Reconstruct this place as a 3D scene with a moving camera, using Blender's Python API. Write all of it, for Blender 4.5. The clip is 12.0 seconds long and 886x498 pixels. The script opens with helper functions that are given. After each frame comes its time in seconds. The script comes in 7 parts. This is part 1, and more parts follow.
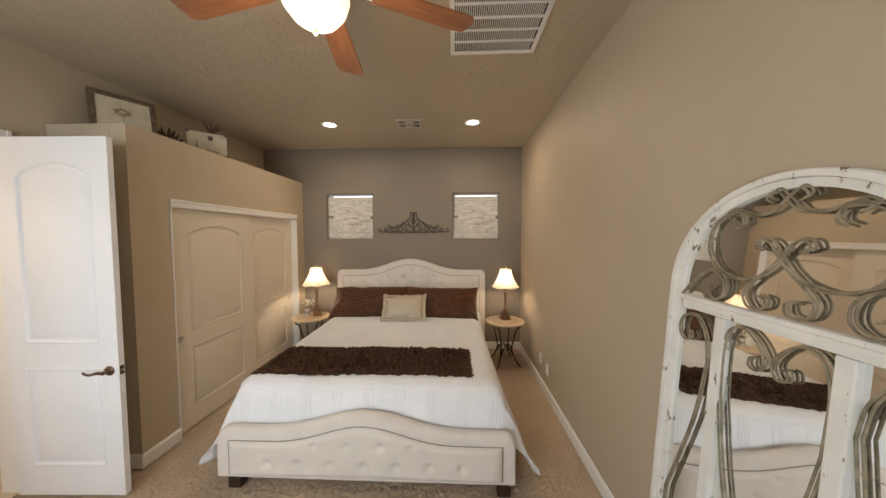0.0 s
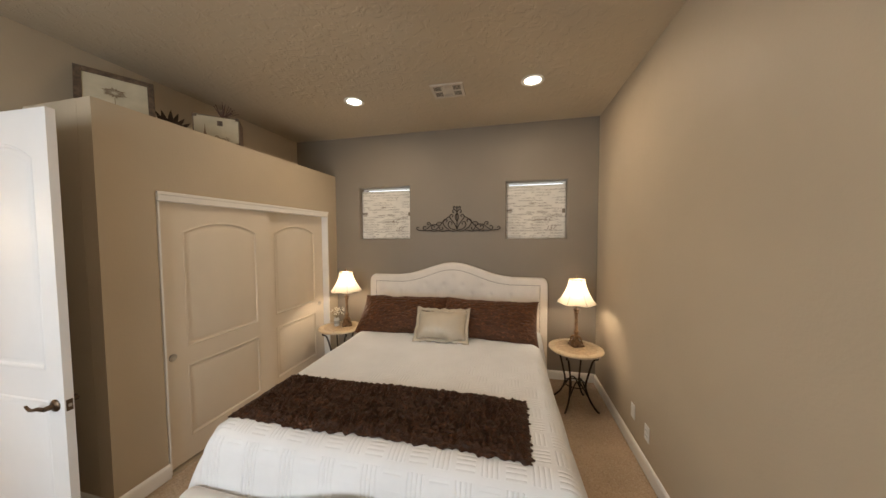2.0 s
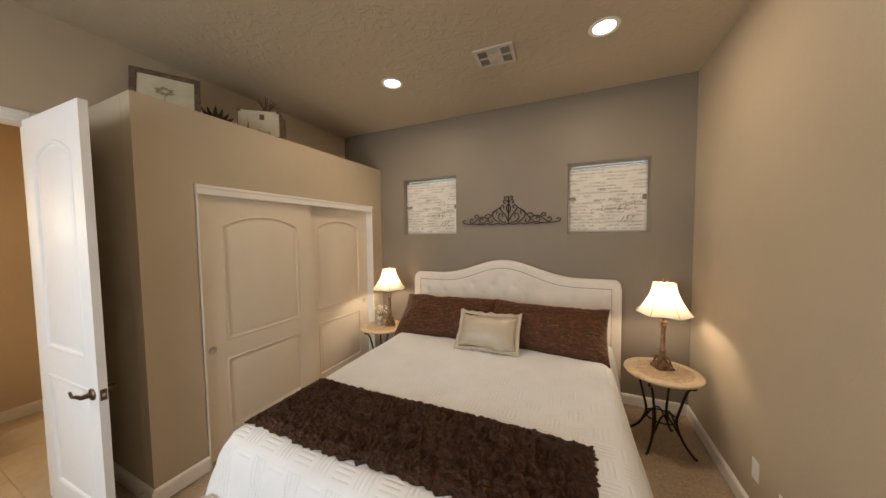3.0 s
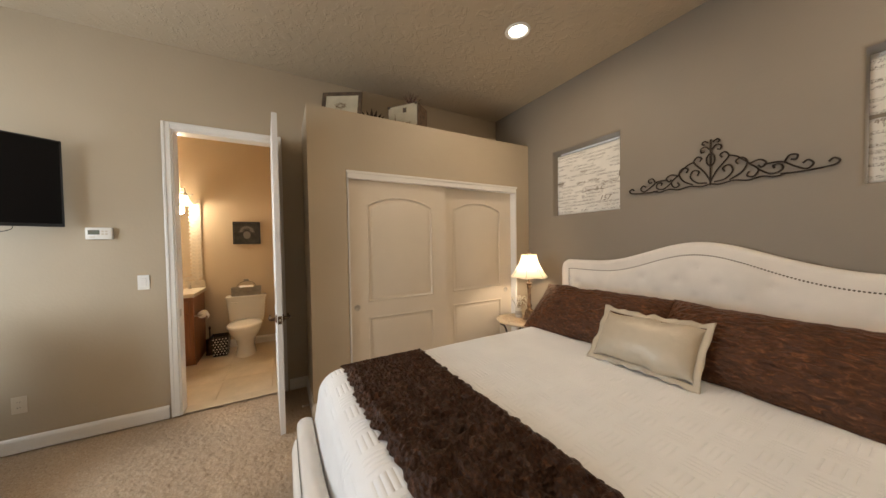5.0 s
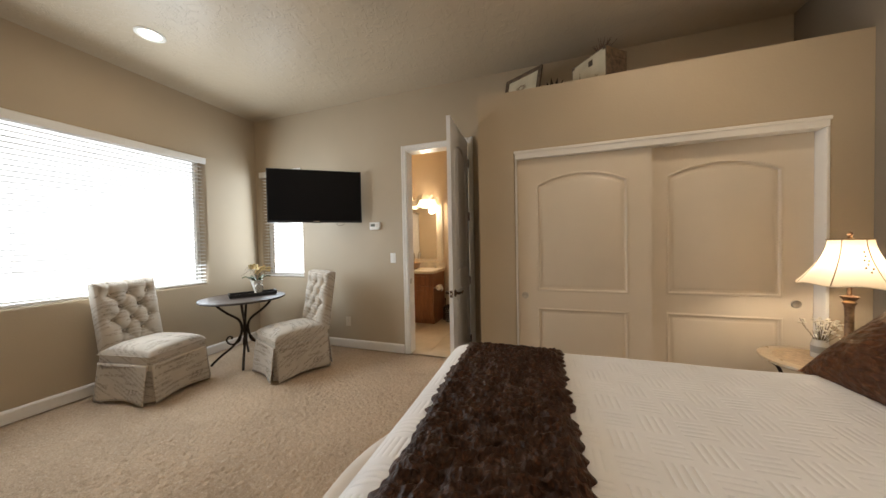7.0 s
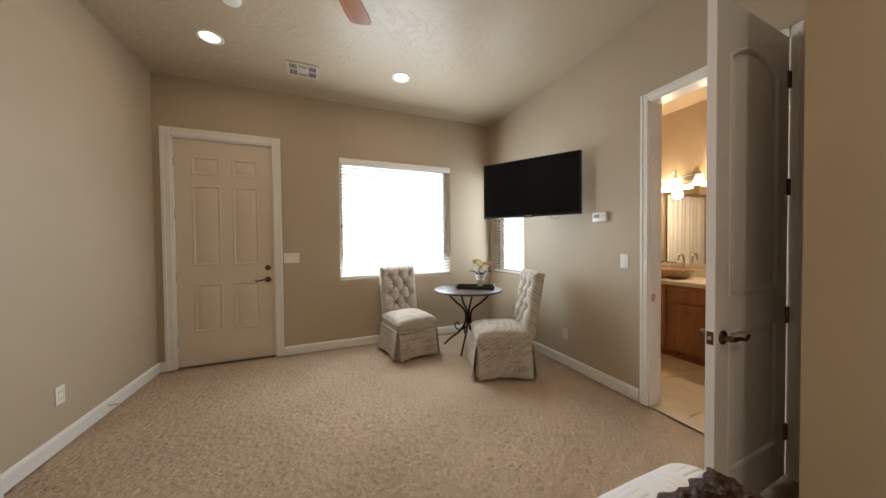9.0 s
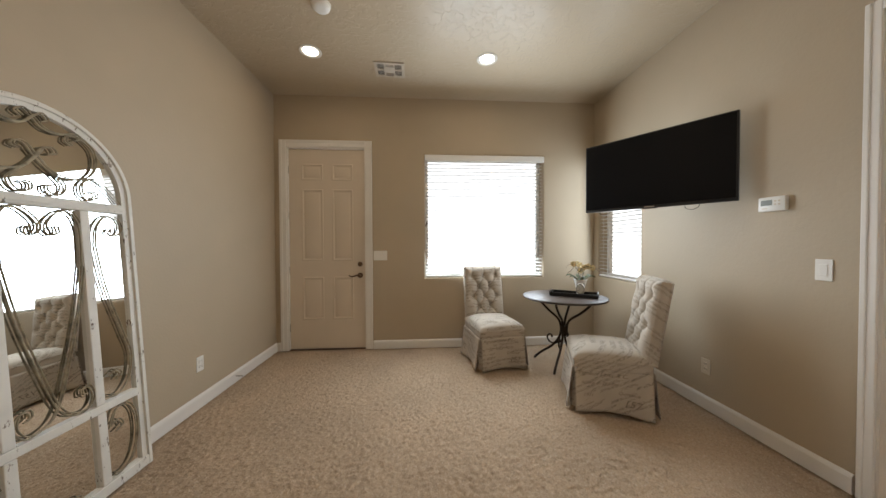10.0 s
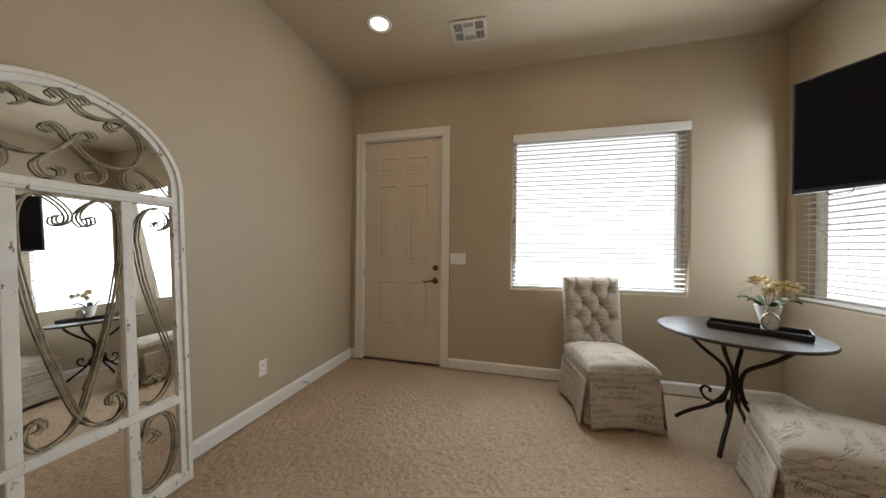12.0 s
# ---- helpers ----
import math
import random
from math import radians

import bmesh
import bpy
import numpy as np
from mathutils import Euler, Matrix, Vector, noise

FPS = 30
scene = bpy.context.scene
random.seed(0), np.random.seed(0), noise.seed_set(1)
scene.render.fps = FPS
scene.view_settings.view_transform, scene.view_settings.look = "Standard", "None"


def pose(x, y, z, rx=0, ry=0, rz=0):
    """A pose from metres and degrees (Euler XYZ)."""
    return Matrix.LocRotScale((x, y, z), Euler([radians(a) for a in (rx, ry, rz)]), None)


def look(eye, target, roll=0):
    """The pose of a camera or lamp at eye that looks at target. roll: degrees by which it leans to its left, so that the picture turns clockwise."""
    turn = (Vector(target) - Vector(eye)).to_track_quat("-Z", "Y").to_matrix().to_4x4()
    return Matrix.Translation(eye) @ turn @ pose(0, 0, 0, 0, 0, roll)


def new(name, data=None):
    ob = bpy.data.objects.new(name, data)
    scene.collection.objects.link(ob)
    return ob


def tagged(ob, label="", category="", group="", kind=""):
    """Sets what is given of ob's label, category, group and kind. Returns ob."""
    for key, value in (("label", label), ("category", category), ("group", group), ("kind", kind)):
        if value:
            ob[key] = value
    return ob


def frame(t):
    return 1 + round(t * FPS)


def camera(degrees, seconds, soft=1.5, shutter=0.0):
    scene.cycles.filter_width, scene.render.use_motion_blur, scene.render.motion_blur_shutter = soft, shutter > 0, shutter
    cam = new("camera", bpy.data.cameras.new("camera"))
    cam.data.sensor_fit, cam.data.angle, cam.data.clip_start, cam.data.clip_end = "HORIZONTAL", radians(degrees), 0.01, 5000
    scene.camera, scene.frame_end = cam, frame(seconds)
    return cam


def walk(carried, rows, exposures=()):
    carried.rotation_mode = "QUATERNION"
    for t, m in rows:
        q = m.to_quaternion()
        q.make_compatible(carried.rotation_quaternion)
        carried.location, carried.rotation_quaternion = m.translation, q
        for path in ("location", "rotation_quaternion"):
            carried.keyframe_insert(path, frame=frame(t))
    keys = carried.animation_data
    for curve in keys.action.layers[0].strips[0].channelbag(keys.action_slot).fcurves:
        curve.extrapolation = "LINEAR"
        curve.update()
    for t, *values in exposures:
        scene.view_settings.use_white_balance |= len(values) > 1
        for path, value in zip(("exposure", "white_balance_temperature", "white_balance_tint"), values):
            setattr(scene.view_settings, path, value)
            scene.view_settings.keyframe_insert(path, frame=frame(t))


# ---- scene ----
cam = camera(113.3, 12.0)
PATH = [
    (0, (0.185, -0.021, 1.777), (0.104, 1.975, 1.68), -0.1),
    (0.5, (0.13, 0.156, 1.776), (0.01, 2.15, 1.678), -0.1),
    (1, (0.145, 0.353, 1.776), (-0.065, 2.339, 1.676), -0.1),
    (1.5, (0.18, 0.564, 1.779), (-0.138, 2.535, 1.677), -0.1),
    (2, (0.214, 0.793, 1.76), (-0.237, 2.739, 1.666), -0.3),
    (2.5, (0.208, 1.0, 1.749), (-0.406, 2.901, 1.646), -0.5),
    (4.5, (0.378, 1.669, 1.491), (-1.176, 2.928, 1.439), -0.8),
    (5, (0.434, 1.833, 1.443), (-1.316, 2.801, 1.394), -0.9),
    (5.5, (0.51, 1.954, 1.409), (-1.378, 2.612, 1.349), -0.9),
    (6, (0.519, 2.181, 1.373), (-1.464, 2.433, 1.314), -1.0),
    (6.5, (0.488, 2.381, 1.34), (-1.503, 2.197, 1.286), -1.3),
    (7, (0.355, 2.546, 1.32), (-1.541, 1.911, 1.28), -1.1),
    (9, (-0.436, 2.576, 1.320), (-1.185, 0.721, 1.281), -0.6),
    (9.5, (-0.547, 2.448, 1.326), (-0.966, 0.493, 1.280), -0.4),
    (10, (-0.599, 2.316, 1.303), (-0.730, 0.321, 1.269), -0.2),
    (10.5, (-0.656, 2.152, 1.292), (-0.515, 0.157, 1.260), 0.2),
    (11, (-0.697, 1.978, 1.285), (-0.366, 0.006, 1.261), 0.3),
    (11.5, (-0.703, 1.821, 1.286), (-0.261, -0.13, 1.269), 0.4),
    (12, (-0.666, 1.677, 1.275), (-0.173, -0.261, 1.268), 0.6),
]
walk(cam, [(t, look(eye, target, roll)) for t, eye, target, roll in PATH],
     exposures=[(0.0, -0.02), (2.5, 0.05), (5.0, 0.14), (6.0, 0.06), (7.0, -0.12), (9.0, -0.18), (10.5, -0.36), (12.0, -0.5)])

# ---------------------------------------------------------------- light
world = bpy.data.worlds.new("sky")
scene.world = world
world.use_nodes = True
wn = world.node_tree.nodes
sky = wn.new("ShaderNodeTexSky")
sky.sky_type = "NISHITA"
sky.sun_disc = False
sky.sun_elevation = radians(50)
sky.sun_rotation = radians(60)
wn["Background"].inputs[1].default_value = 0.12
world.node_tree.links.new(sky.outputs[0], wn["Background"].inputs[0])


def lamp(name, kind, place, target, watts, colour, size=0.1, size_y=None):
    data = bpy.data.lights.new(name, kind)
    data.energy, data.color = watts, colour
    if kind == "AREA":
        data.size = size
        data.shape = "DISK"
        if size_y:
            data.shape, data.size_y = "RECTANGLE", size_y
    elif kind == "SUN":
        data.angle = radians(size)
    else:
        data.shadow_soft_size = size
    ob = new(name, data)
    ob.matrix_world = look(place, target)
    return ob


WARM = (1.0, 0.81, 0.61)
DAY = (0.80, 0.905, 1.0)
lamp("sun", "SUN", (6, 6, 8), (0, 0, 0), 1.0, (1.0, 0.95, 0.88), 12)
lamp("daylight_south", "AREA", (-1.37, -1.298, 1.64), (-1.37, 0, 1.46), 68, DAY, 1.5, 1.48)
lamp("daylight_west", "AREA", (-2.76, -0.90, 1.62), (0, -0.90, 1.5), 16, DAY, 0.72, 1.44)
CANS = ((-1.33, 3.52), (0.395, 3.52), (0.45, -0.515), (-1.225, -0.53))
CEIL_N, CEIL_S = 3.11, 3.11


def ceil_z(y):
    return CEIL_N + (4.5 - y) * (CEIL_S - CEIL_N) / 5.98


for cx, cy in CANS:
    lamp("can_bulb", "AREA", (cx, cy, ceil_z(cy) - 0.012), (cx, cy, 0), 11 if cy > 0 else 2.5, WARM, 0.12)

# ---------------------------------------------------------------- materials


class Mat:
    """A node material with a principled shader and a few short ways to add texture."""

    def __init__(self, name, colour, rough=0.6, metal=0.0, spec=0.5, coat=0.0, sheen=0.0):
        self.m = bpy.data.materials.new(name)
        self.m.use_nodes = True
        self.n, self.l = self.m.node_tree.nodes, self.m.node_tree.links
        self.b = self.n["Principled BSDF"]
        self.colour = colour
        self.set("Base Color", (*colour, 1))
        self.set("Roughness", rough)
        self.set("Metallic", metal)
        self.set("Specular IOR Level", spec)
        self.set("Coat Weight", coat)
        self.set("Sheen Weight", sheen)
        self.coord = self.n.new("ShaderNodeTexCoord").outputs["Object"]
        self.normal = None

    def set(self, key, value):
        self.b.inputs[key].default_value = value

    def node(self, kind, **values):
        node = self.n.new(kind)
        for key, value in values.items():
            node.inputs[key.replace("_", " ")].default_value = value
        return node

    def noise(self, scale, detail=4, rough=0.55, stretch=None, distortion=0.0):
        tex = self.node("ShaderNodeTexNoise", Scale=scale, Detail=detail, Roughness=rough, Distortion=distortion)
        self.l.new(self.stretched(stretch), tex.inputs["Vector"])
        return tex.outputs["Fac"]

    def stretched(self, stretch):
        if not stretch:
            return self.coord
        mapping = self.node("ShaderNodeMapping", Scale=stretch)
        self.l.new(self.coord, mapping.inputs["Vector"])
        return mapping.outputs["Vector"]

    def voronoi(self, scale, feature="F1", stretch=None):
        tex = self.node("ShaderNodeTexVoronoi", Scale=scale)
        tex.feature = feature
        self.l.new(self.stretched(stretch), tex.inputs["Vector"])
        return tex.outputs["Distance"]

    def ramp(self, fac, stops):
        node = self.n.new("ShaderNodeValToRGB")
        el = node.color_ramp.elements
        while len(el) < len(stops):
            el.new(0.5)
        for e, (at, c) in zip(el, stops):
            e.position, e.color = at, (*c, 1) if len(c) == 3 else c
        self.l.new(fac, node.inputs["Fac"])
        return node.outputs["Color"]

    def vary(self, fac, low, high, lo=0.3, hi=0.7):
        """Base colour between two multiples of the main colour."""
        c = self.ramp(fac, [(lo, [v * low for v in self.colour]), (hi, [min(1, v * high) for v in self.colour])])
        return self.paint(c)

    def paint(self, socket):
        self.l.new(socket, self.b.inputs["Base Color"])
        self.last = socket
        return self

    def blend(self, fac, socket_or_colour, how="MIX"):
        mix = self.n.new("ShaderNodeMix")
        mix.data_type, mix.blend_type = "RGBA", how
        self.l.new(fac, mix.inputs["Factor"])
        self.l.new(self.last, mix.inputs["A"])
        if isinstance(socket_or_colour, tuple):
            mix.inputs["B"].default_value = (*socket_or_colour, 1)
        else:
            self.l.new(socket_or_colour, mix.inputs["B"])
        return self.paint(mix.outputs["Result"])

    def rough(self, fac, low, high):
        node = self.node("ShaderNodeMapRange", To_Min=low, To_Max=high)
        self.l.new(fac, node.inputs["Value"])
        self.l.new(node.outputs["Result"], self.b.inputs["Roughness"])
        return self

    def bump(self, fac, strength, distance=0.01):
        node = self.node("ShaderNodeBump", Strength=strength, Distance=distance)
        self.l.new(fac, node.inputs["Height"])
        if self.normal:
            self.l.new(self.normal, node.inputs["Normal"])
        self.normal = node.outputs["Normal"]
        self.l.new(self.normal, self.b.inputs["Normal"])
        return self

    def math(self, how, a, b):
        node = self.n.new("ShaderNodeMath")
        node.operation = how
        for socket, value in zip(node.inputs, (a, b)):
            if isinstance(value, (int, float)):
                socket.default_value = value
            else:
                self.l.new(value, socket)
        return node.outputs[0]


def wall_paint(name, colour):
    a = Mat(name, colour, 0.55, spec=0.35)
    a.vary(a.noise(1.3, 3), 0.96, 1.04)
    a.bump(a.noise(55, 3, 0.5), 0.22, 0.004).bump(a.noise(9, 3, 0.5), 0.12, 0.006)
    return a.m


def enamel(name, colour, rough=0.28):
    a = Mat(name, colour, rough, spec=0.5)
    a.vary(a.noise(3, 3), 0.97, 1.02)
    a.rough(a.noise(14, 3), rough * 0.85, rough * 1.3).bump(a.noise(60, 3), 0.03, 0.002)
    return a.m


TAN = wall_paint("tan_wall_paint", (0.46, 0.378, 0.271))
TAUPE = wall_paint("taupe_accent_paint", (0.228, 0.188, 0.142))
OCHRE = wall_paint("ochre_bath_paint", (0.60, 0.48, 0.33))
TRIM = enamel("white_trim_enamel", (0.78, 0.75, 0.70))
DOOR = enamel("white_door_enamel", (0.76, 0.75, 0.745), 0.46)
CLOSETPAINT = enamel("cream_closet_enamel", (0.69, 0.60, 0.48), 0.30)
ENTRY = enamel("entry_door_enamel", (0.66, 0.57, 0.46), 0.35)

_a = Mat("knockdown_ceiling", (0.49, 0.405, 0.29), 0.36, spec=0.45)
_a.vary(_a.noise(1.1, 3), 0.96, 1.04)
_v = _a.ramp(_a.noise(14, 4, 0.6, distortion=0.6), [(0.5, (0, 0, 0)), (0.56, (1, 1, 1))])
CEILING = _a.bump(_v, 0.4, 0.005).bump(_a.noise(60, 3), 0.15, 0.003).m

_a = Mat("beige_frieze_carpet", (0.57, 0.43, 0.30), 0.95, spec=0.1)
_a.vary(_a.noise(1.6, 4), 0.86, 1.12)
_a.blend(_a.ramp(_a.noise(95, 5, 0.8), [(0.36, (0.55, 0.55, 0.55)), (0.50, (0, 0, 0))]), (0.26, 0.18, 0.115))
_a.blend(_a.ramp(_a.noise(75, 4, 0.7), [(0.52, (0, 0, 0)), (0.70, (0.75, 0.75, 0.75))]), (0.70, 0.59, 0.46))
CARPET = _a.bump(_a.noise(130, 4, 0.7), 0.8, 0.012).m

# ---------------------------------------------------------------- mesh helpers


def mesh_of(name, bm, material, smooth=None):
    """Ends a bmesh as mesh data. smooth: faces are shaded smooth but for edges sharper than that many degrees."""
    bmesh.ops.recalc_face_normals(bm, faces=bm.faces)
    me = bpy.data.meshes.new(name)
    if smooth is not None:
        for f in bm.faces:
            f.smooth = True
        limit = radians(smooth)
        for e in bm.edges:
            if len(e.link_faces) == 2 and e.calc_face_angle(0) > limit:
                e.smooth = False
    bm.to_mesh(me)
    bm.free()
    for m in material if isinstance(material, (list, tuple)) else (material,):
        me.materials.append(m)
    return me


def part(name, bm, material, parent=None, label="", smooth=None, at=None):
    """Links a bmesh as one mesh object, under a thing or a part where parent is given."""
    ob = new(name, mesh_of(name, bm, material, smooth))
    if parent:
        ob.parent = parent
    if at is not None:
        ob.matrix_basis = at
    if label:
        tagged(ob, label)
    return ob


def thing(name, place, label, category, group="", kind=""):
    ob = new(name)
    ob.empty_display_size = 0.05
    ob.matrix_basis = place if isinstance(place, Matrix) else Matrix.Translation(place)
    return tagged(ob, label, category, group, kind)


def box(bm, x0, y0, z0, x1, y1, z1, bevel=0.0, segments=2):
    vs = [bm.verts.new((x, y, z)) for x in (x0, x1) for y in (y0, y1) for z in (z0, z1)]
    fs = [bm.faces.new([vs[i] for i in q]) for q in ((0, 1, 3, 2), (4, 6, 7, 5), (0, 4, 5, 1), (2, 3, 7, 6), (0, 2, 6, 4), (1, 5, 7, 3))]
    if bevel:
        es = {e for f in fs for e in f.edges}
        bmesh.ops.bevel(bm, geom=list(es), offset=bevel, segments=segments, affect="EDGES", profile=0.5)
    return bm


def boxm(*size, bevel=0.0, segments=2):
    return box(bmesh.new(), *size, bevel=bevel, segments=segments)


def lathe(profile, segments=32, bm=None, at=(0, 0, 0)):
    """Turns (radius, z) pairs round the upright axis."""
    bm = bm or bmesh.new()
    rings = []
    for r, z in profile:
        if r < 1e-5:
            rings.append([bm.verts.new((at[0], at[1], at[2] + z))] * segments)
        else:
            rings.append([bm.verts.new((at[0] + r * math.cos(2 * math.pi * i / segments), at[1] + r * math.sin(2 * math.pi * i / segments), at[2] + z)) for i in range(segments)])
    for a, b in zip(rings, rings[1:]):
        for i in range(segments):
            j = (i + 1) % segments
            vs = []
            for v in (a[i], a[j], b[j], b[i]):
                if v not in vs:
                    vs.append(v)
            if len(vs) > 2:
                bm.faces.new(vs)
    return bm


def tube(points, radius, sides=8, bm=None, flat=1.0, closed=False, up=None):
    """Sweeps a round (or, with flat, strap-like) section along points; radius may be a function of 0..1."""
    bm = bm or bmesh.new()
    pts = [Vector(p) for p in points]
    n = len(pts)
    rings = []
    ref = Vector(up) if up else None
    for i, p in enumerate(pts):
        a, b = (pts[i - 1], pts[(i + 1) % n]) if closed else (pts[max(i - 1, 0)], pts[min(i + 1, n - 1)])
        d = (b - a).normalized()
        side = ref if ref is not None else (Vector((0, 0, 1)) if abs(d.z) < 0.9 else Vector((1, 0, 0)))
        u = d.cross(side)
        if u.length < 1e-4:
            u = d.cross(Vector((0.3, 1, 0.2)))
        u.normalize()
        w = d.cross(u).normalized()
        r = radius(i / (n - 1)) if callable(radius) else radius
        rings.append([bm.verts.new(p + u * r * math.cos(t) + w * r * flat * math.sin(t)) for t in (2 * math.pi * k / sides for k in range(sides))])
    for i in range(n if closed else n - 1):
        a, b = rings[i], rings[(i + 1) % n]
        for k in range(sides):
            m = (k + 1) % sides
            bm.faces.new((a[k], a[m], b[m], b[k]))
    if not closed:
        bm.faces.new(rings[0])
        bm.faces.new(rings[-1])
    return bm


def grid_mesh(us, vs, f, bm=None, closed_u=False):
    """A sheet of points f(u, v)."""
    bm = bm or bmesh.new()
    rows = [[bm.verts.new(f(u, v)) for u in us] for v in vs]
    for a, b in zip(rows, rows[1:]):
        for i in range(len(us) - (0 if closed_u else 1)):
            j = (i + 1) % len(us)
            bm.faces.new((a[i], a[j], b[j], b[i]))
    return bm


def span(a, b, n):
    return [a + (b - a) * i / (n - 1) for i in range(n)]


def bez(p0, p1, p2, p3, n=12):
    p0, p1, p2, p3 = (Vector(p) for p in (p0, p1, p2, p3))
    return [(1 - t) ** 3 * p0 + 3 * t * (1 - t) ** 2 * p1 + 3 * t * t * (1 - t) * p2 + t ** 3 * p3 for t in span(0, 1, n)]


def spline(points, n=8):
    """A smooth line through points."""
    pts = [Vector(p) for p in points]
    pts = [2 * pts[0] - pts[1], *pts, 2 * pts[-1] - pts[-2]]
    out = []
    for a, b, c, d in zip(pts, pts[1:], pts[2:], pts[3:]):
        for t in span(0, 1, n + 1)[:-1]:
            out.append(0.5 * (2 * b + (c - a) * t + (2 * a - 5 * b + 4 * c - d) * t * t + (3 * b - a - 3 * c + d) * t ** 3))
    return out + [pts[-2]]


def wall(name, u_axis, u0, u1, z0, z1, face, back, holes, material, bull=0.02):
    """A wall along x or y between its room face and its back, with openings (u0, u1, z0, z1, rounded) through it."""
    sign = 1 if back > face else -1
    wide = [(h[0] - bull, h[1] + bull, h[2] - bull, h[3] + bull) if len(h) > 4 else h for h in holes]
    us = sorted({u0, u1, *(h[i] for h in wide for i in (0, 1))})
    zs = sorted({z0, z1, *(max(z0, h[i]) for h in wide for i in (2, 3))})
    solid = {}
    for i in range(len(us) - 1):
        for k in range(len(zs) - 1):
            um, zm = (us[i] + us[i + 1]) / 2, (zs[k] + zs[k + 1]) / 2
            solid[i, k] = not any(h[0] < um < h[1] and h[2] < zm < h[3] for h in wide)
    bm = bmesh.new()
    made = {}

    def vert(u, z, d):
        key = (round(u, 5), round(z, 5), round(d, 5))
        if key not in made:
            made[key] = bm.verts.new((u, d, z) if u_axis == "x" else (d, u, z))
        return made[key]

    for (i, k), s in solid.items():
        if not s:
            continue
        a, b, c, d = us[i], us[i + 1], zs[k], zs[k + 1]
        for depth in (face, back):
            bm.faces.new([vert(a, c, depth), vert(b, c, depth), vert(b, d, depth), vert(a, d, depth)])
        for n, (p, q) in (((i - 1, k), ((a, c), (a, d))), ((i + 1, k), ((b, c), (b, d))), ((i, k - 1), ((a, c), (b, c))), ((i, k + 1), ((a, d), (b, d)))):
            if not solid.get(n, False):
                bm.faces.new([vert(*p, face), vert(*q, face), vert(*q, back), vert(*p, back)])
    bmesh.ops.recalc_face_normals(bm, faces=bm.faces)
    soft = []
    for h in holes:
        if len(h) < 5:
            continue
        rings = []
        for k in range(6):
            t = k / 5 * math.pi / 2
            off, deep = bull * (1 - math.sin(t)), face + sign * bull * (1 - math.cos(t))
            rings.append([bm.verts.new((u, deep, z) if u_axis == "x" else (deep, u, z)) for u, z in ((h[0] - off, h[2] - off), (h[1] + off, h[2] - off), (h[1] + off, h[3] + off), (h[0] - off, h[3] + off))])
        rings.append([bm.verts.new((u, back, z) if u_axis == "x" else (back, u, z)) for u, z in ((h[0], h[2]), (h[1], h[2]), (h[1], h[3]), (h[0], h[3]))])
        for a, b in zip(rings, rings[1:]):
            for i in range(4):
                soft.append(bm.faces.new((a[i], a[(i + 1) % 4], b[(i + 1) % 4], b[i])))
    me = bpy.data.meshes.new(name)
    for f in soft:
        f.smooth = True
    for e in bm.edges:
        if len(e.link_faces) == 2 and e.calc_face_angle(0) > radians(40):
            e.smooth = False
    bm.to_mesh(me)
    bm.free()
    me.materials.append(material)
    return tagged(new(name, me), kind="structure")


# ---------------------------------------------------------------- the rooms
W, E_, S, N = -2.81, 1.20, -1.348, 4.50          # faces of the walls
TOP = 3.25
CLOSET_X, CLOSET_Y, LEDGE = -2.20, 2.035, 2.59
WIN_S = (-2.135, -0.615, 0.875, 2.41)
WIN_W = (-1.27, -0.53, 0.885, 2.372)
WIN_N = ((-1.838, -1.10, 1.715, 2.416), (0.16, 0.87, 1.715, 2.416))
BATH_DOOR = (1.045, 1.80, 0.0, 2.42)
ENTRY_DOOR = (0.115, 1.057, 0.0, 2.488)
BATH_W, BATH_N, BATH_S = -4.62, 2.45, -0.36



def carpet():
    """The pile: a fine sheet of twisted tufts, every knot a little higher or lower."""
    step = 0.0105
    xs, ys = np.arange(W - 0.002, E_ + step, step), np.arange(S - 0.03, N + step, step)
    rng = np.random.default_rng(5)
    nx, ny = len(xs), len(ys)
    X, Y = np.meshgrid(xs, ys)
    rough = rng.random((ny, nx))
    clump = rng.random((ny // 3 + 2, nx // 3 + 2)).repeat(3, 0).repeat(3, 1)[:ny, :nx]
    Z = -0.020 + 0.014 * rough + 0.004 * clump
    X = X + (rng.random((ny, nx)) - 0.5) * step * 0.9
    Y = Y + (rng.random((ny, nx)) - 0.5) * step * 0.9
    k = np.arange(nx * ny).reshape(ny, nx)
    quads = np.stack([k[:-1, :-1], k[:-1, 1:], k[1:, 1:], k[1:, :-1]], -1).reshape(-1, 4)
    me = bpy.data.meshes.new("floor")
    me.from_pydata(np.stack([X, Y, Z], -1).reshape(-1, 3).tolist(), [], quads.tolist())
    me.materials.append(CARPET)
    me.polygons.foreach_set("use_smooth", np.ones(len(quads), dtype=bool))
    me.update()
    tagged(new("floor", me), "beige frieze carpet with a deep nubby pile", "carpet", kind="structure")
    tagged(part("subfloor", boxm(W - 0.129, S - 0.2, -0.12, E_ + 0.2, N + 0.3, -0.03), CARPET), kind="structure")


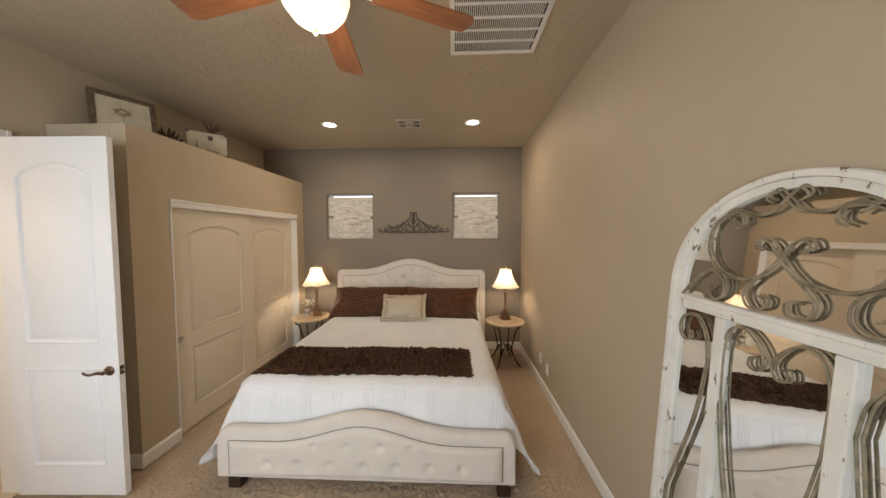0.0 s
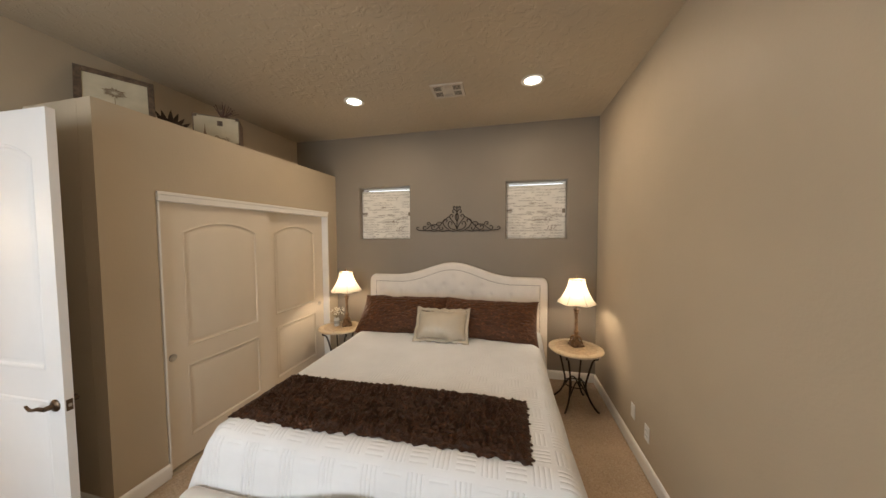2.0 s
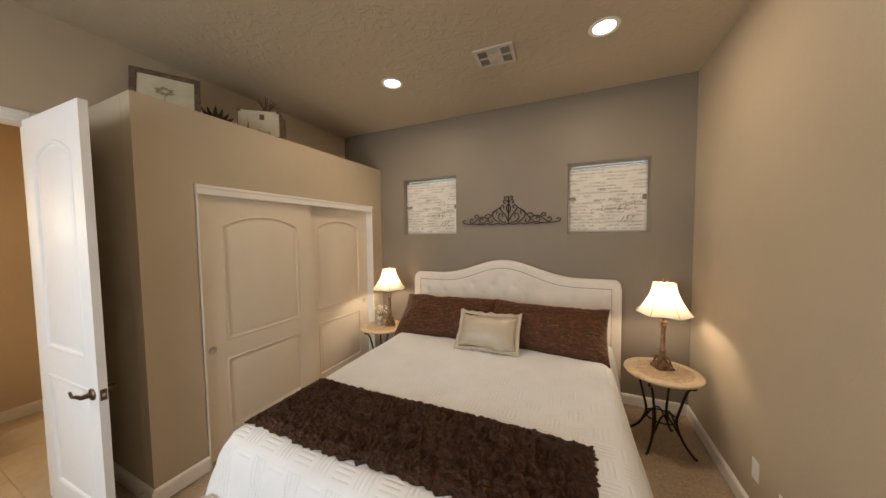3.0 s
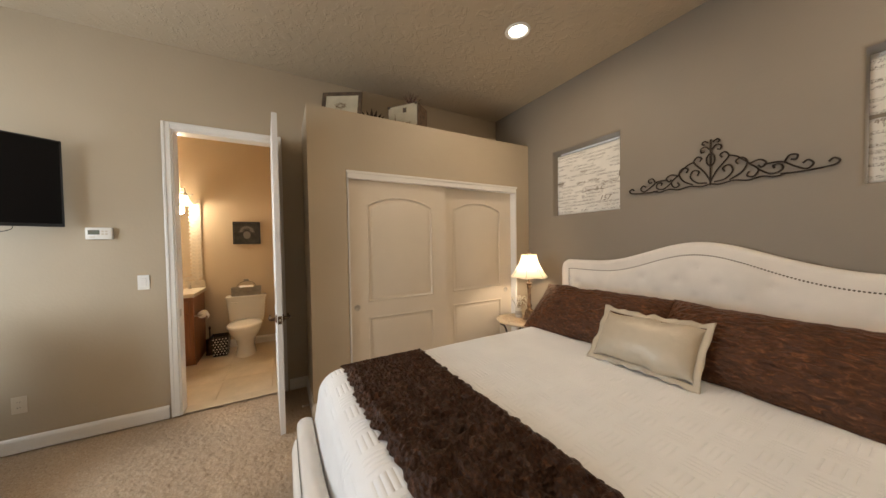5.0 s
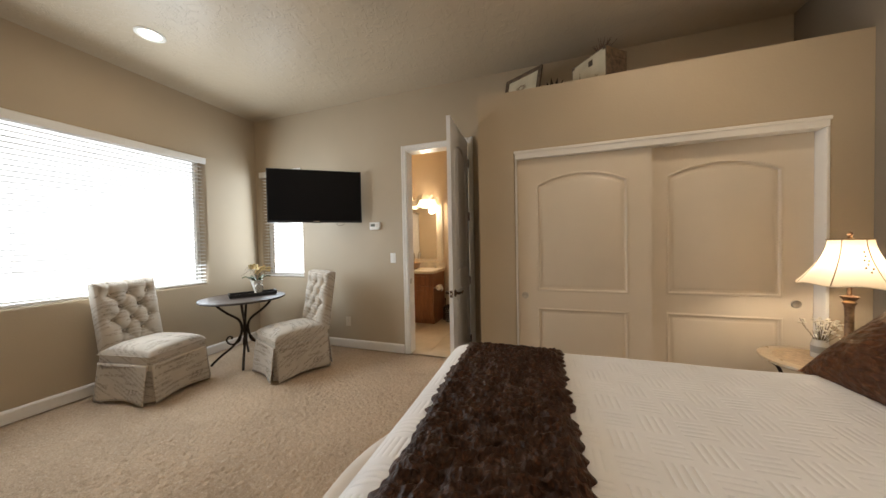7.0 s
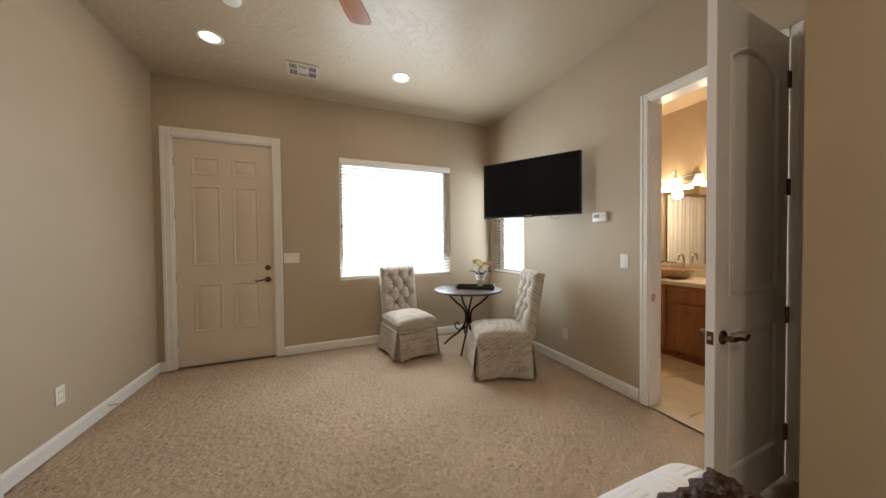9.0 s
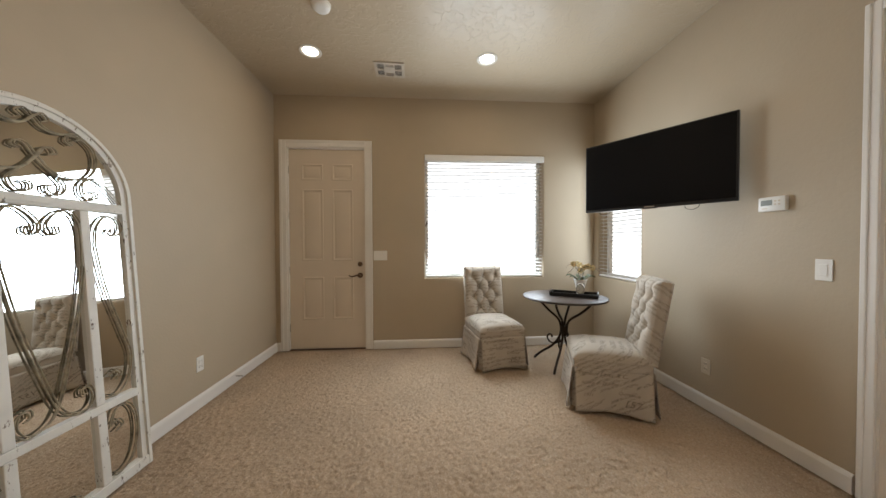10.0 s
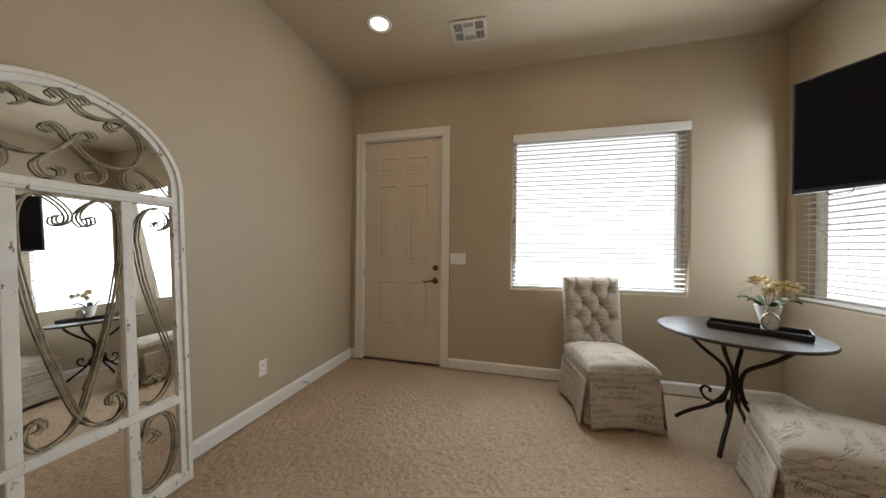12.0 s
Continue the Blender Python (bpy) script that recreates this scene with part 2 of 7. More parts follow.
carpet()
wall("wall_east", "y", S - 0.2, N + 0.3, 0, TOP, E_, E_ + 0.2, [], TAN)
wall("wall_north", "x", W - 0.13, E_, 0, TOP, N, N + 0.3, [(*h, 1) for h in WIN_N], TAUPE)
wall("wall_south", "x", W - 0.2, E_, 0, TOP, S, S - 0.2, [(*WIN_S, 1), ENTRY_DOOR], TAN)
wall("wall_west", "y", S, N, 0, TOP, W, W - 0.13, [(*WIN_W, 1), BATH_DOOR], TAN)


def ceiling():
    bm = bmesh.new()
    box(bm, W - 0.13, S - 0.2, 0, E_ + 0.2, N + 0.3, 0.15)
    for v in bm.verts:
        v.co.z += ceil_z(v.co.y)
    tagged(part("ceiling", bm, CEILING), kind="structure")


ceiling()


def closet_shell():
    """The low closet block: a front with a wide opening, a return, and a ledge open to the room above."""
    tagged(wall("wall_closet_front", "y", CLOSET_Y, N - 0.001, 0, LEDGE, CLOSET_X, CLOSET_X - 0.12, [(2.345, 4.30, 0, 2.075, 1)], TAN))
    bm = boxm(W + 0.001, CLOSET_Y, 0, CLOSET_X - 0.122, CLOSET_Y + 0.12, LEDGE)
    tagged(part("wall_closet_side", bm, TAN), kind="structure")
    bm = boxm(W + 0.001, CLOSET_Y + 0.122, LEDGE - 0.1, CLOSET_X - 0.122, N - 0.001, LEDGE - 0.004)
    tagged(part("closet_ledge", bm, TAN), kind="structure")


closet_shell()

# ---------------------------------------------------------------- more materials
GLASS = Mat("clear_glass", (1, 1, 1), 0.0)
GLASS.set("Transmission Weight", 1.0)
GLASS.set("IOR", 1.1)
GLASS = GLASS.m
SILVER = Mat("mirror_silver", (0.86, 0.86, 0.84), 0.015, 1.0).m
BLACKGLOSS = Mat("black_screen", (0.005, 0.005, 0.006), 0.42, spec=0.12).m
BLACKPLASTIC = Mat("black_plastic", (0.012, 0.012, 0.013), 0.35).m
WHITEPLASTIC = enamel("white_plastic", (0.80, 0.78, 0.73), 0.35)
ALMOND = enamel("almond_plastic", (0.62, 0.54, 0.42), 0.4)
SLAT = enamel("white_slat_vinyl", (0.82, 0.81, 0.78), 0.4)


def metal(name, colour, rough, dents=0.15):
    a = Mat(name, colour, rough, 1.0)
    a.vary(a.noise(22, 4), 0.75, 1.15)
    a.rough(a.noise(40, 4), rough * 0.7, rough * 1.4).bump(a.noise(90, 3), dents, 0.002)
    return a.m


BRONZE = metal("oil_rubbed_bronze", (0.13, 0.085, 0.055), 0.36)
NICKEL = metal("brushed_nickel", (0.55, 0.50, 0.43), 0.3)
IRON = metal("dark_wrought_iron", (0.055, 0.04, 0.03), 0.5, 0.4)
PEWTER = metal("pewter_fan_metal", (0.33, 0.29, 0.24), 0.35)

_a = Mat("glowing_sky_haze", (0, 0, 0), 1.0)
_a.b.inputs["Emission Color"].default_value = (0.96, 0.98, 1.0, 1)
_a.set("Emission Strength", 2.3)
HAZE = _a.m


def glow(name, colour, strength):
    a = Mat(name, (0.9, 0.88, 0.84), 0.35)
    a.b.inputs["Emission Color"].default_value = (*colour, 1)
    a.set("Emission Strength", strength)
    return a.m


BULB = glow("lit_can_lens", (1.0, 0.86, 0.66), 9)
BOWL = glow("lit_alabaster_bowl", (1.0, 0.80, 0.54), 1.35)
VANITY_GLOW = glow("lit_frosted_shade", (1.0, 0.80, 0.52), 2.2)

_a = Mat("pale_gravel", (0.55, 0.50, 0.43), 0.95)
_a.vary(_a.noise(18, 5), 0.7, 1.2).bump(_a.noise(60, 4), 0.8, 0.02)
GRAVEL = _a.m
_a = Mat("cream_bath_tile", (0.62, 0.52, 0.38), 0.32)
_a.vary(_a.noise(2.6, 5, 0.65), 0.82, 1.12).rough(_a.noise(8, 3), 0.22, 0.45).bump(_a.noise(30, 4), 0.08, 0.003)
TILE = _a.m
GROUT = Mat("grout", (0.53, 0.44, 0.32), 0.9).m

# ---------------------------------------------------------------- trim


def baseboard(p, q, normal, height=0.105):
    """A skirting board along the wall from p to q; normal points into the room."""
    a, b, n = Vector((*p, 0)), Vector((*q, 0)), Vector((*normal, 0))
    section = ((0.0, 0.0), (0.016, 0.0), (0.016, height - 0.022), (0.012, height - 0.010), (0.006, height - 0.003), (0.0, height))
    bm = bmesh.new()
    ends = [[bm.verts.new(e + n * (d + 0.0005) + Vector((0, 0, z + 0.001))) for d, z in section] for e in (a, b)]
    for i in range(len(section)):
        j = (i + 1) % len(section)
        bm.faces.new((ends[0][i], ends[0][j], ends[1][j], ends[1][i]))
    bm.faces.new(ends[0])
    bm.faces.new(ends[1])
    tagged(part("baseboard", bm, TRIM), "white painted baseboard along the carpet", "baseboard", kind="structure")


baseboard((E_, S), (E_, N), (-1, 0))
baseboard((-1.9, N), (E_ - 0.017, N), (0, -1))
baseboard((W + 0.017, S), (ENTRY_DOOR[0] - 0.085, S), (0, 1))
baseboard((ENTRY_DOOR[1] + 0.085, S), (E_ - 0.017, S), (0, 1))
baseboard((W, S), (W, BATH_DOOR[0] - 0.07), (1, 0))
baseboard((W, BATH_DOOR[1] + 0.07), (W, CLOSET_Y), (1, 0))
baseboard((W + 0.017, CLOSET_Y), (CLOSET_X + 0.016, CLOSET_Y), (0, -1))
baseboard((CLOSET_X, CLOSET_Y), (CLOSET_X, 2.34), (1, 0))
baseboard((CLOSET_X, 4.305), (CLOSET_X, N - 0.017), (1, 0))


def casing(axis, face, sign, hole, width, thick=0.018, sill=False):
    """Flat trim round an opening, in three boards, with eased edges."""
    u0, u1, _, z1 = hole
    runs = [(u0 - width, u0, 0.002, z1 + width), (u1, u1 + width, 0.002, z1 + width), (u0 + 0.0005, u1 - 0.0005, z1, z1 + width)]
    for a, b, c, d in runs:
        lo, hi = sorted((face + sign * 0.0005, face + sign * thick))
        for k, (w_in, extra) in enumerate(((0.0, 0.0), (width * 0.55, 0.006))):
            if k == 0:
                bm = bmesh.new()
            lo2, hi2 = sorted((face + sign * 0.0005, face + sign * (thick + extra)))
            aa, bb, cc, dd = a, b, c, d
            if k == 1:
                if b <= u0:
                    bb = a + width * 0.4
                elif a >= u1:
                    aa = b - width * 0.4
                else:
                    cc = d - width * 0.4
            args = (aa, lo2, cc, bb, hi2, dd) if axis == "x" else (lo2, aa, cc, hi2, bb, dd)
            box(bm, *args, bevel=0.004, segments=2)
        tagged(part("trim", bm, TRIM), "white painted door casing", "door trim", kind="structure")


casing("x", S, 1, ENTRY_DOOR, 0.08)
casing("y", W, 1, BATH_DOOR, 0.055)
casing("y", W - 0.13, -1, BATH_DOOR, 0.055)


def jamb(axis, near, far, hole, thick=0.012):
    u0, u1, _, z1 = hole
    lo, hi = sorted((near, far))
    bm = bmesh.new()
    for a, b, c, d in ((u0, u0 + thick, 0.002, z1), (u1 - thick, u1, 0.002, z1), (u0 + thick, u1 - thick, z1 - thick, z1)):
        box(bm, *((a, lo, c, b, hi, d) if axis == "x" else (lo, a, c, hi, b, d)))
    tagged(part("trim", bm, TRIM), "white painted door jamb", "door trim", kind="structure")


jamb("x", S + 0.004, S - 0.2, ENTRY_DOOR)
jamb("y", W + 0.004, W - 0.134, BATH_DOOR)

# ---------------------------------------------------------------- panelled doors


def outline(u0, u1, z0, z1, rise, n=14):
    pts = [(u0, z0), (u1, z0)]
    if rise:
        half, mid = (u1 - u0) / 2, (u0 + u1) / 2
        radius = (half * half + rise * rise) / (2 * rise)
        top = math.asin(half / radius)
        pts += [(mid + radius * math.sin(a), z1 - radius + radius * math.cos(a)) for a in span(top, -top, n)]
    else:
        pts += [(u1, z1), (u0, z1)]
    return pts


def inset(pts, d):
    out = []
    n = len(pts)
    for i, p in enumerate(pts):
        a, b = Vector(pts[i - 1]), Vector(pts[(i + 1) % n])
        p = Vector(p)
        e1, e2 = (p - a).normalized(), (b - p).normalized()
        n1, n2 = Vector((-e1.y, e1.x)), Vector((-e2.y, e2.x))
        m = (n1 + n2).normalized()
        out.append(p + m * d / max(0.4, m.dot(n1)))
    return out


def door_leaf(thing_ob, w, h, t, panels, material, faces=("front", "back"), name="slab"):
    """A moulded leaf, x 0..w, y 0..t, z 0..h, with sunk and raised panels on its faces."""
    bm = bmesh.new()
    leaf = part(name, bmesh.new(), material, thing_ob)
    for side in ("front", "back"):
        y, inward = (0.0, 1) if side == "front" else (t, -1)
        edges = []

        def loop(points):
            vs = [bm.verts.new((u, y, z)) for u, z in points]
            edges.extend(bm.edges.new((vs[i], vs[(i + 1) % len(vs)])) for i in range(len(vs)))
            return vs

        loop([(0, 0), (w, 0), (w, h), (0, h)])
        if side in faces:
            for p in panels:
                loop(outline(*p))
                pm = bmesh.new()
                rings = []
                for d, deep in ((0.0, 0.0), (0.003, -0.003), (0.009, -0.005), (0.015, -0.002), (0.021, 0.011), (0.030, 0.013), (0.046, 0.004), (0.054, 0.0015)):
                    rings.append([pm.verts.new((u, y + inward * deep, z)) for u, z in inset(outline(*p), d)])
                for a, b in zip(rings, rings[1:]):
                    for i in range(len(a)):
                        j = (i + 1) % len(a)
                        pm.faces.new((a[i], a[j], b[j], b[i]))
                pm.faces.new(rings[-1])
                part("panel", pm, material, leaf, smooth=50)
        bmesh.ops.triangle_fill(bm, edges=edges, use_beauty=True, use_dissolve=False)
    for a, b in (((0, 0), (w, 0)), ((w, 0), (w, h)), ((w, h), (0, h)), ((0, h), (0, 0))):
        bm.faces.new([bm.verts.new((u, y, z)) for (u, z), y in ((a, 0), (b, 0), (b, t), (a, t))])
    bmesh.ops.remove_doubles(bm, verts=bm.verts, dist=1e-5)
    bmesh.ops.recalc_face_normals(bm, faces=bm.faces)
    bm.to_mesh(leaf.data)
    bm.free()
    return leaf


def lever(parent, place, flip=1, material=None):
    """A wavy lever handle on a round rose; it stands out along -y and points along +x times flip."""
    material = material or BRONZE
    bm = lathe([(0, 0), (0.031, 0), (0.033, 0.004), (0.028, 0.010), (0.014, 0.013), (0.012, 0.045), (0, 0.047)], 24)
    bmesh.ops.rotate(bm, verts=bm.verts, matrix=Matrix.Rotation(radians(90), 3, "X"))
    rose = part("handle", bm, material, parent, smooth=40, at=place)
    pts = spline([(0, -0.043, 0), (0.03 * flip, -0.05, 0.004), (0.06 * flip, -0.05, -0.004), (0.09 * flip, -0.047, -0.010), (0.115 * flip, -0.045, -0.004), (0.128 * flip, -0.045, 0.006)], 5)
    part("lever", tube(pts, lambda s: 0.0105 * (1 - 0.45 * s), 10), material, rose, smooth=60)
    return rose


def hinge(parent, place, material=None):
    bm = lathe([(0, 0), (0.006, 0), (0.006, 0.09), (0, 0.09)], 10)
    box(bm, -0.002, 0.0, 0.0, 0.002, 0.03, 0.09)
    part("hinge", bm, material or BRONZE, parent, smooth=40, at=place)


def entry_door():
    d = thing("door_1", (ENTRY_DOOR[0] + 0.014, S - 0.045, 0.012), "closed six-panel cream entry door with bronze lever", "door", kind="structure")
    d.matrix_basis = Matrix.Translation((ENTRY_DOOR[1] - 0.014, S - 0.03, 0.012)) @ Matrix.Rotation(math.pi, 4, "Z")
    w, h = ENTRY_DOOR[1] - ENTRY_DOOR[0] - 0.028, ENTRY_DOOR[3] - 0.03
    a0, a1, b0, b1 = 0.145 * w / 0.9, 0.40 * w / 0.9, 0.505 * w / 0.9, 0.755 * w / 0.9
    rows = ((0.36, 0.89), (1.09, 1.97), (2.08, 2.28))
    panels = [(u0, u1, z0, z1, 0) for u0, u1 in ((a0, a1), (b0, b1)) for z0, z1 in rows]
    door_leaf(d, w, h, 0.045, panels, ENTRY, ("front",))
    lever(d, Matrix.Translation((w - 0.065, 0, 0.905)), -1)
    bm = lathe([(0, 0), (0.030, 0), (0.031, 0.006), (0.025, 0.018), (0.010, 0.020), (0, 0.021)], 24)
    bmesh.ops.rotate(bm, verts=bm.verts, matrix=Matrix.Rotation(radians(90), 3, "X"))
    part("deadbolt", bm, BRONZE, d, "round bronze deadbolt", smooth=40, at=Matrix.Translation((w - 0.065, 0, 1.045)))
    for z in (0.22, 0.93, 1.6, 2.16):
        hinge(d, Matrix.Translation((-0.006, -0.006, z)))
    bm = boxm(ENTRY_DOOR[0] + 0.012, S - 0.12, 0.001, ENTRY_DOOR[1] - 0.012, S + 0.002, 0.011, bevel=0.003)
    tagged(part("threshold", bm, BRONZE), "dark bronze metal threshold under the entry door", "threshold", kind="structure")


entry_door()


def bath_door():
    w, h = 0.735, 2.40
    d = thing("door_2", pose(W + 0.025, 1.80, 0.012, 0, 0, 2.0), "open white two-panel arched door with bronze lever", "door", kind="structure")
    panels = [(0.115, w - 0.115, 1.045, h - 0.16, 0.085), (0.115, w - 0.115, 0.20, 0.885, 0)]
    door_leaf(d, w, h, 0.035, panels, DOOR)
    d.matrix_basis = d.matrix_basis @ Matrix.Translation((0, -0.035, 0))
    lever(d, Matrix.Translation((w - 0.062, 0, 0.865)), -1)
    lever(d, Matrix.Translation((w - 0.062, 0.035, 0.865)) @ Matrix.Rotation(math.pi, 4, "Z"), 1)
    part("latch_plate", boxm(-0.0005, 0.005, -0.03, 0.0018, 0.030, 0.03), BRONZE, d, at=Matrix.Translation((w, 0, 0.865)))
    part("latch", boxm(0.0, 0.011, -0.008, 0.010, 0.024, 0.008, bevel=0.003), NICKEL, d, at=Matrix.Translation((w, 0, 0.865)))
    for z in (0.20, 0.85, 1.55, 2.13):
        hinge(d, Matrix.Translation((-0.006, 0.038, z)) @ Matrix.Rotation(radians(-90), 4, "Z"))
    part("strike_plate", boxm(W - 0.06, BATH_DOOR[0] + 0.012, 0.84, W - 0.015, BATH_DOOR[0] + 0.0145, 0.90), NICKEL)
    bpy.data.objects["strike_plate"].parent = None
    tagged(bpy.data.objects["strike_plate"], "small nickel strike plate on the door jamb", "strike plate", kind="structure")


bath_door()


def closet_doors():
    """Two bypass doors under a header board; each rolls by itself."""
    h = 2.0
    for y0, y1, x, pull_side in ((2.362, 3.345, CLOSET_X - 0.035, 0), (3.295, 4.277, CLOSET_X - 0.080, 1)):
        w = y1 - y0
        d = thing("closet_door", Matrix.Translation((x, y0, 0.014)) @ Matrix.Rotation(radians(90), 4, "Z"), "closed cream two-panel arched sliding closet door", "closet door", "sliding closet doors")
        m = 0.155
        panels = [(m, w - m, 0.885, h - 0.135, 0.085), (m, w - m, 0.17, 0.745, 0)]
        door_leaf(d, w, h, 0.035, panels, CLOSETPAINT, ("front",))
        u = 0.055 if pull_side == 0 else w - 0.085
        bm = lathe([(0, 0.001), (0.017, 0.001), (0.022, 0.003), (0.026, 0.004), (0.028, 0.0), (0, -0.001)], 28)
        bmesh.ops.rotate(bm, verts=bm.verts, matrix=Matrix.Rotation(radians(90), 3, "X"))
        part("pull", bm, NICKEL, d, "round recessed nickel finger pull", smooth=40, at=Matrix.Translation((u, -0.0005, 0.845)))
    for name, args in (("trim", (CLOSET_X - 0.10, 2.347, 2.014, CLOSET_X + 0.006, 4.298, 2.073)), ("trim", (CLOSET_X - 0.118, 4.280, 0.002, CLOSET_X + 0.006, 4.298, 2.012)), ("trim", (CLOSET_X - 0.118, 2.347, 0.002, CLOSET_X - 0.002, 2.360, 2.012))):
        tagged(part(name, boxm(*args, bevel=0.004), TRIM), "white painted closet door trim", "door trim", kind="structure")
    tagged(part("trim", boxm(CLOSET_X - 0.004, 2.34, 2.058, CLOSET_X + 0.014, 4.305, 2.082, bevel=0.004), TRIM), "white painted closet header moulding", "door trim", kind="structure")


closet_doors()

# ---------------------------------------------------------------- windows and blinds


def window(name, axis, face, out, hole):
    """A vinyl window set at the back of its opening: frame and one pane."""
    u0, u1, z0, z1 = hole
    d0, d1 = sorted((face + out * 0.13, face + out * 0.18))
    wob = thing(name, (0, 0, 0), "white vinyl window in a plain drywall opening", "window", kind="structure")

    def bar(a, b, c, d, nm="window_frame", mat=TRIM, inset_by=0.0):
        lo, hi = d0 + inset_by, d1 - inset_by
        args = (a, lo, c, b, hi, d) if axis == "x" else (lo, a, c, hi, b, d)
        return part(nm, boxm(*args, bevel=0.004 if nm == "window_frame" else 0), mat, wob)

    f = 0.04
    bar(u0, u0 + f, z0, z1)
    bar(u1 - f, u1, z0, z1)
    bar(u0 + f, u1 - f, z0, z0 + f)
    bar(u0 + f, u1 - f, z1 - f, z1)
    pane = bar(u0 + f, u1 - f, z0 + f, z1 - f, "pane", GLASS, 0.022)
    pane.visible_shadow = False
    return wob


window("window_1", "x", S, -1, WIN_S)
window("window_2", "y", W, -1, WIN_W)


def blind(axis, face, out, hole, cords, label):
    """A two-inch blind: valance, head rail, open slats, ladder cords, bottom rail and hanging pulls."""
    u0, u1, z0, z1 = hole
    u0, u1 = u0 + 0.012, u1 - 0.012
    base = face + out * 0.045
    b = thing("window_blind", (0, 0, 0), label, "blind", "window blinds")

    def bx(nm, a, lo, c, bb, hi, d, mat=SLAT, bevel=0.004, parent=None):
        lo, hi = sorted((face + out * lo, face + out * hi))
        args = (a, lo, c, bb, hi, d) if axis == "x" else (lo, a, c, hi, bb, d)
        return part(nm, boxm(*args, bevel=bevel), mat, parent or b)

    bx("valance", u0 - 0.014, -0.022, z1 - 0.072, u1 + 0.014, 0.008, z1 + 0.006, bevel=0.010)
    bx("head_rail", u0, 0.012, z1 - 0.05, u1, 0.07, z1 - 0.004)
    bx("bottom_rail", u0, 0.02, z0 + 0.012, u1, 0.07, z0 + 0.032)
    bm = bmesh.new()
    n = 6
    length = u1 - u0
    us = span(0, length, 2)
    f = lambda u, s: (u, 0.052 * (s - 0.5), 0.0032 * math.cos((s - 0.5) * math.pi))
    grid_mesh(us, span(0, 1, n), f, bm)
    lower = grid_mesh(us, span(0, 1, n), lambda u, s: (u, 0.052 * (s - 0.5), 0.0032 * math.cos((s - 0.5) * math.pi) - 0.0028))
    me = bpy.data.meshes.new("slat_low")
    lower.to_mesh(me)
    lower.free()
    bm.from_mesh(me)
    slat = mesh_of("slat", bm, SLAT, 60)
    z = z0 + 0.055
    turn = Matrix.Rotation(radians(90), 4, "Z") if axis == "y" else Matrix()
    while z < z1 - 0.075:
        ob = new("slat", slat)
        ob.parent = b
        at = (u0, base, z) if axis == "x" else (base, u0, z)
        ob.matrix_basis = Matrix.Translation(at) @ turn @ Matrix.Rotation(radians(random.uniform(-5, -2)), 4, "X")
        z += 0.0445
    for c in cords:
        u = u0 + c * (u1 - u0)
        for off in (0.018, 0.072):
            d = face + out * off
            bm = tube([(u, d, z0 + 0.03), (u, d, z1 - 0.05)] if axis == "x" else [(d, u, z0 + 0.03), (d, u, z1 - 0.05)], 0.0011, 5)
            part("ladder_cord", bm, SLAT, b)
    return b


blind("x", S, -1, WIN_S, (0.08, 0.36, 0.64, 0.92), "white two-inch slat blind with its slats open")
blind("y", W, -1, WIN_W, (0.12, 0.5, 0.88), "white narrow slat blind partly behind the television")


def blind_pulls(place, n=2):
    b = thing("blind_cord", place, "white lift cord with small dark wooden pulls", "cord")
    for i in range(n):
        off = (0.012 * i, 0.008 * i)
        drop = -0.30 - 0.03 * i
        part("cord", tube([(*off, 0), (*off, drop)], 0.001, 5), SLAT, b)
        part("pull", lathe([(0, 0), (0.006, -0.004), (0.009, -0.028), (0, -0.032)], 10, at=(*off, drop)), BRONZE, b, smooth=40)


blind_pulls((-0.64, S + 0.016, WIN_S[3] - 0.074 - 0.45))
blind_pulls((W + 0.016, -0.60, WIN_W[3] - 0.075))

# outside: gravel yard, bright haze behind it, a bare shrub
tagged(part("ground", boxm(-60, -60, -0.45, 60, 60, -0.25), GRAVEL), kind="structure")


def backdrop():
    bm = bmesh.new()
    for a, b in (((-30, -9), (9, -9)), ((-30, -9), (-30, 9)), ((-12, 15), (10, 15))):
        bm.faces.new([bm.verts.new((*p, z)) for p, z in ((a, -1), (b, -1), (b, 22), (a, 22))])
    tagged(part("backdrop", bm, HAZE), kind="structure")


backdrop()
TWIG = Mat("grey_bark", (0.16, 0.13, 0.10), 0.9).m


def shrub(place, size, seed):
    rng = random.Random(seed)
    t = thing("shrub", place, "bare twiggy shrub on pale gravel outside", "shrub")
    stems, twigs = bmesh.new(), bmesh.new()

    def grow(p, d, length, r, depth):
        pts = [p]
        for _ in range(4):
            d = (d + Vector((rng.uniform(-.3, .3), rng.uniform(-.3, .3), rng.uniform(-.1, .25)))).normalized()
            pts.append(pts[-1] + d * length / 4)
        tube(pts, lambda s: r * (1 - 0.5 * s), 5, stems if depth < 2 else twigs)
        if depth < 4:
            for _ in range(3):
                grow(pts[rng.randint(2, 4)], (d + Vector((rng.uniform(-1, 1), rng.uniform(-1, 1), rng.uniform(-.2, .7)))).normalized(), length * 0.62, r * 0.5, depth + 1)

    for _ in range(4):
        grow(Vector((rng.uniform(-.1, .1), rng.uniform(-.1, .1), 0)), Vector((rng.uniform(-.5, .5), rng.uniform(-.5, .5), 1)).normalized(), size * 0.5, size * 0.012, 0)
    part("trunk", stems, TWIG, t)
    part("crown", twigs, TWIG, t)


shrub((-6.4, -1.9, -0.26), 1.9, 3)
shrub((-7.4, -0.3, -0.26), 1.5, 8)

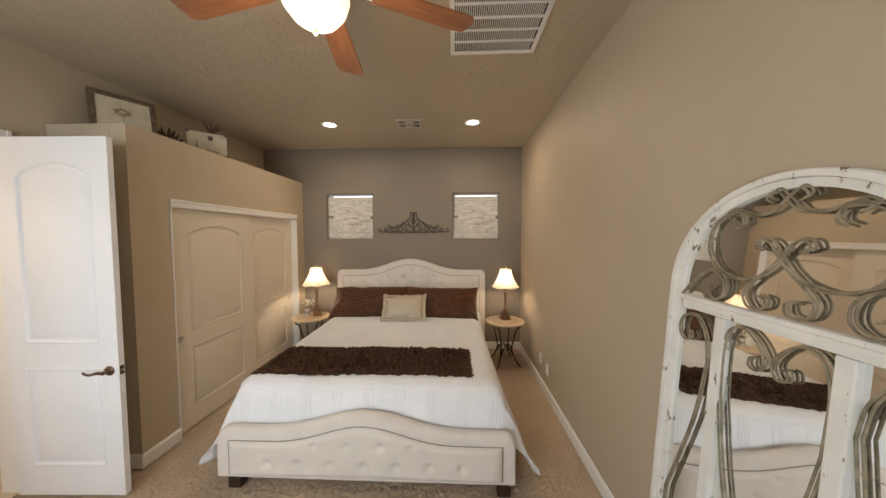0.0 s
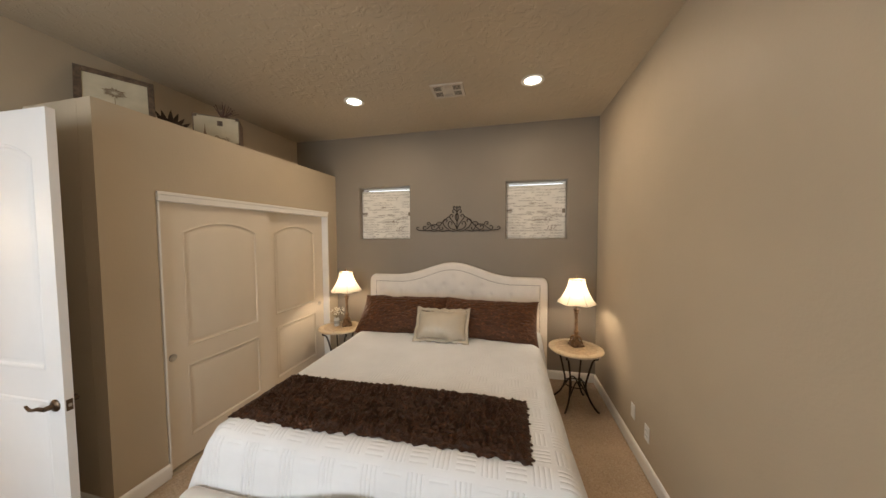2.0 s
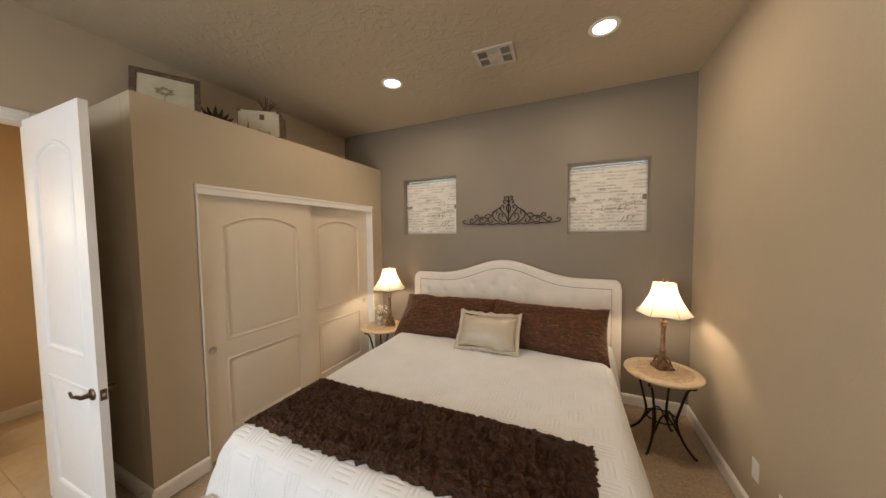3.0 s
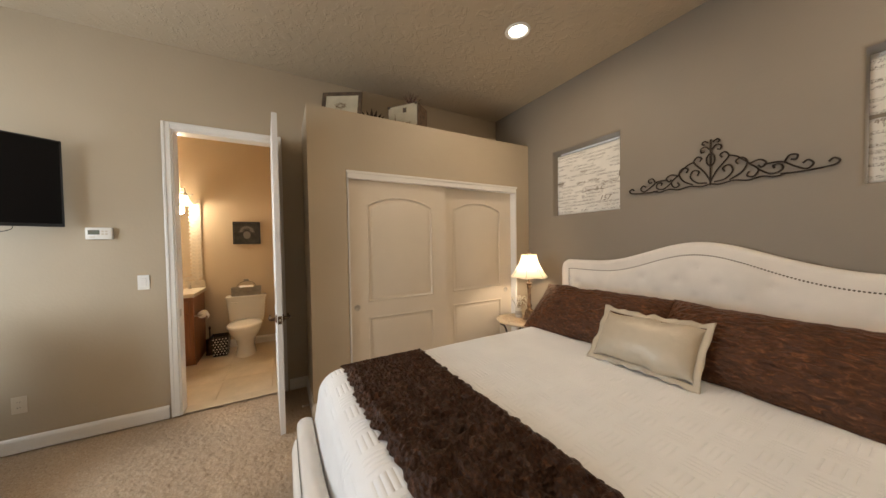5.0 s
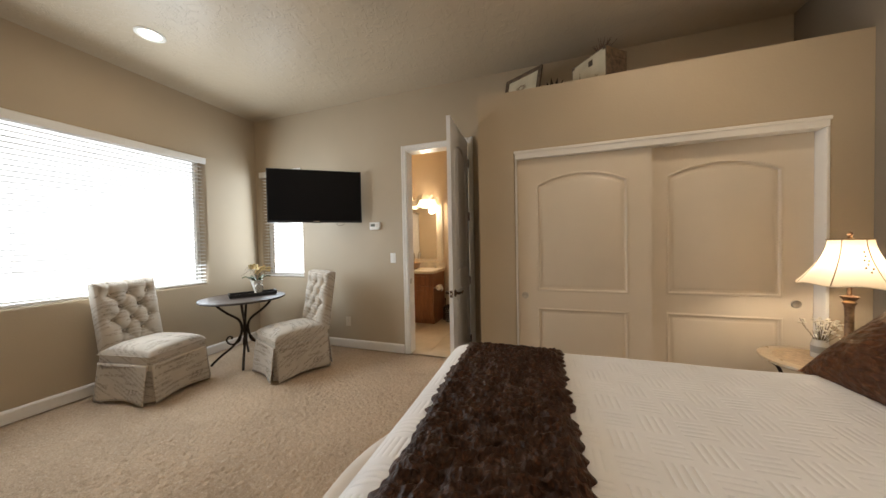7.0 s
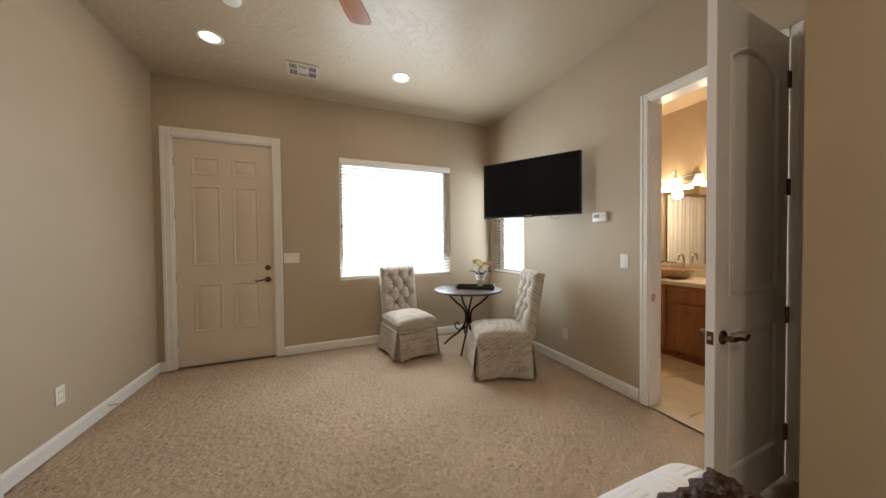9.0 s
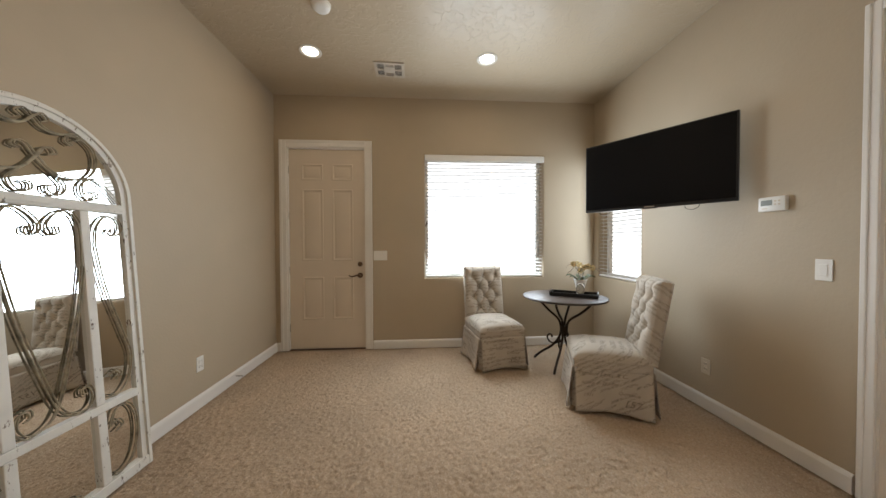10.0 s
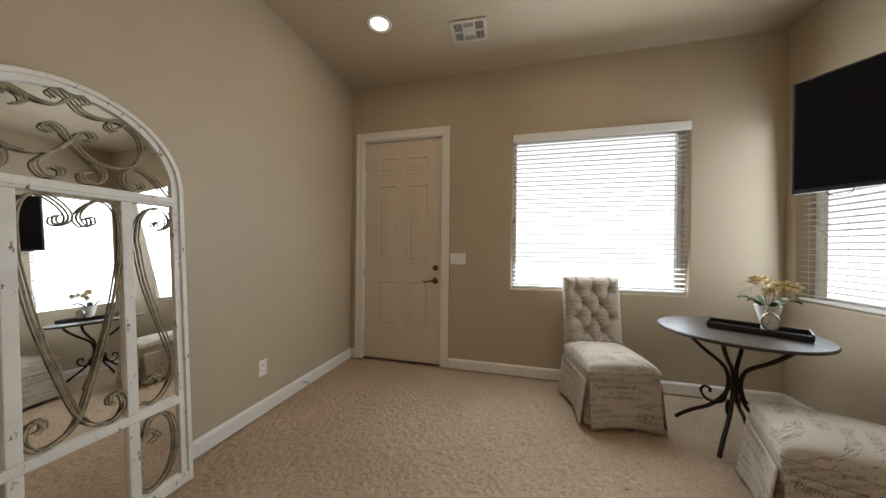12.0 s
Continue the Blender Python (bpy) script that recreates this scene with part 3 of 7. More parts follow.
# ---------------------------------------------------------------- bathroom shell
wall("wall_bath_west", "y", BATH_S - 0.12, BATH_N + 0.12, 0, TOP, BATH_W, BATH_W - 0.12, [], OCHRE)
wall("wall_bath_north", "x", BATH_W, W - 0.131, 0, TOP, BATH_N, BATH_N + 0.12, [], OCHRE)
wall("wall_bath_south", "x", BATH_W, W - 0.131, 0, TOP, BATH_S, BATH_S - 0.12, [], OCHRE)
# the bathroom side of the shared wall
for a, b, c, d in ((BATH_S, BATH_DOOR[0] - 0.066, 0, 2.98), (BATH_DOOR[1] + 0.066, BATH_N, 0, 2.98), (BATH_DOOR[0] - 0.066, BATH_DOOR[1] + 0.066, BATH_DOOR[3] + 0.066, 2.98)):
    tagged(part("wall_bath_east", boxm(W - 0.136, a, c, W - 0.1305, b, d), OCHRE), kind="structure")
tagged(part("ceiling_bath", boxm(BATH_W - 0.1, BATH_S - 0.1, 2.98, W - 0.131, BATH_N + 0.1, 3.1), OCHRE), kind="structure")


def bath_floor():
    base = tagged(part("floor_bath", boxm(BATH_W, BATH_S, -0.1, W - 0.131, BATH_N, -0.004), GROUT), "large cream ceramic floor tiles with thin grout", "tile floor", kind="structure")
    size, gap = 0.455, 0.004
    me = mesh_of("tile", boxm(0, 0, -0.003, size - gap, size - gap, 0.003, bevel=0.0015, segments=1), TILE)
    x = W - 0.135 - size
    while x > BATH_W - size:
        y = BATH_S - 0.2
        while y < BATH_N:
            ob = new("tile", me)
            ob.parent = base
            ob.location = (x, y, -0.002)
            y += size
        x -= size
    tagged(part("threshold", boxm(W - 0.135, BATH_DOOR[0] + 0.012, 0.0005, W - 0.002, BATH_DOOR[1] - 0.012, 0.006, bevel=0.002), TILE), "cream tile threshold in the bathroom doorway", "threshold", kind="structure")


bath_floor()
baseboard((BATH_W, 0.93), (BATH_W, BATH_N), (1, 0))

# ---------------------------------------------------------------- fabrics
_a = Mat("ivory_linen_upholstery", (0.70, 0.64, 0.57), 0.85, spec=0.2, sheen=0.3)
_a.vary(_a.noise(5, 4), 0.94, 1.05).bump(_a.noise(420, 3, 0.6), 0.35, 0.001).bump(_a.noise(14, 3), 0.12, 0.004)
LINEN = _a.m
NAIL = metal("antique_nail_brass", (0.14, 0.11, 0.08), 0.35)
_a = Mat("dark_stained_wood", (0.030, 0.017, 0.010), 0.35)
_a.vary(_a.noise(12, 4, stretch=(1, 1, 0.1)), 0.6, 1.5)
DARKWOOD = _a.m


def coverlet_fabric():
    """White cloth woven in squares, each with a few raised ribs, turned the other way from square to square."""
    a = Mat("white_matelasse", (0.83, 0.83, 0.835), 0.5, spec=0.35, sheen=0.3)
    a.vary(a.noise(3.5, 4), 0.95, 1.03)
    sep = a.n.new("ShaderNodeSeparateXYZ")
    a.l.new(a.coord, sep.inputs[0])
    cells = 8.8
    along = [a.math("MULTIPLY", sep.outputs[axis], cells) for axis in "XY"]
    floor_ = [a.math("FLOOR", v, 0.0) for v in along]
    inside = [a.math("SUBTRACT", v, f) for v, f in zip(along, floor_)]
    odd = a.math("MODULO", a.math("ADD", a.math("ADD", floor_[0], floor_[1]), 400.0), 2.0)
    ribs, fence = [], []
    for v in inside:
        ribs.append(a.math("POWER", a.math("ABSOLUTE", a.math("SINE", a.math("MULTIPLY", v, math.pi * 5), 0.0), 0.0), 0.7))
        fence.append(a.math("LESS_THAN", a.math("ABSOLUTE", a.math("SUBTRACT", v, 0.5), 0.0), 0.40))
    weave = a.math("ADD", a.math("MULTIPLY", ribs[0], odd), a.math("MULTIPLY", ribs[1], a.math("SUBTRACT", 1.0, odd)))
    weave = a.math("MULTIPLY", a.math("MULTIPLY", weave, fence[0]), fence[1])
    a.bump(weave, 0.7, 0.0045).bump(a.noise(7, 3), 0.25, 0.012).bump(a.noise(300, 2), 0.15, 0.001)
    return a.m


COVERLET = coverlet_fabric()


def ruched(name, dark, light, scale, gloss):
    a = Mat(name, dark, gloss, spec=0.22)
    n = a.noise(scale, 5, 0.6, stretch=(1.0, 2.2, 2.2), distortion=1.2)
    # fold shading put into the colour, from the bump's noise: hollows darker, ridges lighter
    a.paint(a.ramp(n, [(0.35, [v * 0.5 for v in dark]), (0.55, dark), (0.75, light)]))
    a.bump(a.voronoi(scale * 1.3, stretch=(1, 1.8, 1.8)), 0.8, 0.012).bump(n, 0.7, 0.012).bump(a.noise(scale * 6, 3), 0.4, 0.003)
    return a.m


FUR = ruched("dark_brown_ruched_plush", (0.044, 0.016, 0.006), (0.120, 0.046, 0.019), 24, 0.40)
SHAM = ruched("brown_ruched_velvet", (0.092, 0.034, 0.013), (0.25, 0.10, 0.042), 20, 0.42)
_a = Mat("champagne_satin", (0.50, 0.425, 0.32), 0.42, 0.10, spec=0.5)
_a.vary(_a.noise(6, 3), 0.92, 1.06).bump(_a.noise(7, 4), 0.6, 0.02).bump(_a.noise(500, 2), 0.06, 0.001)
SATIN = _a.m
SHEET = Mat("white_cotton", (0.80, 0.77, 0.73), 0.8, sheen=0.3).m

# ---------------------------------------------------------------- the bed
BX = -0.493                       # the bed's middle line
BED_TOP = 0.70


def crest(u, half, shoulder, peak):
    """Height of the board's swept top edge at u from its middle."""
    s = abs(u) / half
    if s < 0.70:
        return shoulder + (peak - shoulder) * 0.5 * (1 + math.cos(math.pi * s / 0.70)) - 0.012 * math.sin(math.pi * min(1, s / 0.70)) ** 2
    return shoulder + 0.0 * s


def board(name, parent, half, base, shoulder, peak, border, depth, y, front, tufts):
    """An upholstered board: a padded outer border with a swept top, an inner tufted panel, a row of nail heads and buttons."""
    def top(u):
        z = crest(u, half, shoulder, peak)
        corner = 0.07
        e = half - abs(u)
        if e < corner:
            z -= corner - math.sqrt(max(0, corner ** 2 - (corner - e) ** 2))
        return z

    def inner_top(u):
        return crest(u * half / (half - border), half, shoulder, peak) - border * 1.02

    us = sorted({*span(-half, half, 97), *span(-half, -half + 0.07, 9), *span(half - 0.07, half, 9)})
    bm = bmesh.new()
    # rounded slab: front bulges, back is flat
    rows = []
    for k in range(9):
        a = k / 8 * math.pi
        rows.append((-math.cos(a), math.sin(a)))
    verts = []
    for cy, cz in [(-1, None)] + rows + [(1, None)]:
        ring = []
        for u in us:
            yy = y + depth / 2 + cy * depth / 2
            z = base if cz is None else top(u) - 0.035 + 0.035 * cz
            ring.append(bm.verts.new((u, yy, max(base, z))))
        verts.append(ring)
    for a, b in zip(verts, verts[1:]):
        for i in range(len(us) - 1):
            bm.faces.new((a[i], a[i + 1], b[i + 1], b[i]))
    for i in (0, len(us) - 1):
        bm.faces.new([r[i] for r in verts])
    bm.faces.new([*verts[0], *reversed(verts[-1])])
    bmesh.ops.remove_doubles(bm, verts=bm.verts, dist=1e-5)
    frame_ob = part(name, bm, LINEN, parent, smooth=50)
    # the tufted inner panel, proud of the border's front
    ih = half - border
    face_y = y if front < 0 else y + depth
    nu, nv = 190, 48
    low = base + (0.02 if tufts == "foot" else 0.10)

    def f(s, t):
        u = -ih + 2 * ih * s
        z = low + (inner_top(u) - low) * t
        edge = min(1, s * 30, (1 - s) * 30, t * 8, (1 - t) * 8 if tufts == "head" else (1 - t) * 8)
        puff = 0.030 * math.sqrt(max(0, edge))
        for bu, bz in buttons:
            d2 = (u - bu) ** 2 + (z - bz) ** 2
            puff -= 0.016 * math.exp(-d2 / 0.0009) + 0.006 * math.exp(-math.sqrt(d2) / 0.05)
        return (u, face_y + front * (puff + 0.002), z)

    step = 0.235 if tufts == "head" else 0.225
    buttons = []
    for r in range(4):
        z = (low + 0.10 + r * 0.135) if tufts == "foot" else (1.235 - r * 0.105)
        for k in range(-5, 6):
            u = (k + (0.5 if r % 2 else 0.0)) * step
            if abs(u) < ih - 0.06 and low + 0.04 < z < inner_top(u) - 0.05:
                buttons.append((u, z))
    part("tufted_panel", grid_mesh(span(0, 1, nu), span(0, 1, nv), f), LINEN, frame_ob, smooth=60)
    dot = lathe([(0, 0.004), (0.006, 0.003), (0.009, 0.0), (0, -0.002)], 10)
    bmesh.ops.rotate(dot, verts=dot.verts, matrix=Matrix.Rotation(radians(90 if front < 0 else -90), 3, "X"))
    me = mesh_of("button", dot, LINEN, 50)
    for bu, bz in buttons:
        ob = new("button", me)
        ob.parent = frame_ob
        ob.location = (bu, face_y + front * 0.006, bz)
    # nail heads as one trim of small domes
    bm = bmesh.new()
    path = [(-ih, z) for z in span(low, inner_top(-ih), 120)] + [(u, inner_top(u)) for u in span(-ih, ih, 420)[1:-1]] + [(ih, z) for z in span(inner_top(ih), low, 120)]
    gap, last = 0.0125, None
    for u, z in path:
        if last is None or math.hypot(u - last[0], z - last[1]) > gap * 0.95:
            last = (u, z)
            c = [bm.verts.new((u + 0.0056 * math.cos(a), face_y + front * 0.003, z + 0.0056 * math.sin(a))) for a in span(0, 2 * math.pi, 7)[:-1]]
            p = bm.verts.new((u, face_y + front * 0.0075, z))
            for i in range(6):
                bm.faces.new((c[i], c[(i + 1) % 6], p))
    tagged(part("nail_trim", bm, NAIL, frame_ob, "row of small antique brass nail heads", smooth=60), kind="stuff")
    return frame_ob


def bed():
    b = thing("bed", (BX, 0, 0), "king bed upholstered in ivory tufted linen with nail trim", "bed")
    board("headboard", b, 1.137, 0.12, 1.245, 1.413, 0.088, 0.085, 4.395, -1, "head")
    fb = board("footboard", b, 1.035, 0.085, 0.435, 0.555, 0.085, 0.085, 1.885, -1, "foot")
    fb.location.x = 0.05
    for sx in (-1, 1):
        part("side_rail", boxm(sx * 0.95 + 0.0, 1.96, 0.12, sx * 0.95 + 0.06, 4.40, 0.34, bevel=0.015), LINEN, b, smooth=40)
        for y in (1.905, 4.41):
            bm = bmesh.new()
            box(bm, sx * 0.94 + (0.07 if y < 3 else 0) - 0.045, y - 0.02 if y < 3 else y, 0.001, sx * 0.94 + (0.07 if y < 3 else 0) + 0.045, y + 0.055, 0.13 if y > 3 else 0.09, bevel=0.004)
            part("leg", bm, DARKWOOD, b, "dark stained wooden foot")
    part("mattress", boxm(-0.97, 2.05, 0.28, 0.97, 4.385, BED_TOP - 0.02, bevel=0.07, segments=4), SHEET, b, smooth=50)


bed()


def coverlet():
    """The bedspread: flat on top, rounded over the edges and hanging in soft folds down both sides, tucked at the foot."""
    c = thing("coverlet", (BX, 0, 0), "white quilted matelasse coverlet hanging over the bed's sides", "bedspread")
    half, y0, y1 = 1.01, 2.0, 4.36
    drop, fall, bend = 0.50, 0.24, 0.13

    def f(s, t):
        # along the bed: up the foot end, over its rounded edge, then flat
        quarter = bend * math.pi / 2
        a = t * (fall + quarter + y1 - y0 - bend)
        if a < fall:
            y, sink = y0 - 0.035 * (1 - a / fall), bend + fall - a
        elif a < fall + quarter:
            q = (a - fall) / bend
            y, sink = y0 + bend * (1 - math.cos(q)), bend * (1 - math.sin(q))
        else:
            y, sink = y0 + bend + a - fall - quarter, 0.0
        edge = half - 0.02
        arc = 0.14
        flat = edge - 0.10
        total = flat + arc + drop
        d = s * total                      # signed length from the middle
        side, d = (1 if d >= 0 else -1), abs(d)
        if d <= flat:
            x, z = d, BED_TOP - sink
        elif d <= flat + arc:
            b = (d - flat) / arc * math.pi / 2
            x, z = flat + 0.10 * math.sin(b), BED_TOP - 0.10 + 0.10 * math.cos(b) - sink * (1 - 0.25 * (d - flat) / arc)
        else:
            h = d - flat - arc
            fold = math.sin(y * 9.0 + side) + 0.6 * math.sin(y * 15.5 + 2 * side)
            x = edge + (0.08 + (0.20 if side < 0 else 0.15) * (1 - t) ** 3) * (h / drop) ** 0.75 + 0.022 * (h / drop) * fold
            z = BED_TOP - 0.10 - h - 0.75 * sink * max(0.0, 1 - h / (drop * 0.9))
        # sag and gentle unevenness
        z += 0.006 * noise.noise(Vector((x * 2.2 * side, y * 2.2, 0.3))) + 0.002 * noise.noise(Vector((x * 9 * side, y * 9, 1.3)))
        if t > 0.93 and d > flat + arc:
            x += 0.06 * (t - 0.93) / 0.07
        return (side * x + 0.05 * (1 - t), y, max(0.06, z))

    bm = grid_mesh(span(-1, 1, 161), span(0, 1, 141), f)
    ob = part("cloth", bm, COVERLET, c, smooth=60)
    solid = ob.modifiers.new("thickness", "SOLIDIFY")
    solid.thickness, solid.offset = 0.006, 1
    for end in (-1, 1):
        part("hem", tube([f(end, t) for t in span(0.02, 0.98, 90)], 0.006, 6), COVERLET, c, smooth=60)


coverlet()


def throw():
    """A ruched plush runner across the bed, its far end sloping over the edge."""
    t_ob = thing("throw_blanket", (0, 0, BED_TOP), "dark brown ruched plush throw laid across the bed", "throw blanket")
    xa, xb, ya, yb = -1.40, 0.32, 2.14, 2.66
    edge_x = BX - 0.88

    def f(s, t):
        jag = 0.02 * noise.noise(Vector((t * 25, s, 4.0))) * (1 if s in (0, 1) else 0)
        x = xb + (xa - xb) * s
        y = ya + (yb - ya) * t + 0.012 * math.sin(6 * s) + 0.022 * noise.noise(Vector((s * 55, round(t) * 7.0, 0.5))) * (1 if t < 0.03 or t > 0.97 else 0)
        over = max(0, edge_x - x)
        z = -over * over * 3.0
        p = Vector((x, y, 0))
        ridge = 1 - abs(noise.noise(Vector((x * 26, y * 12, 2.0)))) * 2.6
        ridge2 = 1 - abs(noise.noise(Vector((x * 44, y * 34, 5.0)))) * 2.2
        rim = min(1, 12 * t, 12 * (1 - t), 20 * s, 20 * (1 - s))
        z += 0.006 + rim * (0.014 + 0.017 * ridge + 0.010 * ridge2)
        return (x + jag, y, z)

    bm = grid_mesh(span(0, 1, 300), span(0, 1, 120), f)
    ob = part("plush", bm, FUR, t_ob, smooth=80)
    solid = ob.modifiers.new("thickness", "SOLIDIFY")
    solid.thickness, solid.offset = 0.006, -1


throw()


def pillow(name, parent, w, h, d, material, flange=0.0, rough=0.0, seed=0, smooth=80, n=44):
    """A stuffed pillow standing in the xz plane, its middle at the origin."""
    bm = bmesh.new()

    def side(sign):
        def f(s, t):
            a, b = 2 * s - 1, 2 * t - 1
            fx = max(0.0, 1 - abs(a) ** 2.6)
            fz = max(0.0, 1 - abs(b) ** 2.6)
            y = sign * d / 2 * (fx * fz) ** 0.58
            x = w / 2 * a * (1 - 0.045 * (1 - abs(b) ** 2))
            z = h / 2 * b * (1 - 0.09 * (1 - abs(a) ** 2)) + 0.02 * noise.noise(Vector((a * 2.5, b, seed * 3.1))) + 0.006 * noise.noise(Vector((a * 14, b * 3, seed)))
            if rough:
                ridge = 1 - abs(noise.noise(Vector((x * 13, z * 30, 3.0 + seed)))) * 2.4
                y += sign * rough * ridge * fx * fz
            y += 0.006 * noise.noise(Vector((x * 6, z * 6, seed)))
            return (x, y, z)
        return f

    grid_mesh(span(0, 1, n), span(0, 1, n), side(1), bm)
    grid_mesh(span(0, 1, n), span(0, 1, n), side(-1), bm)
    bmesh.ops.remove_doubles(bm, verts=bm.verts, dist=0.0008)
    body = part(name, bm, material, parent, smooth=smooth)
    if flange:
        fl = bmesh.new()
        pts = [(-1, s) for s in span(-1, 1, 16)] + [(s, 1) for s in span(-1, 1, 24)[1:]] + [(1, -s) for s in span(-1, 1, 16)[1:]] + [(-s, -1) for s in span(-1, 1, 24)[1:-1]]
        rows = []
        for k in range(4):
            ring = []
            for i, (a, b) in enumerate(pts):
                g = k / 3
                x = (w / 2 * (1 - 0.045 * (1 - b * b)) + flange * g) * a if abs(a) == 1 else w / 2 * a * (1 + 0.10 * g)
                z = (h / 2 * (1 - 0.09 * (1 - a * a)) + flange * g) * b if abs(b) == 1 else h / 2 * b * (1 + 0.12 * g)
                ring.append(fl.verts.new((x, 0.011 * g * math.sin(i * 1.1), z + 0.006 * g * math.sin(i * 1.7))))
            rows.append(ring)
        for a, b in zip(rows, rows[1:]):
            for i in range(len(pts)):
                j = (i + 1) % len(pts)
                fl.faces.new((a[i], a[j], b[j], b[i]))
        ob = part("flange", fl, material, parent, smooth=80)
        solid = ob.modifiers.new("thickness", "SOLIDIFY")
        solid.thickness, solid.offset = 0.005, 0
    return body


def pillows():
    for x, rz, seed, y in ((-0.985, 3, 1, 3.91), (-0.015, -4, 2, 3.89)):
        p = thing("pillow", pose(x, y, BED_TOP + 0.155, -46, 0, rz), "dark brown ruched velvet king pillow leaning on the headboard", "pillow", "brown bed pillows")
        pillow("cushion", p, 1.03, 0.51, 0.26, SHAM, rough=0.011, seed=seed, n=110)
    p = thing("accent_pillow", pose(-0.462, 3.64, BED_TOP + 0.15, -38, 0, 3), "small champagne satin accent pillow with a flat flange", "pillow")
    pillow("cushion", p, 0.50, 0.31, 0.20, SATIN, flange=0.032, seed=5)


pillows()


def under_pillow():
    for sx in (-1, 1):
        p = thing("sleeping_pillow", pose(BX + sx * 0.50, 4.20, BED_TOP + 0.12, -62, 0, 0), "white cotton pillow hidden behind the brown ones", "pillow", "white bed pillows")
        pillow("cushion", p, 0.92, 0.46, 0.16, SHEET, seed=8 + sx)


under_pillow()

# ---------------------------------------------------------------- nightstands and lamps
_a = Mat("travertine", (0.52, 0.41, 0.27), 0.3, coat=0.2)
_a.vary(_a.noise(9, 5, 0.65), 0.78, 1.15).rough(_a.noise(20, 3), 0.2, 0.4).bump(_a.noise(60, 4), 0.08, 0.002)
TRAVERTINE = _a.m
_a = Mat("mosaic_stone", (0.40, 0.29, 0.18), 0.35)
_v = _a.voronoi(38)
_a.vary(_a.noise(30, 5, 0.7), 0.6, 1.35).bump(_a.voronoi(55, "DISTANCE_TO_EDGE"), 0.35, 0.003)
MOSAIC = _a.m


def nightstand(place, turn):
    t = thing("nightstand", pose(*place, 0, 0, turn), "round stone-topped side table on scrolled dark iron legs", "nightstand", "bedside tables")
    r, z = 0.262, 0.605
    top = part("tabletop", lathe([(0, z - 0.028), (r - 0.03, z - 0.028), (r - 0.008, z - 0.024), (r, z - 0.014), (r - 0.002, z - 0.004), (r - 0.012, z), (r - 0.06, z), (r - 0.064, z - 0.003), (0, z - 0.003)], 56), TRAVERTINE, t, smooth=35)
    part("inlay", lathe([(0, z - 0.002), (r - 0.066, z - 0.002), (r - 0.066, z - 0.0035), (0, z - 0.0035)], 56), MOSAIC, top, "mottled brown mosaic inlay")
    for k in range(4):
        a = k * math.pi / 2 + math.pi / 4
        c, s = math.cos(a), math.sin(a)
        pts = spline([(0.15 * c, 0.15 * s, z - 0.035), (0.205 * c, 0.205 * s, z - 0.04), (0.215 * c, 0.215 * s, z - 0.065), (0.17 * c, 0.17 * s, z - 0.10), (0.125 * c, 0.125 * s, 0.34), (0.105 * c, 0.105 * s, 0.22), (0.15 * c, 0.15 * s, 0.10), (0.215 * c, 0.215 * s, 0.02), (0.24 * c, 0.24 * s, 0.012)], 7)
        part("leg", tube(pts, 0.0095, 8), IRON, t, smooth=60)
        a2 = a + math.pi / 2
        mid = (0.06 * (c + math.cos(a2)) / 1.4, 0.06 * (s + math.sin(a2)) / 1.4, 0.27)
        part("stretcher", tube(spline([(0.14 * c, 0.14 * s, 0.12), mid, (0.14 * math.cos(a2), 0.14 * math.sin(a2), 0.12)], 8), 0.007, 8), IRON, t, smooth=60)
    part("ring", tube([(0.105 * math.cos(q), 0.105 * math.sin(q), 0.225) for q in span(0, 2 * math.pi, 33)[:-1]], 0.006, 8, closed=True), IRON, t, smooth=60)
    return t


NIGHT_R, NIGHT_L = (0.872, 3.97, 0), (-1.895, 4.07, 0)
nightstand(NIGHT_R, 12)
nightstand(NIGHT_L, 5)

a = Mat("lit_parchment_shade", (0.82, 0.72, 0.55), 0.9)
tr = a.n.new("ShaderNodeBsdfTranslucent")
tr.inputs["Color"].default_value = (0.95, 0.82, 0.62, 1)
mx = a.n.new("ShaderNodeMixShader")
mx.inputs[0].default_value = 0.20
a.l.new(a.b.outputs[0], mx.inputs[1])
a.l.new(tr.outputs[0], mx.inputs[2])
a.l.new(mx.outputs[0], a.n["Material Output"].inputs["Surface"])
SHADE = a.m
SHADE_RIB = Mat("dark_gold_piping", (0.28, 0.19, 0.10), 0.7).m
_a = Mat("aged_gold_bronze", (0.20, 0.12, 0.065), 0.42, 0.7)
_a.vary(_a.noise(30, 4), 0.5, 1.6).bump(_a.noise(70, 4), 0.3, 0.003)
LAMPBASE = _a.m


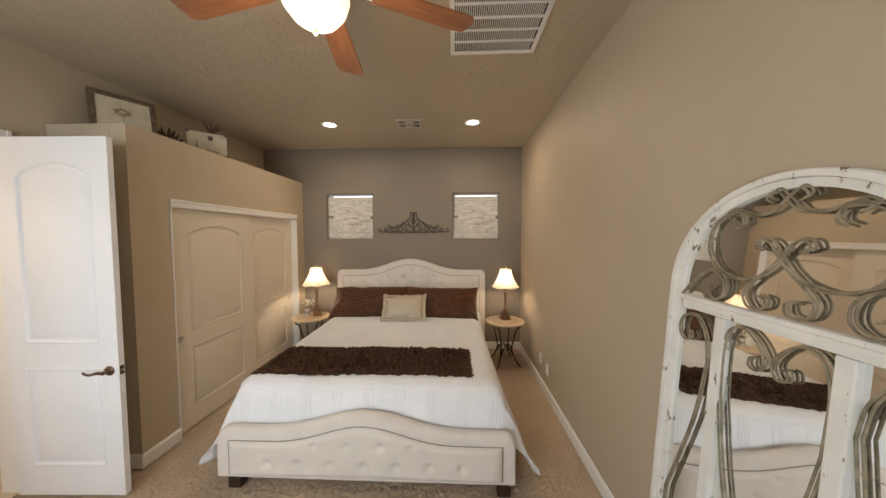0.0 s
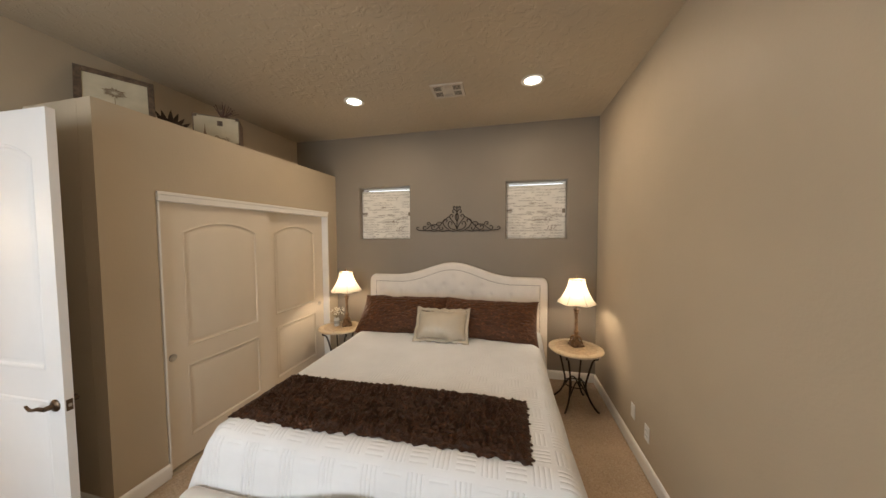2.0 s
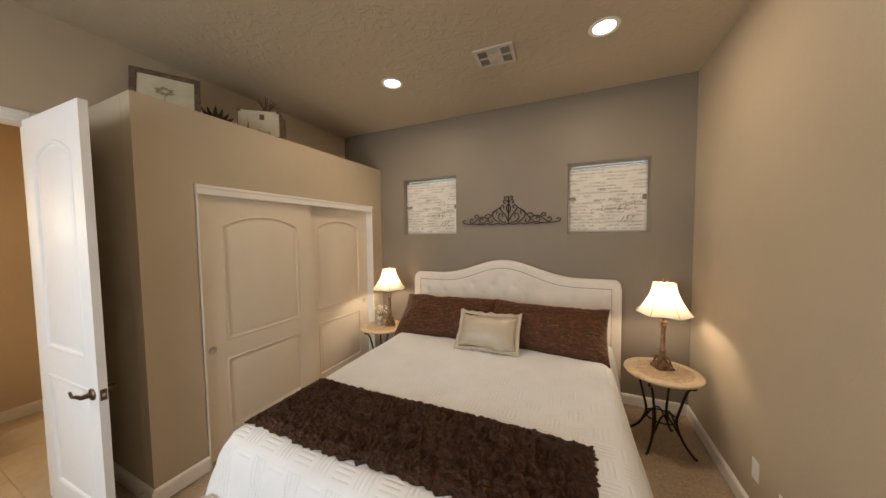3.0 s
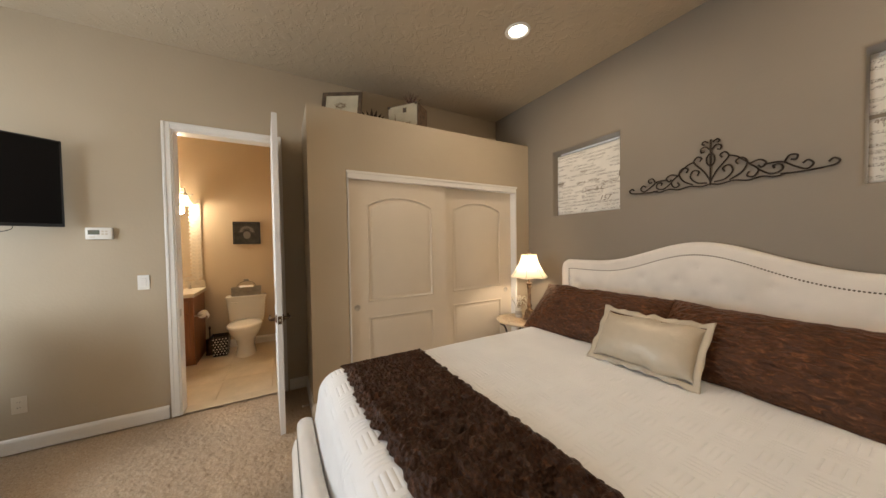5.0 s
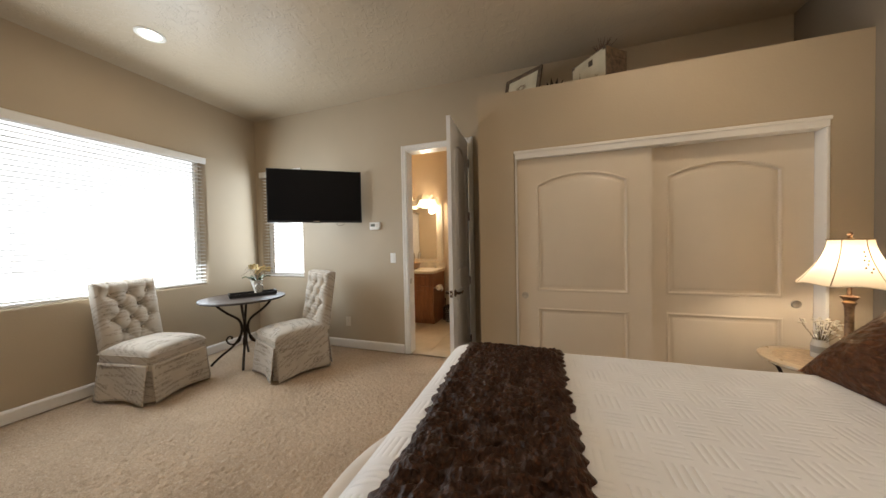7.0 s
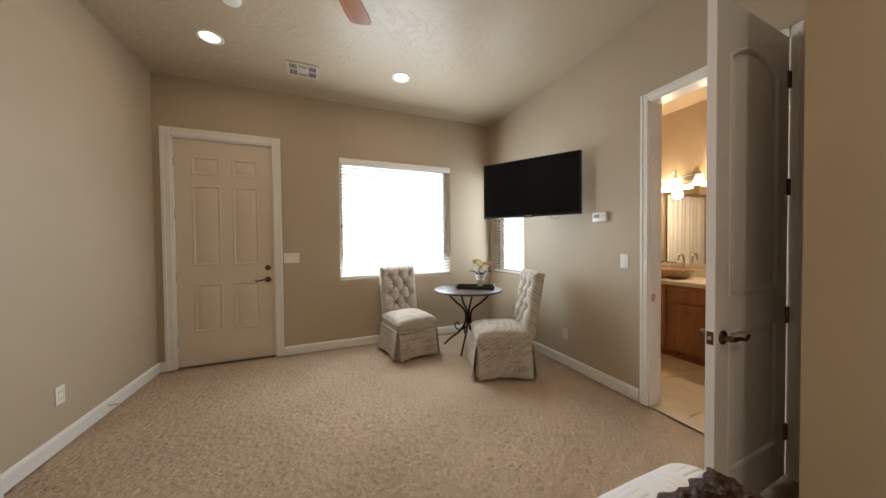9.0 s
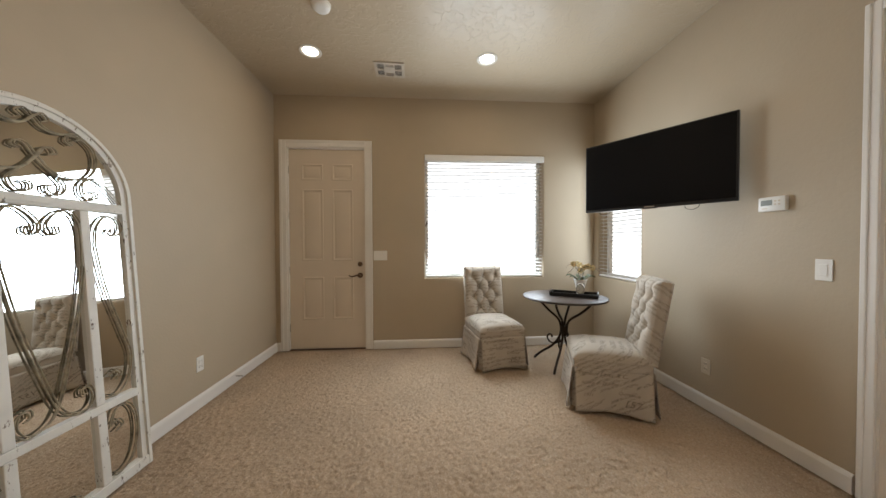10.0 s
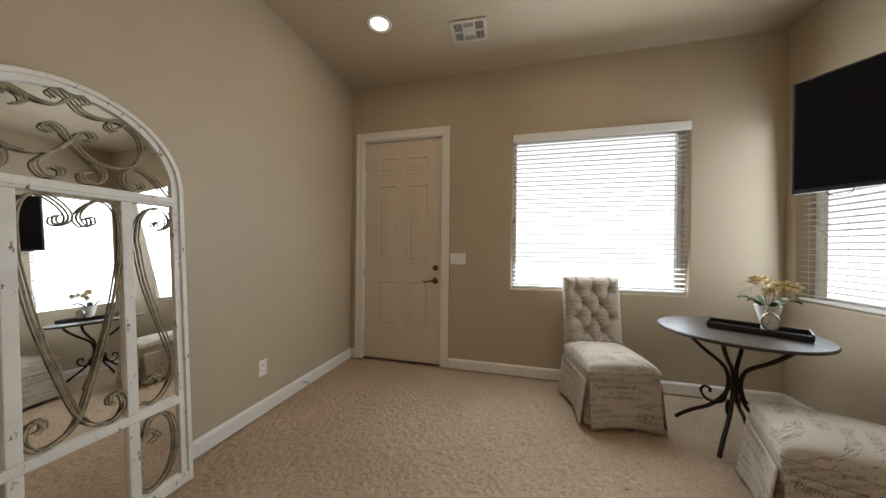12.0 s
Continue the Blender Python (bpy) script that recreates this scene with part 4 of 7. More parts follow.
def table_lamp(place, turn):
    t = thing("table_lamp", pose(*place, 0, 0, turn), "lit table lamp with cream bell shade and bronze column", "lamp", "bedside lamps")
    part("base", boxm(-0.062, -0.062, 0.0, 0.062, 0.062, 0.022, bevel=0.010), LAMPBASE, t, smooth=40)
    col = lathe([(0.056, 0.022), (0.060, 0.032), (0.052, 0.042), (0.034, 0.062), (0.024, 0.082), (0.030, 0.092), (0.030, 0.102), (0.018, 0.118), (0.024, 0.135), (0.027, 0.15), (0.017, 0.165), (0.0165, 0.30), (0.019, 0.335), (0.027, 0.352), (0.021, 0.362), (0.033, 0.380), (0.033, 0.386), (0.010, 0.392), (0.008, 0.44), (0, 0.44)], 24)
    part("column", col, LAMPBASE, t, smooth=35)
    for k in range(4):
        a0 = k * math.pi / 2 + math.pi / 4
        c, s = math.cos(a0), math.sin(a0)
        part("scroll", tube(spline([(0.022 * c, 0.022 * s, 0.105), (0.046 * c, 0.046 * s, 0.085), (0.052 * c, 0.052 * s, 0.055), (0.066 * c, 0.066 * s, 0.030)], 5), lambda q: 0.010 - 0.003 * q, 8), LAMPBASE, t, smooth=60)
    # bell shade with eight soft sides
    z0, z1, r0, r1 = 0.455, 0.695, 0.185, 0.078

    def rad(q):
        return r1 + (r0 - r1) * (1 - q) ** 1.65

    def f(ang, q):
        lobe = 1 + 0.018 * (abs(math.cos(3 * ang)) - 0.6)
        r = rad(q) * lobe
        return (r * math.cos(ang), r * math.sin(ang), z0 + (z1 - z0) * q + (0.006 * math.cos(6 * ang) * (1 - q)))

    shade = part("shade", grid_mesh(span(0, 2 * math.pi, 73)[:-1], span(0, 1, 16), f, closed_u=True), SHADE, t, "glowing cream bell lampshade", smooth=60)
    for k in range(6):
        ang = (k + 0.5) * math.pi / 3
        part("rib", tube([Vector(f(ang, q)) * 1.0 for q in span(0, 1, 12)], 0.0022, 5), SHADE_RIB, shade)
    for q in (0, 1):
        part("trim_ring", tube([f(ang, q) for ang in span(0, 2 * math.pi, 49)[:-1]], 0.0035, 6, closed=True), SHADE_RIB if q else SHADE, shade)
    # embroidered motif on one side
    for m_ang in (-0.75, 2.4):
        bm = bmesh.new()
        for i, (dq, da) in enumerate(((0.30, 0), (0.38, 0.10), (0.38, -0.10), (0.46, 0), (0.54, 0.07), (0.54, -0.07), (0.63, 0), (0.72, 0))):
            p = Vector(f(m_ang + da, dq))
            lathe([(0, -0.007), (0.0045, 0), (0, 0.007)], 6, bm, at=p * 1.004)
        part("motif", bm, SHADE_RIB, shade)
    part("finial", lathe([(0, 0.70), (0.010, 0.70), (0.006, 0.712), (0.012, 0.722), (0.008, 0.732), (0, 0.738)], 14), LAMPBASE, t, smooth=40)
    part("harp", tube(spline([(0.0, 0.0, 0.44), (0.045, 0, 0.50), (0.05, 0, 0.60), (0.0, 0, 0.70)], 6), 0.002, 6), NICKEL, t)
    part("bulb", lathe([(0.012, 0.44), (0.014, 0.46), (0.024, 0.485), (0.022, 0.505), (0, 0.52)], 18), glow("lit_bulb", (1, 0.8, 0.5), 6), t, smooth=60)
    lamp("lamp_bulb", "POINT", (place[0], place[1], place[2] + 0.56), (place[0], place[1], 0), 9.5, (1.0, 0.82, 0.62), 0.03)
    return t


table_lamp((0.885, 4.02, 0.6035), 20)
table_lamp((-1.835, 4.13, 0.6035), 35)


def flower_jar():
    v = thing("flower_jar", (-1.965, 4.10, 0.6035), "clear glass jar of small white blossoms on the nightstand", "vase")
    part("jar", lathe([(0, 0), (0.034, 0), (0.036, 0.006), (0.036, 0.08), (0.030, 0.098), (0.030, 0.108), (0.032, 0.11), (0.028, 0.108), (0.034, 0.078), (0.034, 0.008), (0, 0.006)], 24), Mat("frosted_jar", (0.62, 0.58, 0.50), 0.25).m, v, smooth=40)
    part("label", lathe([(0.0368, 0.03), (0.0368, 0.07)], 24), Mat("grey_label", (0.35, 0.32, 0.27), 0.7).m, v)
    rng = random.Random(4)
    stem, bloom = bmesh.new(), bmesh.new()
    for _ in range(26):
        a0, sp = rng.uniform(0, 6.28), rng.uniform(0.02, 0.085)
        tip = Vector((sp * math.cos(a0), sp * math.sin(a0), rng.uniform(0.14, 0.225)))
        tube(bez((0, 0, 0.02), (0, 0, 0.10), tip * 0.8, tip, 5), 0.0012, 4, stem)
        for _ in range(3):
            c = tip + Vector((rng.uniform(-.014, .014), rng.uniform(-.014, .014), rng.uniform(-.012, .012)))
            bmesh.ops.create_icosphere(bloom, subdivisions=1, radius=rng.uniform(0.006, 0.010), matrix=Matrix.Translation(c) @ Matrix.Diagonal((1, 1, 0.7, 1)))
    part("stems", stem, Mat("dry_stem", (0.16, 0.12, 0.06), 0.8).m, v)
    tagged(part("blossoms", bloom, Mat("white_petals", (0.80, 0.74, 0.60), 0.7).m, v, smooth=60), kind="stuff")


flower_jar()

# ---------------------------------------------------------------- script-printed fabric


def script_fabric(name, ground, ink, rows, along, across, strength=0.8, weave=300):
    """Cream cloth printed with lines of faded, unreadable handwriting."""
    a = Mat(name, ground, 0.85, spec=0.2, sheen=0.15)
    a.vary(a.noise(5, 4), 0.90, 1.05)
    sep = a.n.new("ShaderNodeSeparateXYZ")
    a.l.new(a.coord, sep.inputs[0])
    terms = []
    for weights in (along, across):
        total = 0.0
        for axis, w in zip("XYZ", weights):
            if w:
                total = a.math("ADD", a.math("MULTIPLY", sep.outputs[axis], float(w)), total)
        terms.append(total)
    u, v = terms
    line = a.math("MULTIPLY", v, float(rows))
    wobble = a.math("MULTIPLY", a.math("SUBTRACT", a.noise(3, 2), 0.5), 0.9)
    line = a.math("ADD", line, wobble)
    idx = a.math("FLOOR", line, 0.0)
    pos = a.math("SUBTRACT", line, idx)
    band = a.math("MULTIPLY", a.math("GREATER_THAN", pos, 0.22), a.math("LESS_THAN", pos, 0.80))
    comb = a.n.new("ShaderNodeCombineXYZ")
    a.l.new(a.math("MULTIPLY", u, 1.0), comb.inputs[0])
    a.l.new(a.math("MULTIPLY", idx, 3.17), comb.inputs[1])
    a.l.new(a.math("MULTIPLY", pos, 0.035), comb.inputs[2])
    fine = a.node("ShaderNodeTexNoise", Scale=95.0, Detail=2.0, Roughness=0.6, Distortion=1.0)
    a.l.new(comb.outputs[0], fine.inputs["Vector"])
    strokes = a.math("LESS_THAN", a.math("ABSOLUTE", a.math("SUBTRACT", fine.outputs["Fac"], 0.5), 0.0), 0.035)
    words = a.node("ShaderNodeTexNoise", Scale=7.0, Detail=1.0)
    a.l.new(comb.outputs[0], words.inputs["Vector"])
    gate = a.math("GREATER_THAN", words.outputs["Fac"], 0.46)
    mask = a.math("MULTIPLY", a.math("MULTIPLY", a.math("MULTIPLY", strokes, band), gate), strength)
    a.blend(mask, ink)
    a.bump(a.noise(weave, 2), 0.3, 0.001).bump(a.noise(10, 3), 0.15, 0.006)
    return a.m


CHAIRCLOTH = script_fabric("script_print_linen", (0.47, 0.41, 0.335), (0.11, 0.09, 0.07), 27, (1, 0.75, 0.15), (0.04, 0.55, 1), 0.75)
SHADECLOTH = script_fabric("script_print_cotton", (0.70, 0.66, 0.59), (0.17, 0.14, 0.11), 30, (1, 0, 0), (0, 0, 1), 0.9)
INK = Mat("faded_brown_ink", (0.20, 0.16, 0.12), 0.9).m


def text(parent, body, size, place, name="lettering", shear=0.25, material=None):
    cu = bpy.data.curves.new(name, "FONT")
    cu.body, cu.size, cu.extrude, cu.shear = body, size, 0.0004, shear
    cu.materials.append(material or INK)
    tmp = new("tmp_text", cu)
    bpy.context.view_layer.update()
    me = bpy.data.meshes.new_from_object(tmp.evaluated_get(bpy.context.evaluated_depsgraph_get()))
    bpy.data.objects.remove(tmp)
    ob = new(name, me)
    ob.parent = parent
    ob.matrix_basis = place
    return ob


UPRIGHT = Matrix.Rotation(radians(90), 4, "X")


def roman_shade(hole):
    u0, u1, z0, z1 = hole
    t = thing("roman_shade", ((u0 + u1) / 2, N + 0.095, (z0 + z1) / 2), "cream fabric shade printed with old handwriting, lowered", "window shade", "printed window shades")
    w, h = u1 - u0 - 0.012, z1 - z0 - 0.046

    def f(s, q):
        x, z = -w / 2 + w * s, -h / 2 - 0.019 + h * q
        return (x, 0.004 * math.sin(5 * x + 3 * z) + 0.006 * (1 - q) * math.sin(9 * x), z)

    cloth = part("cloth", grid_mesh(span(0, 1, 30), span(0, 1, 30), f), SHADECLOTH, t, smooth=60)
    solid = cloth.modifiers.new("thickness", "SOLIDIFY")
    solid.thickness, solid.offset = 0.006, -1
    at = lambda x, z: Matrix.Translation((x * w, -0.011, z * h)) @ UPRIGHT
    text(t, "1931", 0.045, at(-0.13, 0.10))
    text(t, "4967", 0.036, at(-0.48, -0.06), shear=0)
    text(t, "au date du 29 Juillet", 0.038, at(-0.24, -0.06))
    text(t, "Quittance", 0.040, at(0.20, -0.115))
    text(t, "Pigneux Liner & C.", 0.062, at(-0.38, -0.205))
    text(t, "PARIS", 0.022, at(-0.12, -0.27), shear=0)
    text(t, "157", 0.075, at(0.17, -0.37), shear=0.4)
    part("stamp", boxm(-0.5 * w, -0.0115, -0.015 * h, -0.33 * w, -0.0105, 0.018 * h), INK, t)
    part("stamp", boxm(0.44 * w, -0.0115, -0.06 * h, 0.49 * w, -0.0105, 0.02 * h), INK, t)


for k, hole in enumerate(WIN_N):
    u0, u1, z0, z1 = hole
    roman_shade(hole)
    wob = thing("window_%d" % (3 + k), (0, 0, 0), "small square white vinyl window in the headboard wall", "window", kind="structure")
    for a, b, c, d in ((u0, u0 + 0.03, z0, z1), (u1 - 0.03, u1, z0, z1), (u0 + 0.03, u1 - 0.03, z0, z0 + 0.03), (u0 + 0.03, u1 - 0.03, z1 - 0.010, z1)):
        part("window_frame", boxm(a, N + 0.145, c, b, N + 0.18, d, bevel=0.003), TRIM, wob)
    pane = part("pane", boxm(u0 + 0.03, N + 0.160, z0 + 0.03, u1 - 0.03, N + 0.166, z1 - 0.010), GLASS, wob)
    pane.visible_shadow = False

# ---------------------------------------------------------------- scrolls in iron


def spiral(cx, cz, r0, turns, start, grow=0.25, n=26):
    """A flat curl in the xz plane, from its eye outwards."""
    pts = []
    for i in range(n):
        t = i / (n - 1)
        r = r0 * (grow + (1 - grow) * t)
        a = start - turns * 2 * math.pi * (1 - t)
        pts.append((cx + r * math.cos(a), 0, cz + r * math.sin(a)))
    return pts


def wall_iron():
    """The scrolled iron ornament over the headboard: one half built and mirrored, curl by curl."""
    t = thing("wall_ornament", (-0.457, N - 0.014, 1.812), "dark scrolled wrought-iron ornament hung on the taupe wall", "wall decor")
    bar = 0.0050
    half = [
        spline([(0.0, 0, 0.03), (0.035, 0, 0.10), (0.075, 0, 0.15), (0.095, 0, 0.185), (0.075, 0, 0.215), (0.05, 0, 0.20), (0.062, 0, 0.18)], 6),
        spline([(0.0, 0, 0.245), (0.03, 0, 0.275), (0.055, 0, 0.265), (0.052, 0, 0.24), (0.035, 0, 0.243)], 6),
        spline([(0.012, 0, 0.30), (0.035, 0, 0.315), (0.048, 0, 0.30), (0.035, 0, 0.29)], 5),
        spline([(0.02, 0, 0.02), (0.075, 0, 0.03), (0.115, 0, 0.075), (0.10, 0, 0.12), (0.065, 0, 0.11), (0.075, 0, 0.08)], 6),
        spline([(0.0, 0, 0.13), (0.02, 0, 0.16), (0.02, 0, 0.20), (0.0, 0, 0.23)], 5),
        spline([(0.10, 0, 0.02), (0.16, 0, 0.06), (0.185, 0, 0.12), (0.16, 0, 0.155), (0.13, 0, 0.14), (0.14, 0, 0.115)], 6),
        spline([(0.095, 0, 0.185), (0.14, 0, 0.165), (0.20, 0, 0.10), (0.235, 0, 0.06), (0.215, 0, 0.02), (0.185, 0, 0.03), (0.195, 0, 0.055)], 6),
        spline([(0.19, 0, 0.105), (0.24, 0, 0.12), (0.27, 0, 0.095), (0.25, 0, 0.07), (0.235, 0, 0.085)], 6),
        spline([(0.235, 0, 0.06), (0.29, 0, 0.02), (0.335, 0, 0.035), (0.33, 0, 0.07), (0.30, 0, 0.07), (0.305, 0, 0.05)], 6),
        spline([(0.26, 0, 0.085), (0.33, 0, 0.085), (0.385, 0, 0.045), (0.43, 0, 0.02), (0.455, 0, 0.045), (0.435, 0, 0.07), (0.415, 0, 0.055)], 6),
        spline([(0.345, 0, 0.08), (0.365, 0, 0.115), (0.395, 0, 0.11), (0.39, 0, 0.085), (0.37, 0, 0.088)], 6),
        spline([(0.33, 0, 0.012), (0.39, 0, 0.008), (0.47, 0, 0.012), (0.525, 0, 0.02), (0.545, 0, 0.04), (0.525, 0, 0.058), (0.508, 0, 0.042)], 6),
        spline([(0.0, 0, 0.01), (0.05, 0, 0.0), (0.12, 0, 0.012), (0.19, 0, 0.0), (0.25, 0, 0.012), (0.31, 0, 0.0), (0.36, 0, 0.012)], 6),
    ]
    for pts in half:
        for sx in (1, -1):
            part("scroll", tube([(sx * p[0], p[1], p[2]) for p in pts], bar, 6, up=(0, 1, 0)), IRON, t, smooth=70)
    part("stem", tube([(0, 0, 0.0), (0, 0, 0.32)], bar * 1.1, 6), IRON, t, smooth=70)


wall_iron()

# ---------------------------------------------------------------- leaning mirror
_a = Mat("chipped_white_paint", (0.74, 0.72, 0.66), 0.6)
_a.vary(_a.noise(6, 4), 0.88, 1.05)
_a.blend(_a.ramp(_a.noise(26, 6, 0.7, stretch=(1.4, 1.4, 0.5)), [(0.612, (0, 0, 0)), (0.64, (1, 1, 1))]), (0.17, 0.125, 0.085))
CHIPPED = _a.bump(_a.noise(26, 6, 0.7, stretch=(1.4, 1.4, 0.5)), 0.5, 0.004).m
_a = Mat("greyed_bronze_strap", (0.25, 0.21, 0.14), 0.55, 0.3)
STRAP = _a.vary(_a.noise(30, 4), 0.6, 1.5).m


def floor_mirror():
    """Built upright facing -y, x from -half to half, then leaned on the east wall."""
    half, spring, frame_w, deep = 0.412, 1.566, 0.052, 0.034
    lean, rise = 3.4, 0.96
    place = Matrix.Translation((1.035, 0.876, 0.004)) @ Matrix.Rotation(radians(-90), 4, "Z") @ Matrix.Rotation(radians(-lean), 4, "X")
    t = thing("floor_mirror", place, "arched window-style floor mirror in chipped white wood with iron scrolls", "mirror")

    def arch(r, n=40):
        return [(r * math.cos(a), spring + r * rise * math.sin(a)) for a in span(0, math.pi, n)]

    def band(r_out, r_in, y0, y1, bottom_out, bottom_in):
        bm = bmesh.new()
        outer = [(r_out, bottom_out)] + arch(r_out) + [(-r_out, bottom_out)]
        inner = [(r_in, bottom_in)] + arch(r_in) + [(-r_in, bottom_in)]
        rows = [[bm.verts.new((x, y, z)) for x, z in pts] for pts, y in ((outer, y1), (outer, y0 + 0.006), ([(o[0] * 0.9 + i[0] * 0.1, o[1] * 0.9 + i[1] * 0.1) for o, i in zip(outer, inner)], y0), ([(o[0] * 0.55 + i[0] * 0.45, o[1] * 0.55 + i[1] * 0.45) for o, i in zip(outer, inner)], y0), ([(o[0] * 0.5 + i[0] * 0.5, o[1] * 0.5 + i[1] * 0.5) for o, i in zip(outer, inner)], y0 + 0.010), (inner, y0 + 0.012), (inner, y1))]
        n = len(outer)
        for a, b in zip(rows, rows[1:] + rows[:1]):
            for i in range(n):
                j = (i + 1) % n
                if j == 0:
                    continue
                bm.faces.new((a[i], a[j], b[j], b[i]))
        bm.faces.new([r[0] for r in rows])
        bm.faces.new([r[-1] for r in rows])
        return bm

    part("outer_frame", band(half, half - frame_w, 0, deep, 0.0, 0.0), CHIPPED, t, smooth=35)
    part("bottom_rail", boxm(-half + 0.002, 0.002, 0.0, half - 0.002, deep - 0.001, 0.055, bevel=0.004), CHIPPED, t)
    bars = [(-half + frame_w, 1.479, half - frame_w, 1.529), (-half + frame_w, 0.430, half - frame_w, 0.472)]
    for x0, z0, x1, z1 in bars:
        part("rail", boxm(x0, 0.005, z0, x1, deep - 0.002, z1, bevel=0.004), CHIPPED, t)
    part("rail", boxm(-half + frame_w, 0.000, 1.494, half - frame_w, 0.007, 1.514, bevel=0.002), CHIPPED, t)
    for x in (-0.168, 0.168):
        for z0, z1 in ((0.056, 0.429), (0.473, 1.478)):
            part("mullion", boxm(x - 0.021, 0.006, z0, x + 0.021, deep - 0.002, z1, bevel=0.004), CHIPPED, t)
    # glass behind the bars
    bm = bmesh.new()
    pts = [(half - 0.03, 0.03)] + arch(half - 0.03) + [(-half + 0.03, 0.03)]
    bm.faces.new([bm.verts.new((x, deep - 0.008, z)) for x, z in pts])
    part("mirror_glass", bm, SILVER, t, "clear silvered mirror glass")
    bm = bmesh.new()
    fs = [bm.verts.new((x, deep - 0.003, z)) for x, z in pts]
    bm.faces.new(fs)
    part("backing", bm, DARKWOOD, t)

    def fitted(x, z):
        """Spread the ironwork over the lights between the bars."""
        if z > 1.49:
            return x * 0.98, z
        side = 1 if x > 0 else -1
        wide = abs(x) * 0.90 if abs(x) < 0.182 else 0.195 + (abs(x) - 0.215) * 1.18
        return side * wide, (0.474 + (z - 0.474) * 1.04 if z > 0.474 else z)

    def strap(pts):
        pts = [fitted(*p) for p in pts]
        for off in (-0.0065, 0.0065):
            part("scroll", tube([(p[0] + off * 0.9, 0.012, p[1] + off * 0.5) for p in pts], 0.0036, 7, flat=1.0, up=(0, 1, 0)), STRAP, t, smooth=70)

    def both(pts):
        p3 = [(v[0], v[2]) for v in spline([(x, 0, z) for x, z in pts], 6)]
        strap(p3)
        strap([(-x, z) for x, z in p3])

    # arch: low pair of curls, crossing hearts and top curls
    both([(0.355, 1.535), (0.30, 1.60), (0.25, 1.64), (0.21, 1.645), (0.175, 1.615), (0.172, 1.565), (0.205, 1.538), (0.24, 1.552), (0.235, 1.58), (0.215, 1.578)])
    both([(0.145, 1.80), (0.122, 1.815), (0.135, 1.845), (0.19, 1.845), (0.24, 1.80), (0.245, 1.72), (0.205, 1.655), (0.13, 1.628), (0.05, 1.65), (0.0, 1.71), (-0.03, 1.752), (-0.062, 1.762), (-0.075, 1.738), (-0.05, 1.73)])
    both([(-0.02, 1.735), (0.02, 1.68), (0.07, 1.63), (0.10, 1.588), (0.08, 1.545), (0.035, 1.547), (0.028, 1.578), (0.055, 1.585)])
    both([(0.035, 1.875), (0.055, 1.89), (0.032, 1.912), (0.0, 1.885), (-0.04, 1.845), (-0.10, 1.84), (-0.16, 1.862), (-0.185, 1.848), (-0.165, 1.83)])
    # wide middle light: lyre
    both([(0.163, 1.18), (0.166, 1.34), (0.14, 1.415), (0.09, 1.432), (0.04, 1.40), (0.012, 1.355), (0.03, 1.32), (0.06, 1.325), (0.058, 1.35), (0.042, 1.352)])
    both([(0.163, 1.18), (0.12, 0.95), (0.05, 0.70), (0.0, 0.555), (-0.05, 0.497), (-0.12, 0.485), (-0.158, 0.53), (-0.145, 0.585), (-0.11, 0.59), (-0.105, 0.56), (-0.125, 0.555)])
    # side lights
    both([(0.222, 1.27), (0.235, 1.36), (0.275, 1.42), (0.325, 1.41), (0.343, 1.36), (0.32, 1.32), (0.29, 1.335), (0.298, 1.36)])
    both([(0.222, 1.27), (0.25, 1.05), (0.31, 0.80), (0.338, 0.67), (0.32, 0.55), (0.27, 0.49), (0.228, 0.50)])
    both([(0.24, 0.60), (0.265, 0.615), (0.285, 0.59), (0.27, 0.57)])
    both([(0.222, 0.33), (0.25, 0.41), (0.30, 0.415), (0.335, 0.34), (0.335, 0.20), (0.30, 0.10), (0.25, 0.07), (0.222, 0.085)])
    both([(0.232, 0.345), (0.26, 0.35), (0.275, 0.315), (0.25, 0.30)])
    both([(0.03, 0.062), (0.0, 0.075), (0.03, 0.10), (0.055, 0.09), (0.048, 0.075)])


floor_mirror()

# ---------------------------------------------------------------- sitting corner


def tufted(w, h, depth, cols, rows, step_u, step_z, edge=0.03, back_z=0.0):
    """Front of a button-tufted back: pillows between buttons, x -w/2..w/2, z 0..h, bulging along -y."""
    buttons = []
    for r in range(rows):
        z = h - 0.12 - r * step_z
        n = cols if r % 2 == 0 else cols - 1
        for k in range(n):
            buttons.append(((k - (n - 1) / 2) * step_u, z))

    def f(s, t):
        x, z = -w / 2 + w * s, h * t
        e = min(x + w / 2, w / 2 - x, h - z)
        y = -depth * (1 - math.exp(-max(0, e) / edge))
        for bx, bz in buttons:
            d = math.hypot((x - bx) / 1.0, (z - bz) / 1.0)
            y += 0.045 * math.exp(-(d / 0.042) ** 1.5)
            # diagonal pleats to the neighbours
        for bx, bz in buttons:
            for dx in (-step_u / 2, step_u / 2):
                px, pz = bx + dx, bz - step_z
                if any(math.hypot(px - q[0], pz - q[1]) < 0.02 for q in buttons) or bz - step_z < h - 0.12 - rows * step_z + 0.01:
                    vx, vz = px - bx, pz - bz
                    L2 = vx * vx + vz * vz
                    q = max(0, min(1, ((x - bx) * vx + (z - bz) * vz) / L2))
                    d = math.hypot(x - bx - q * vx, z - bz - q * vz)
                    y += 0.014 * math.exp(-(d / 0.012) ** 2)
        if z > h - 0.12:
            for bx, bz in buttons[:cols]:
                d = abs(x - bx)
                y += 0.012 * math.exp(-(d / 0.012) ** 2) * min(1, (z - bz) / 0.03)
        return (x, y, z)

    return f, buttons


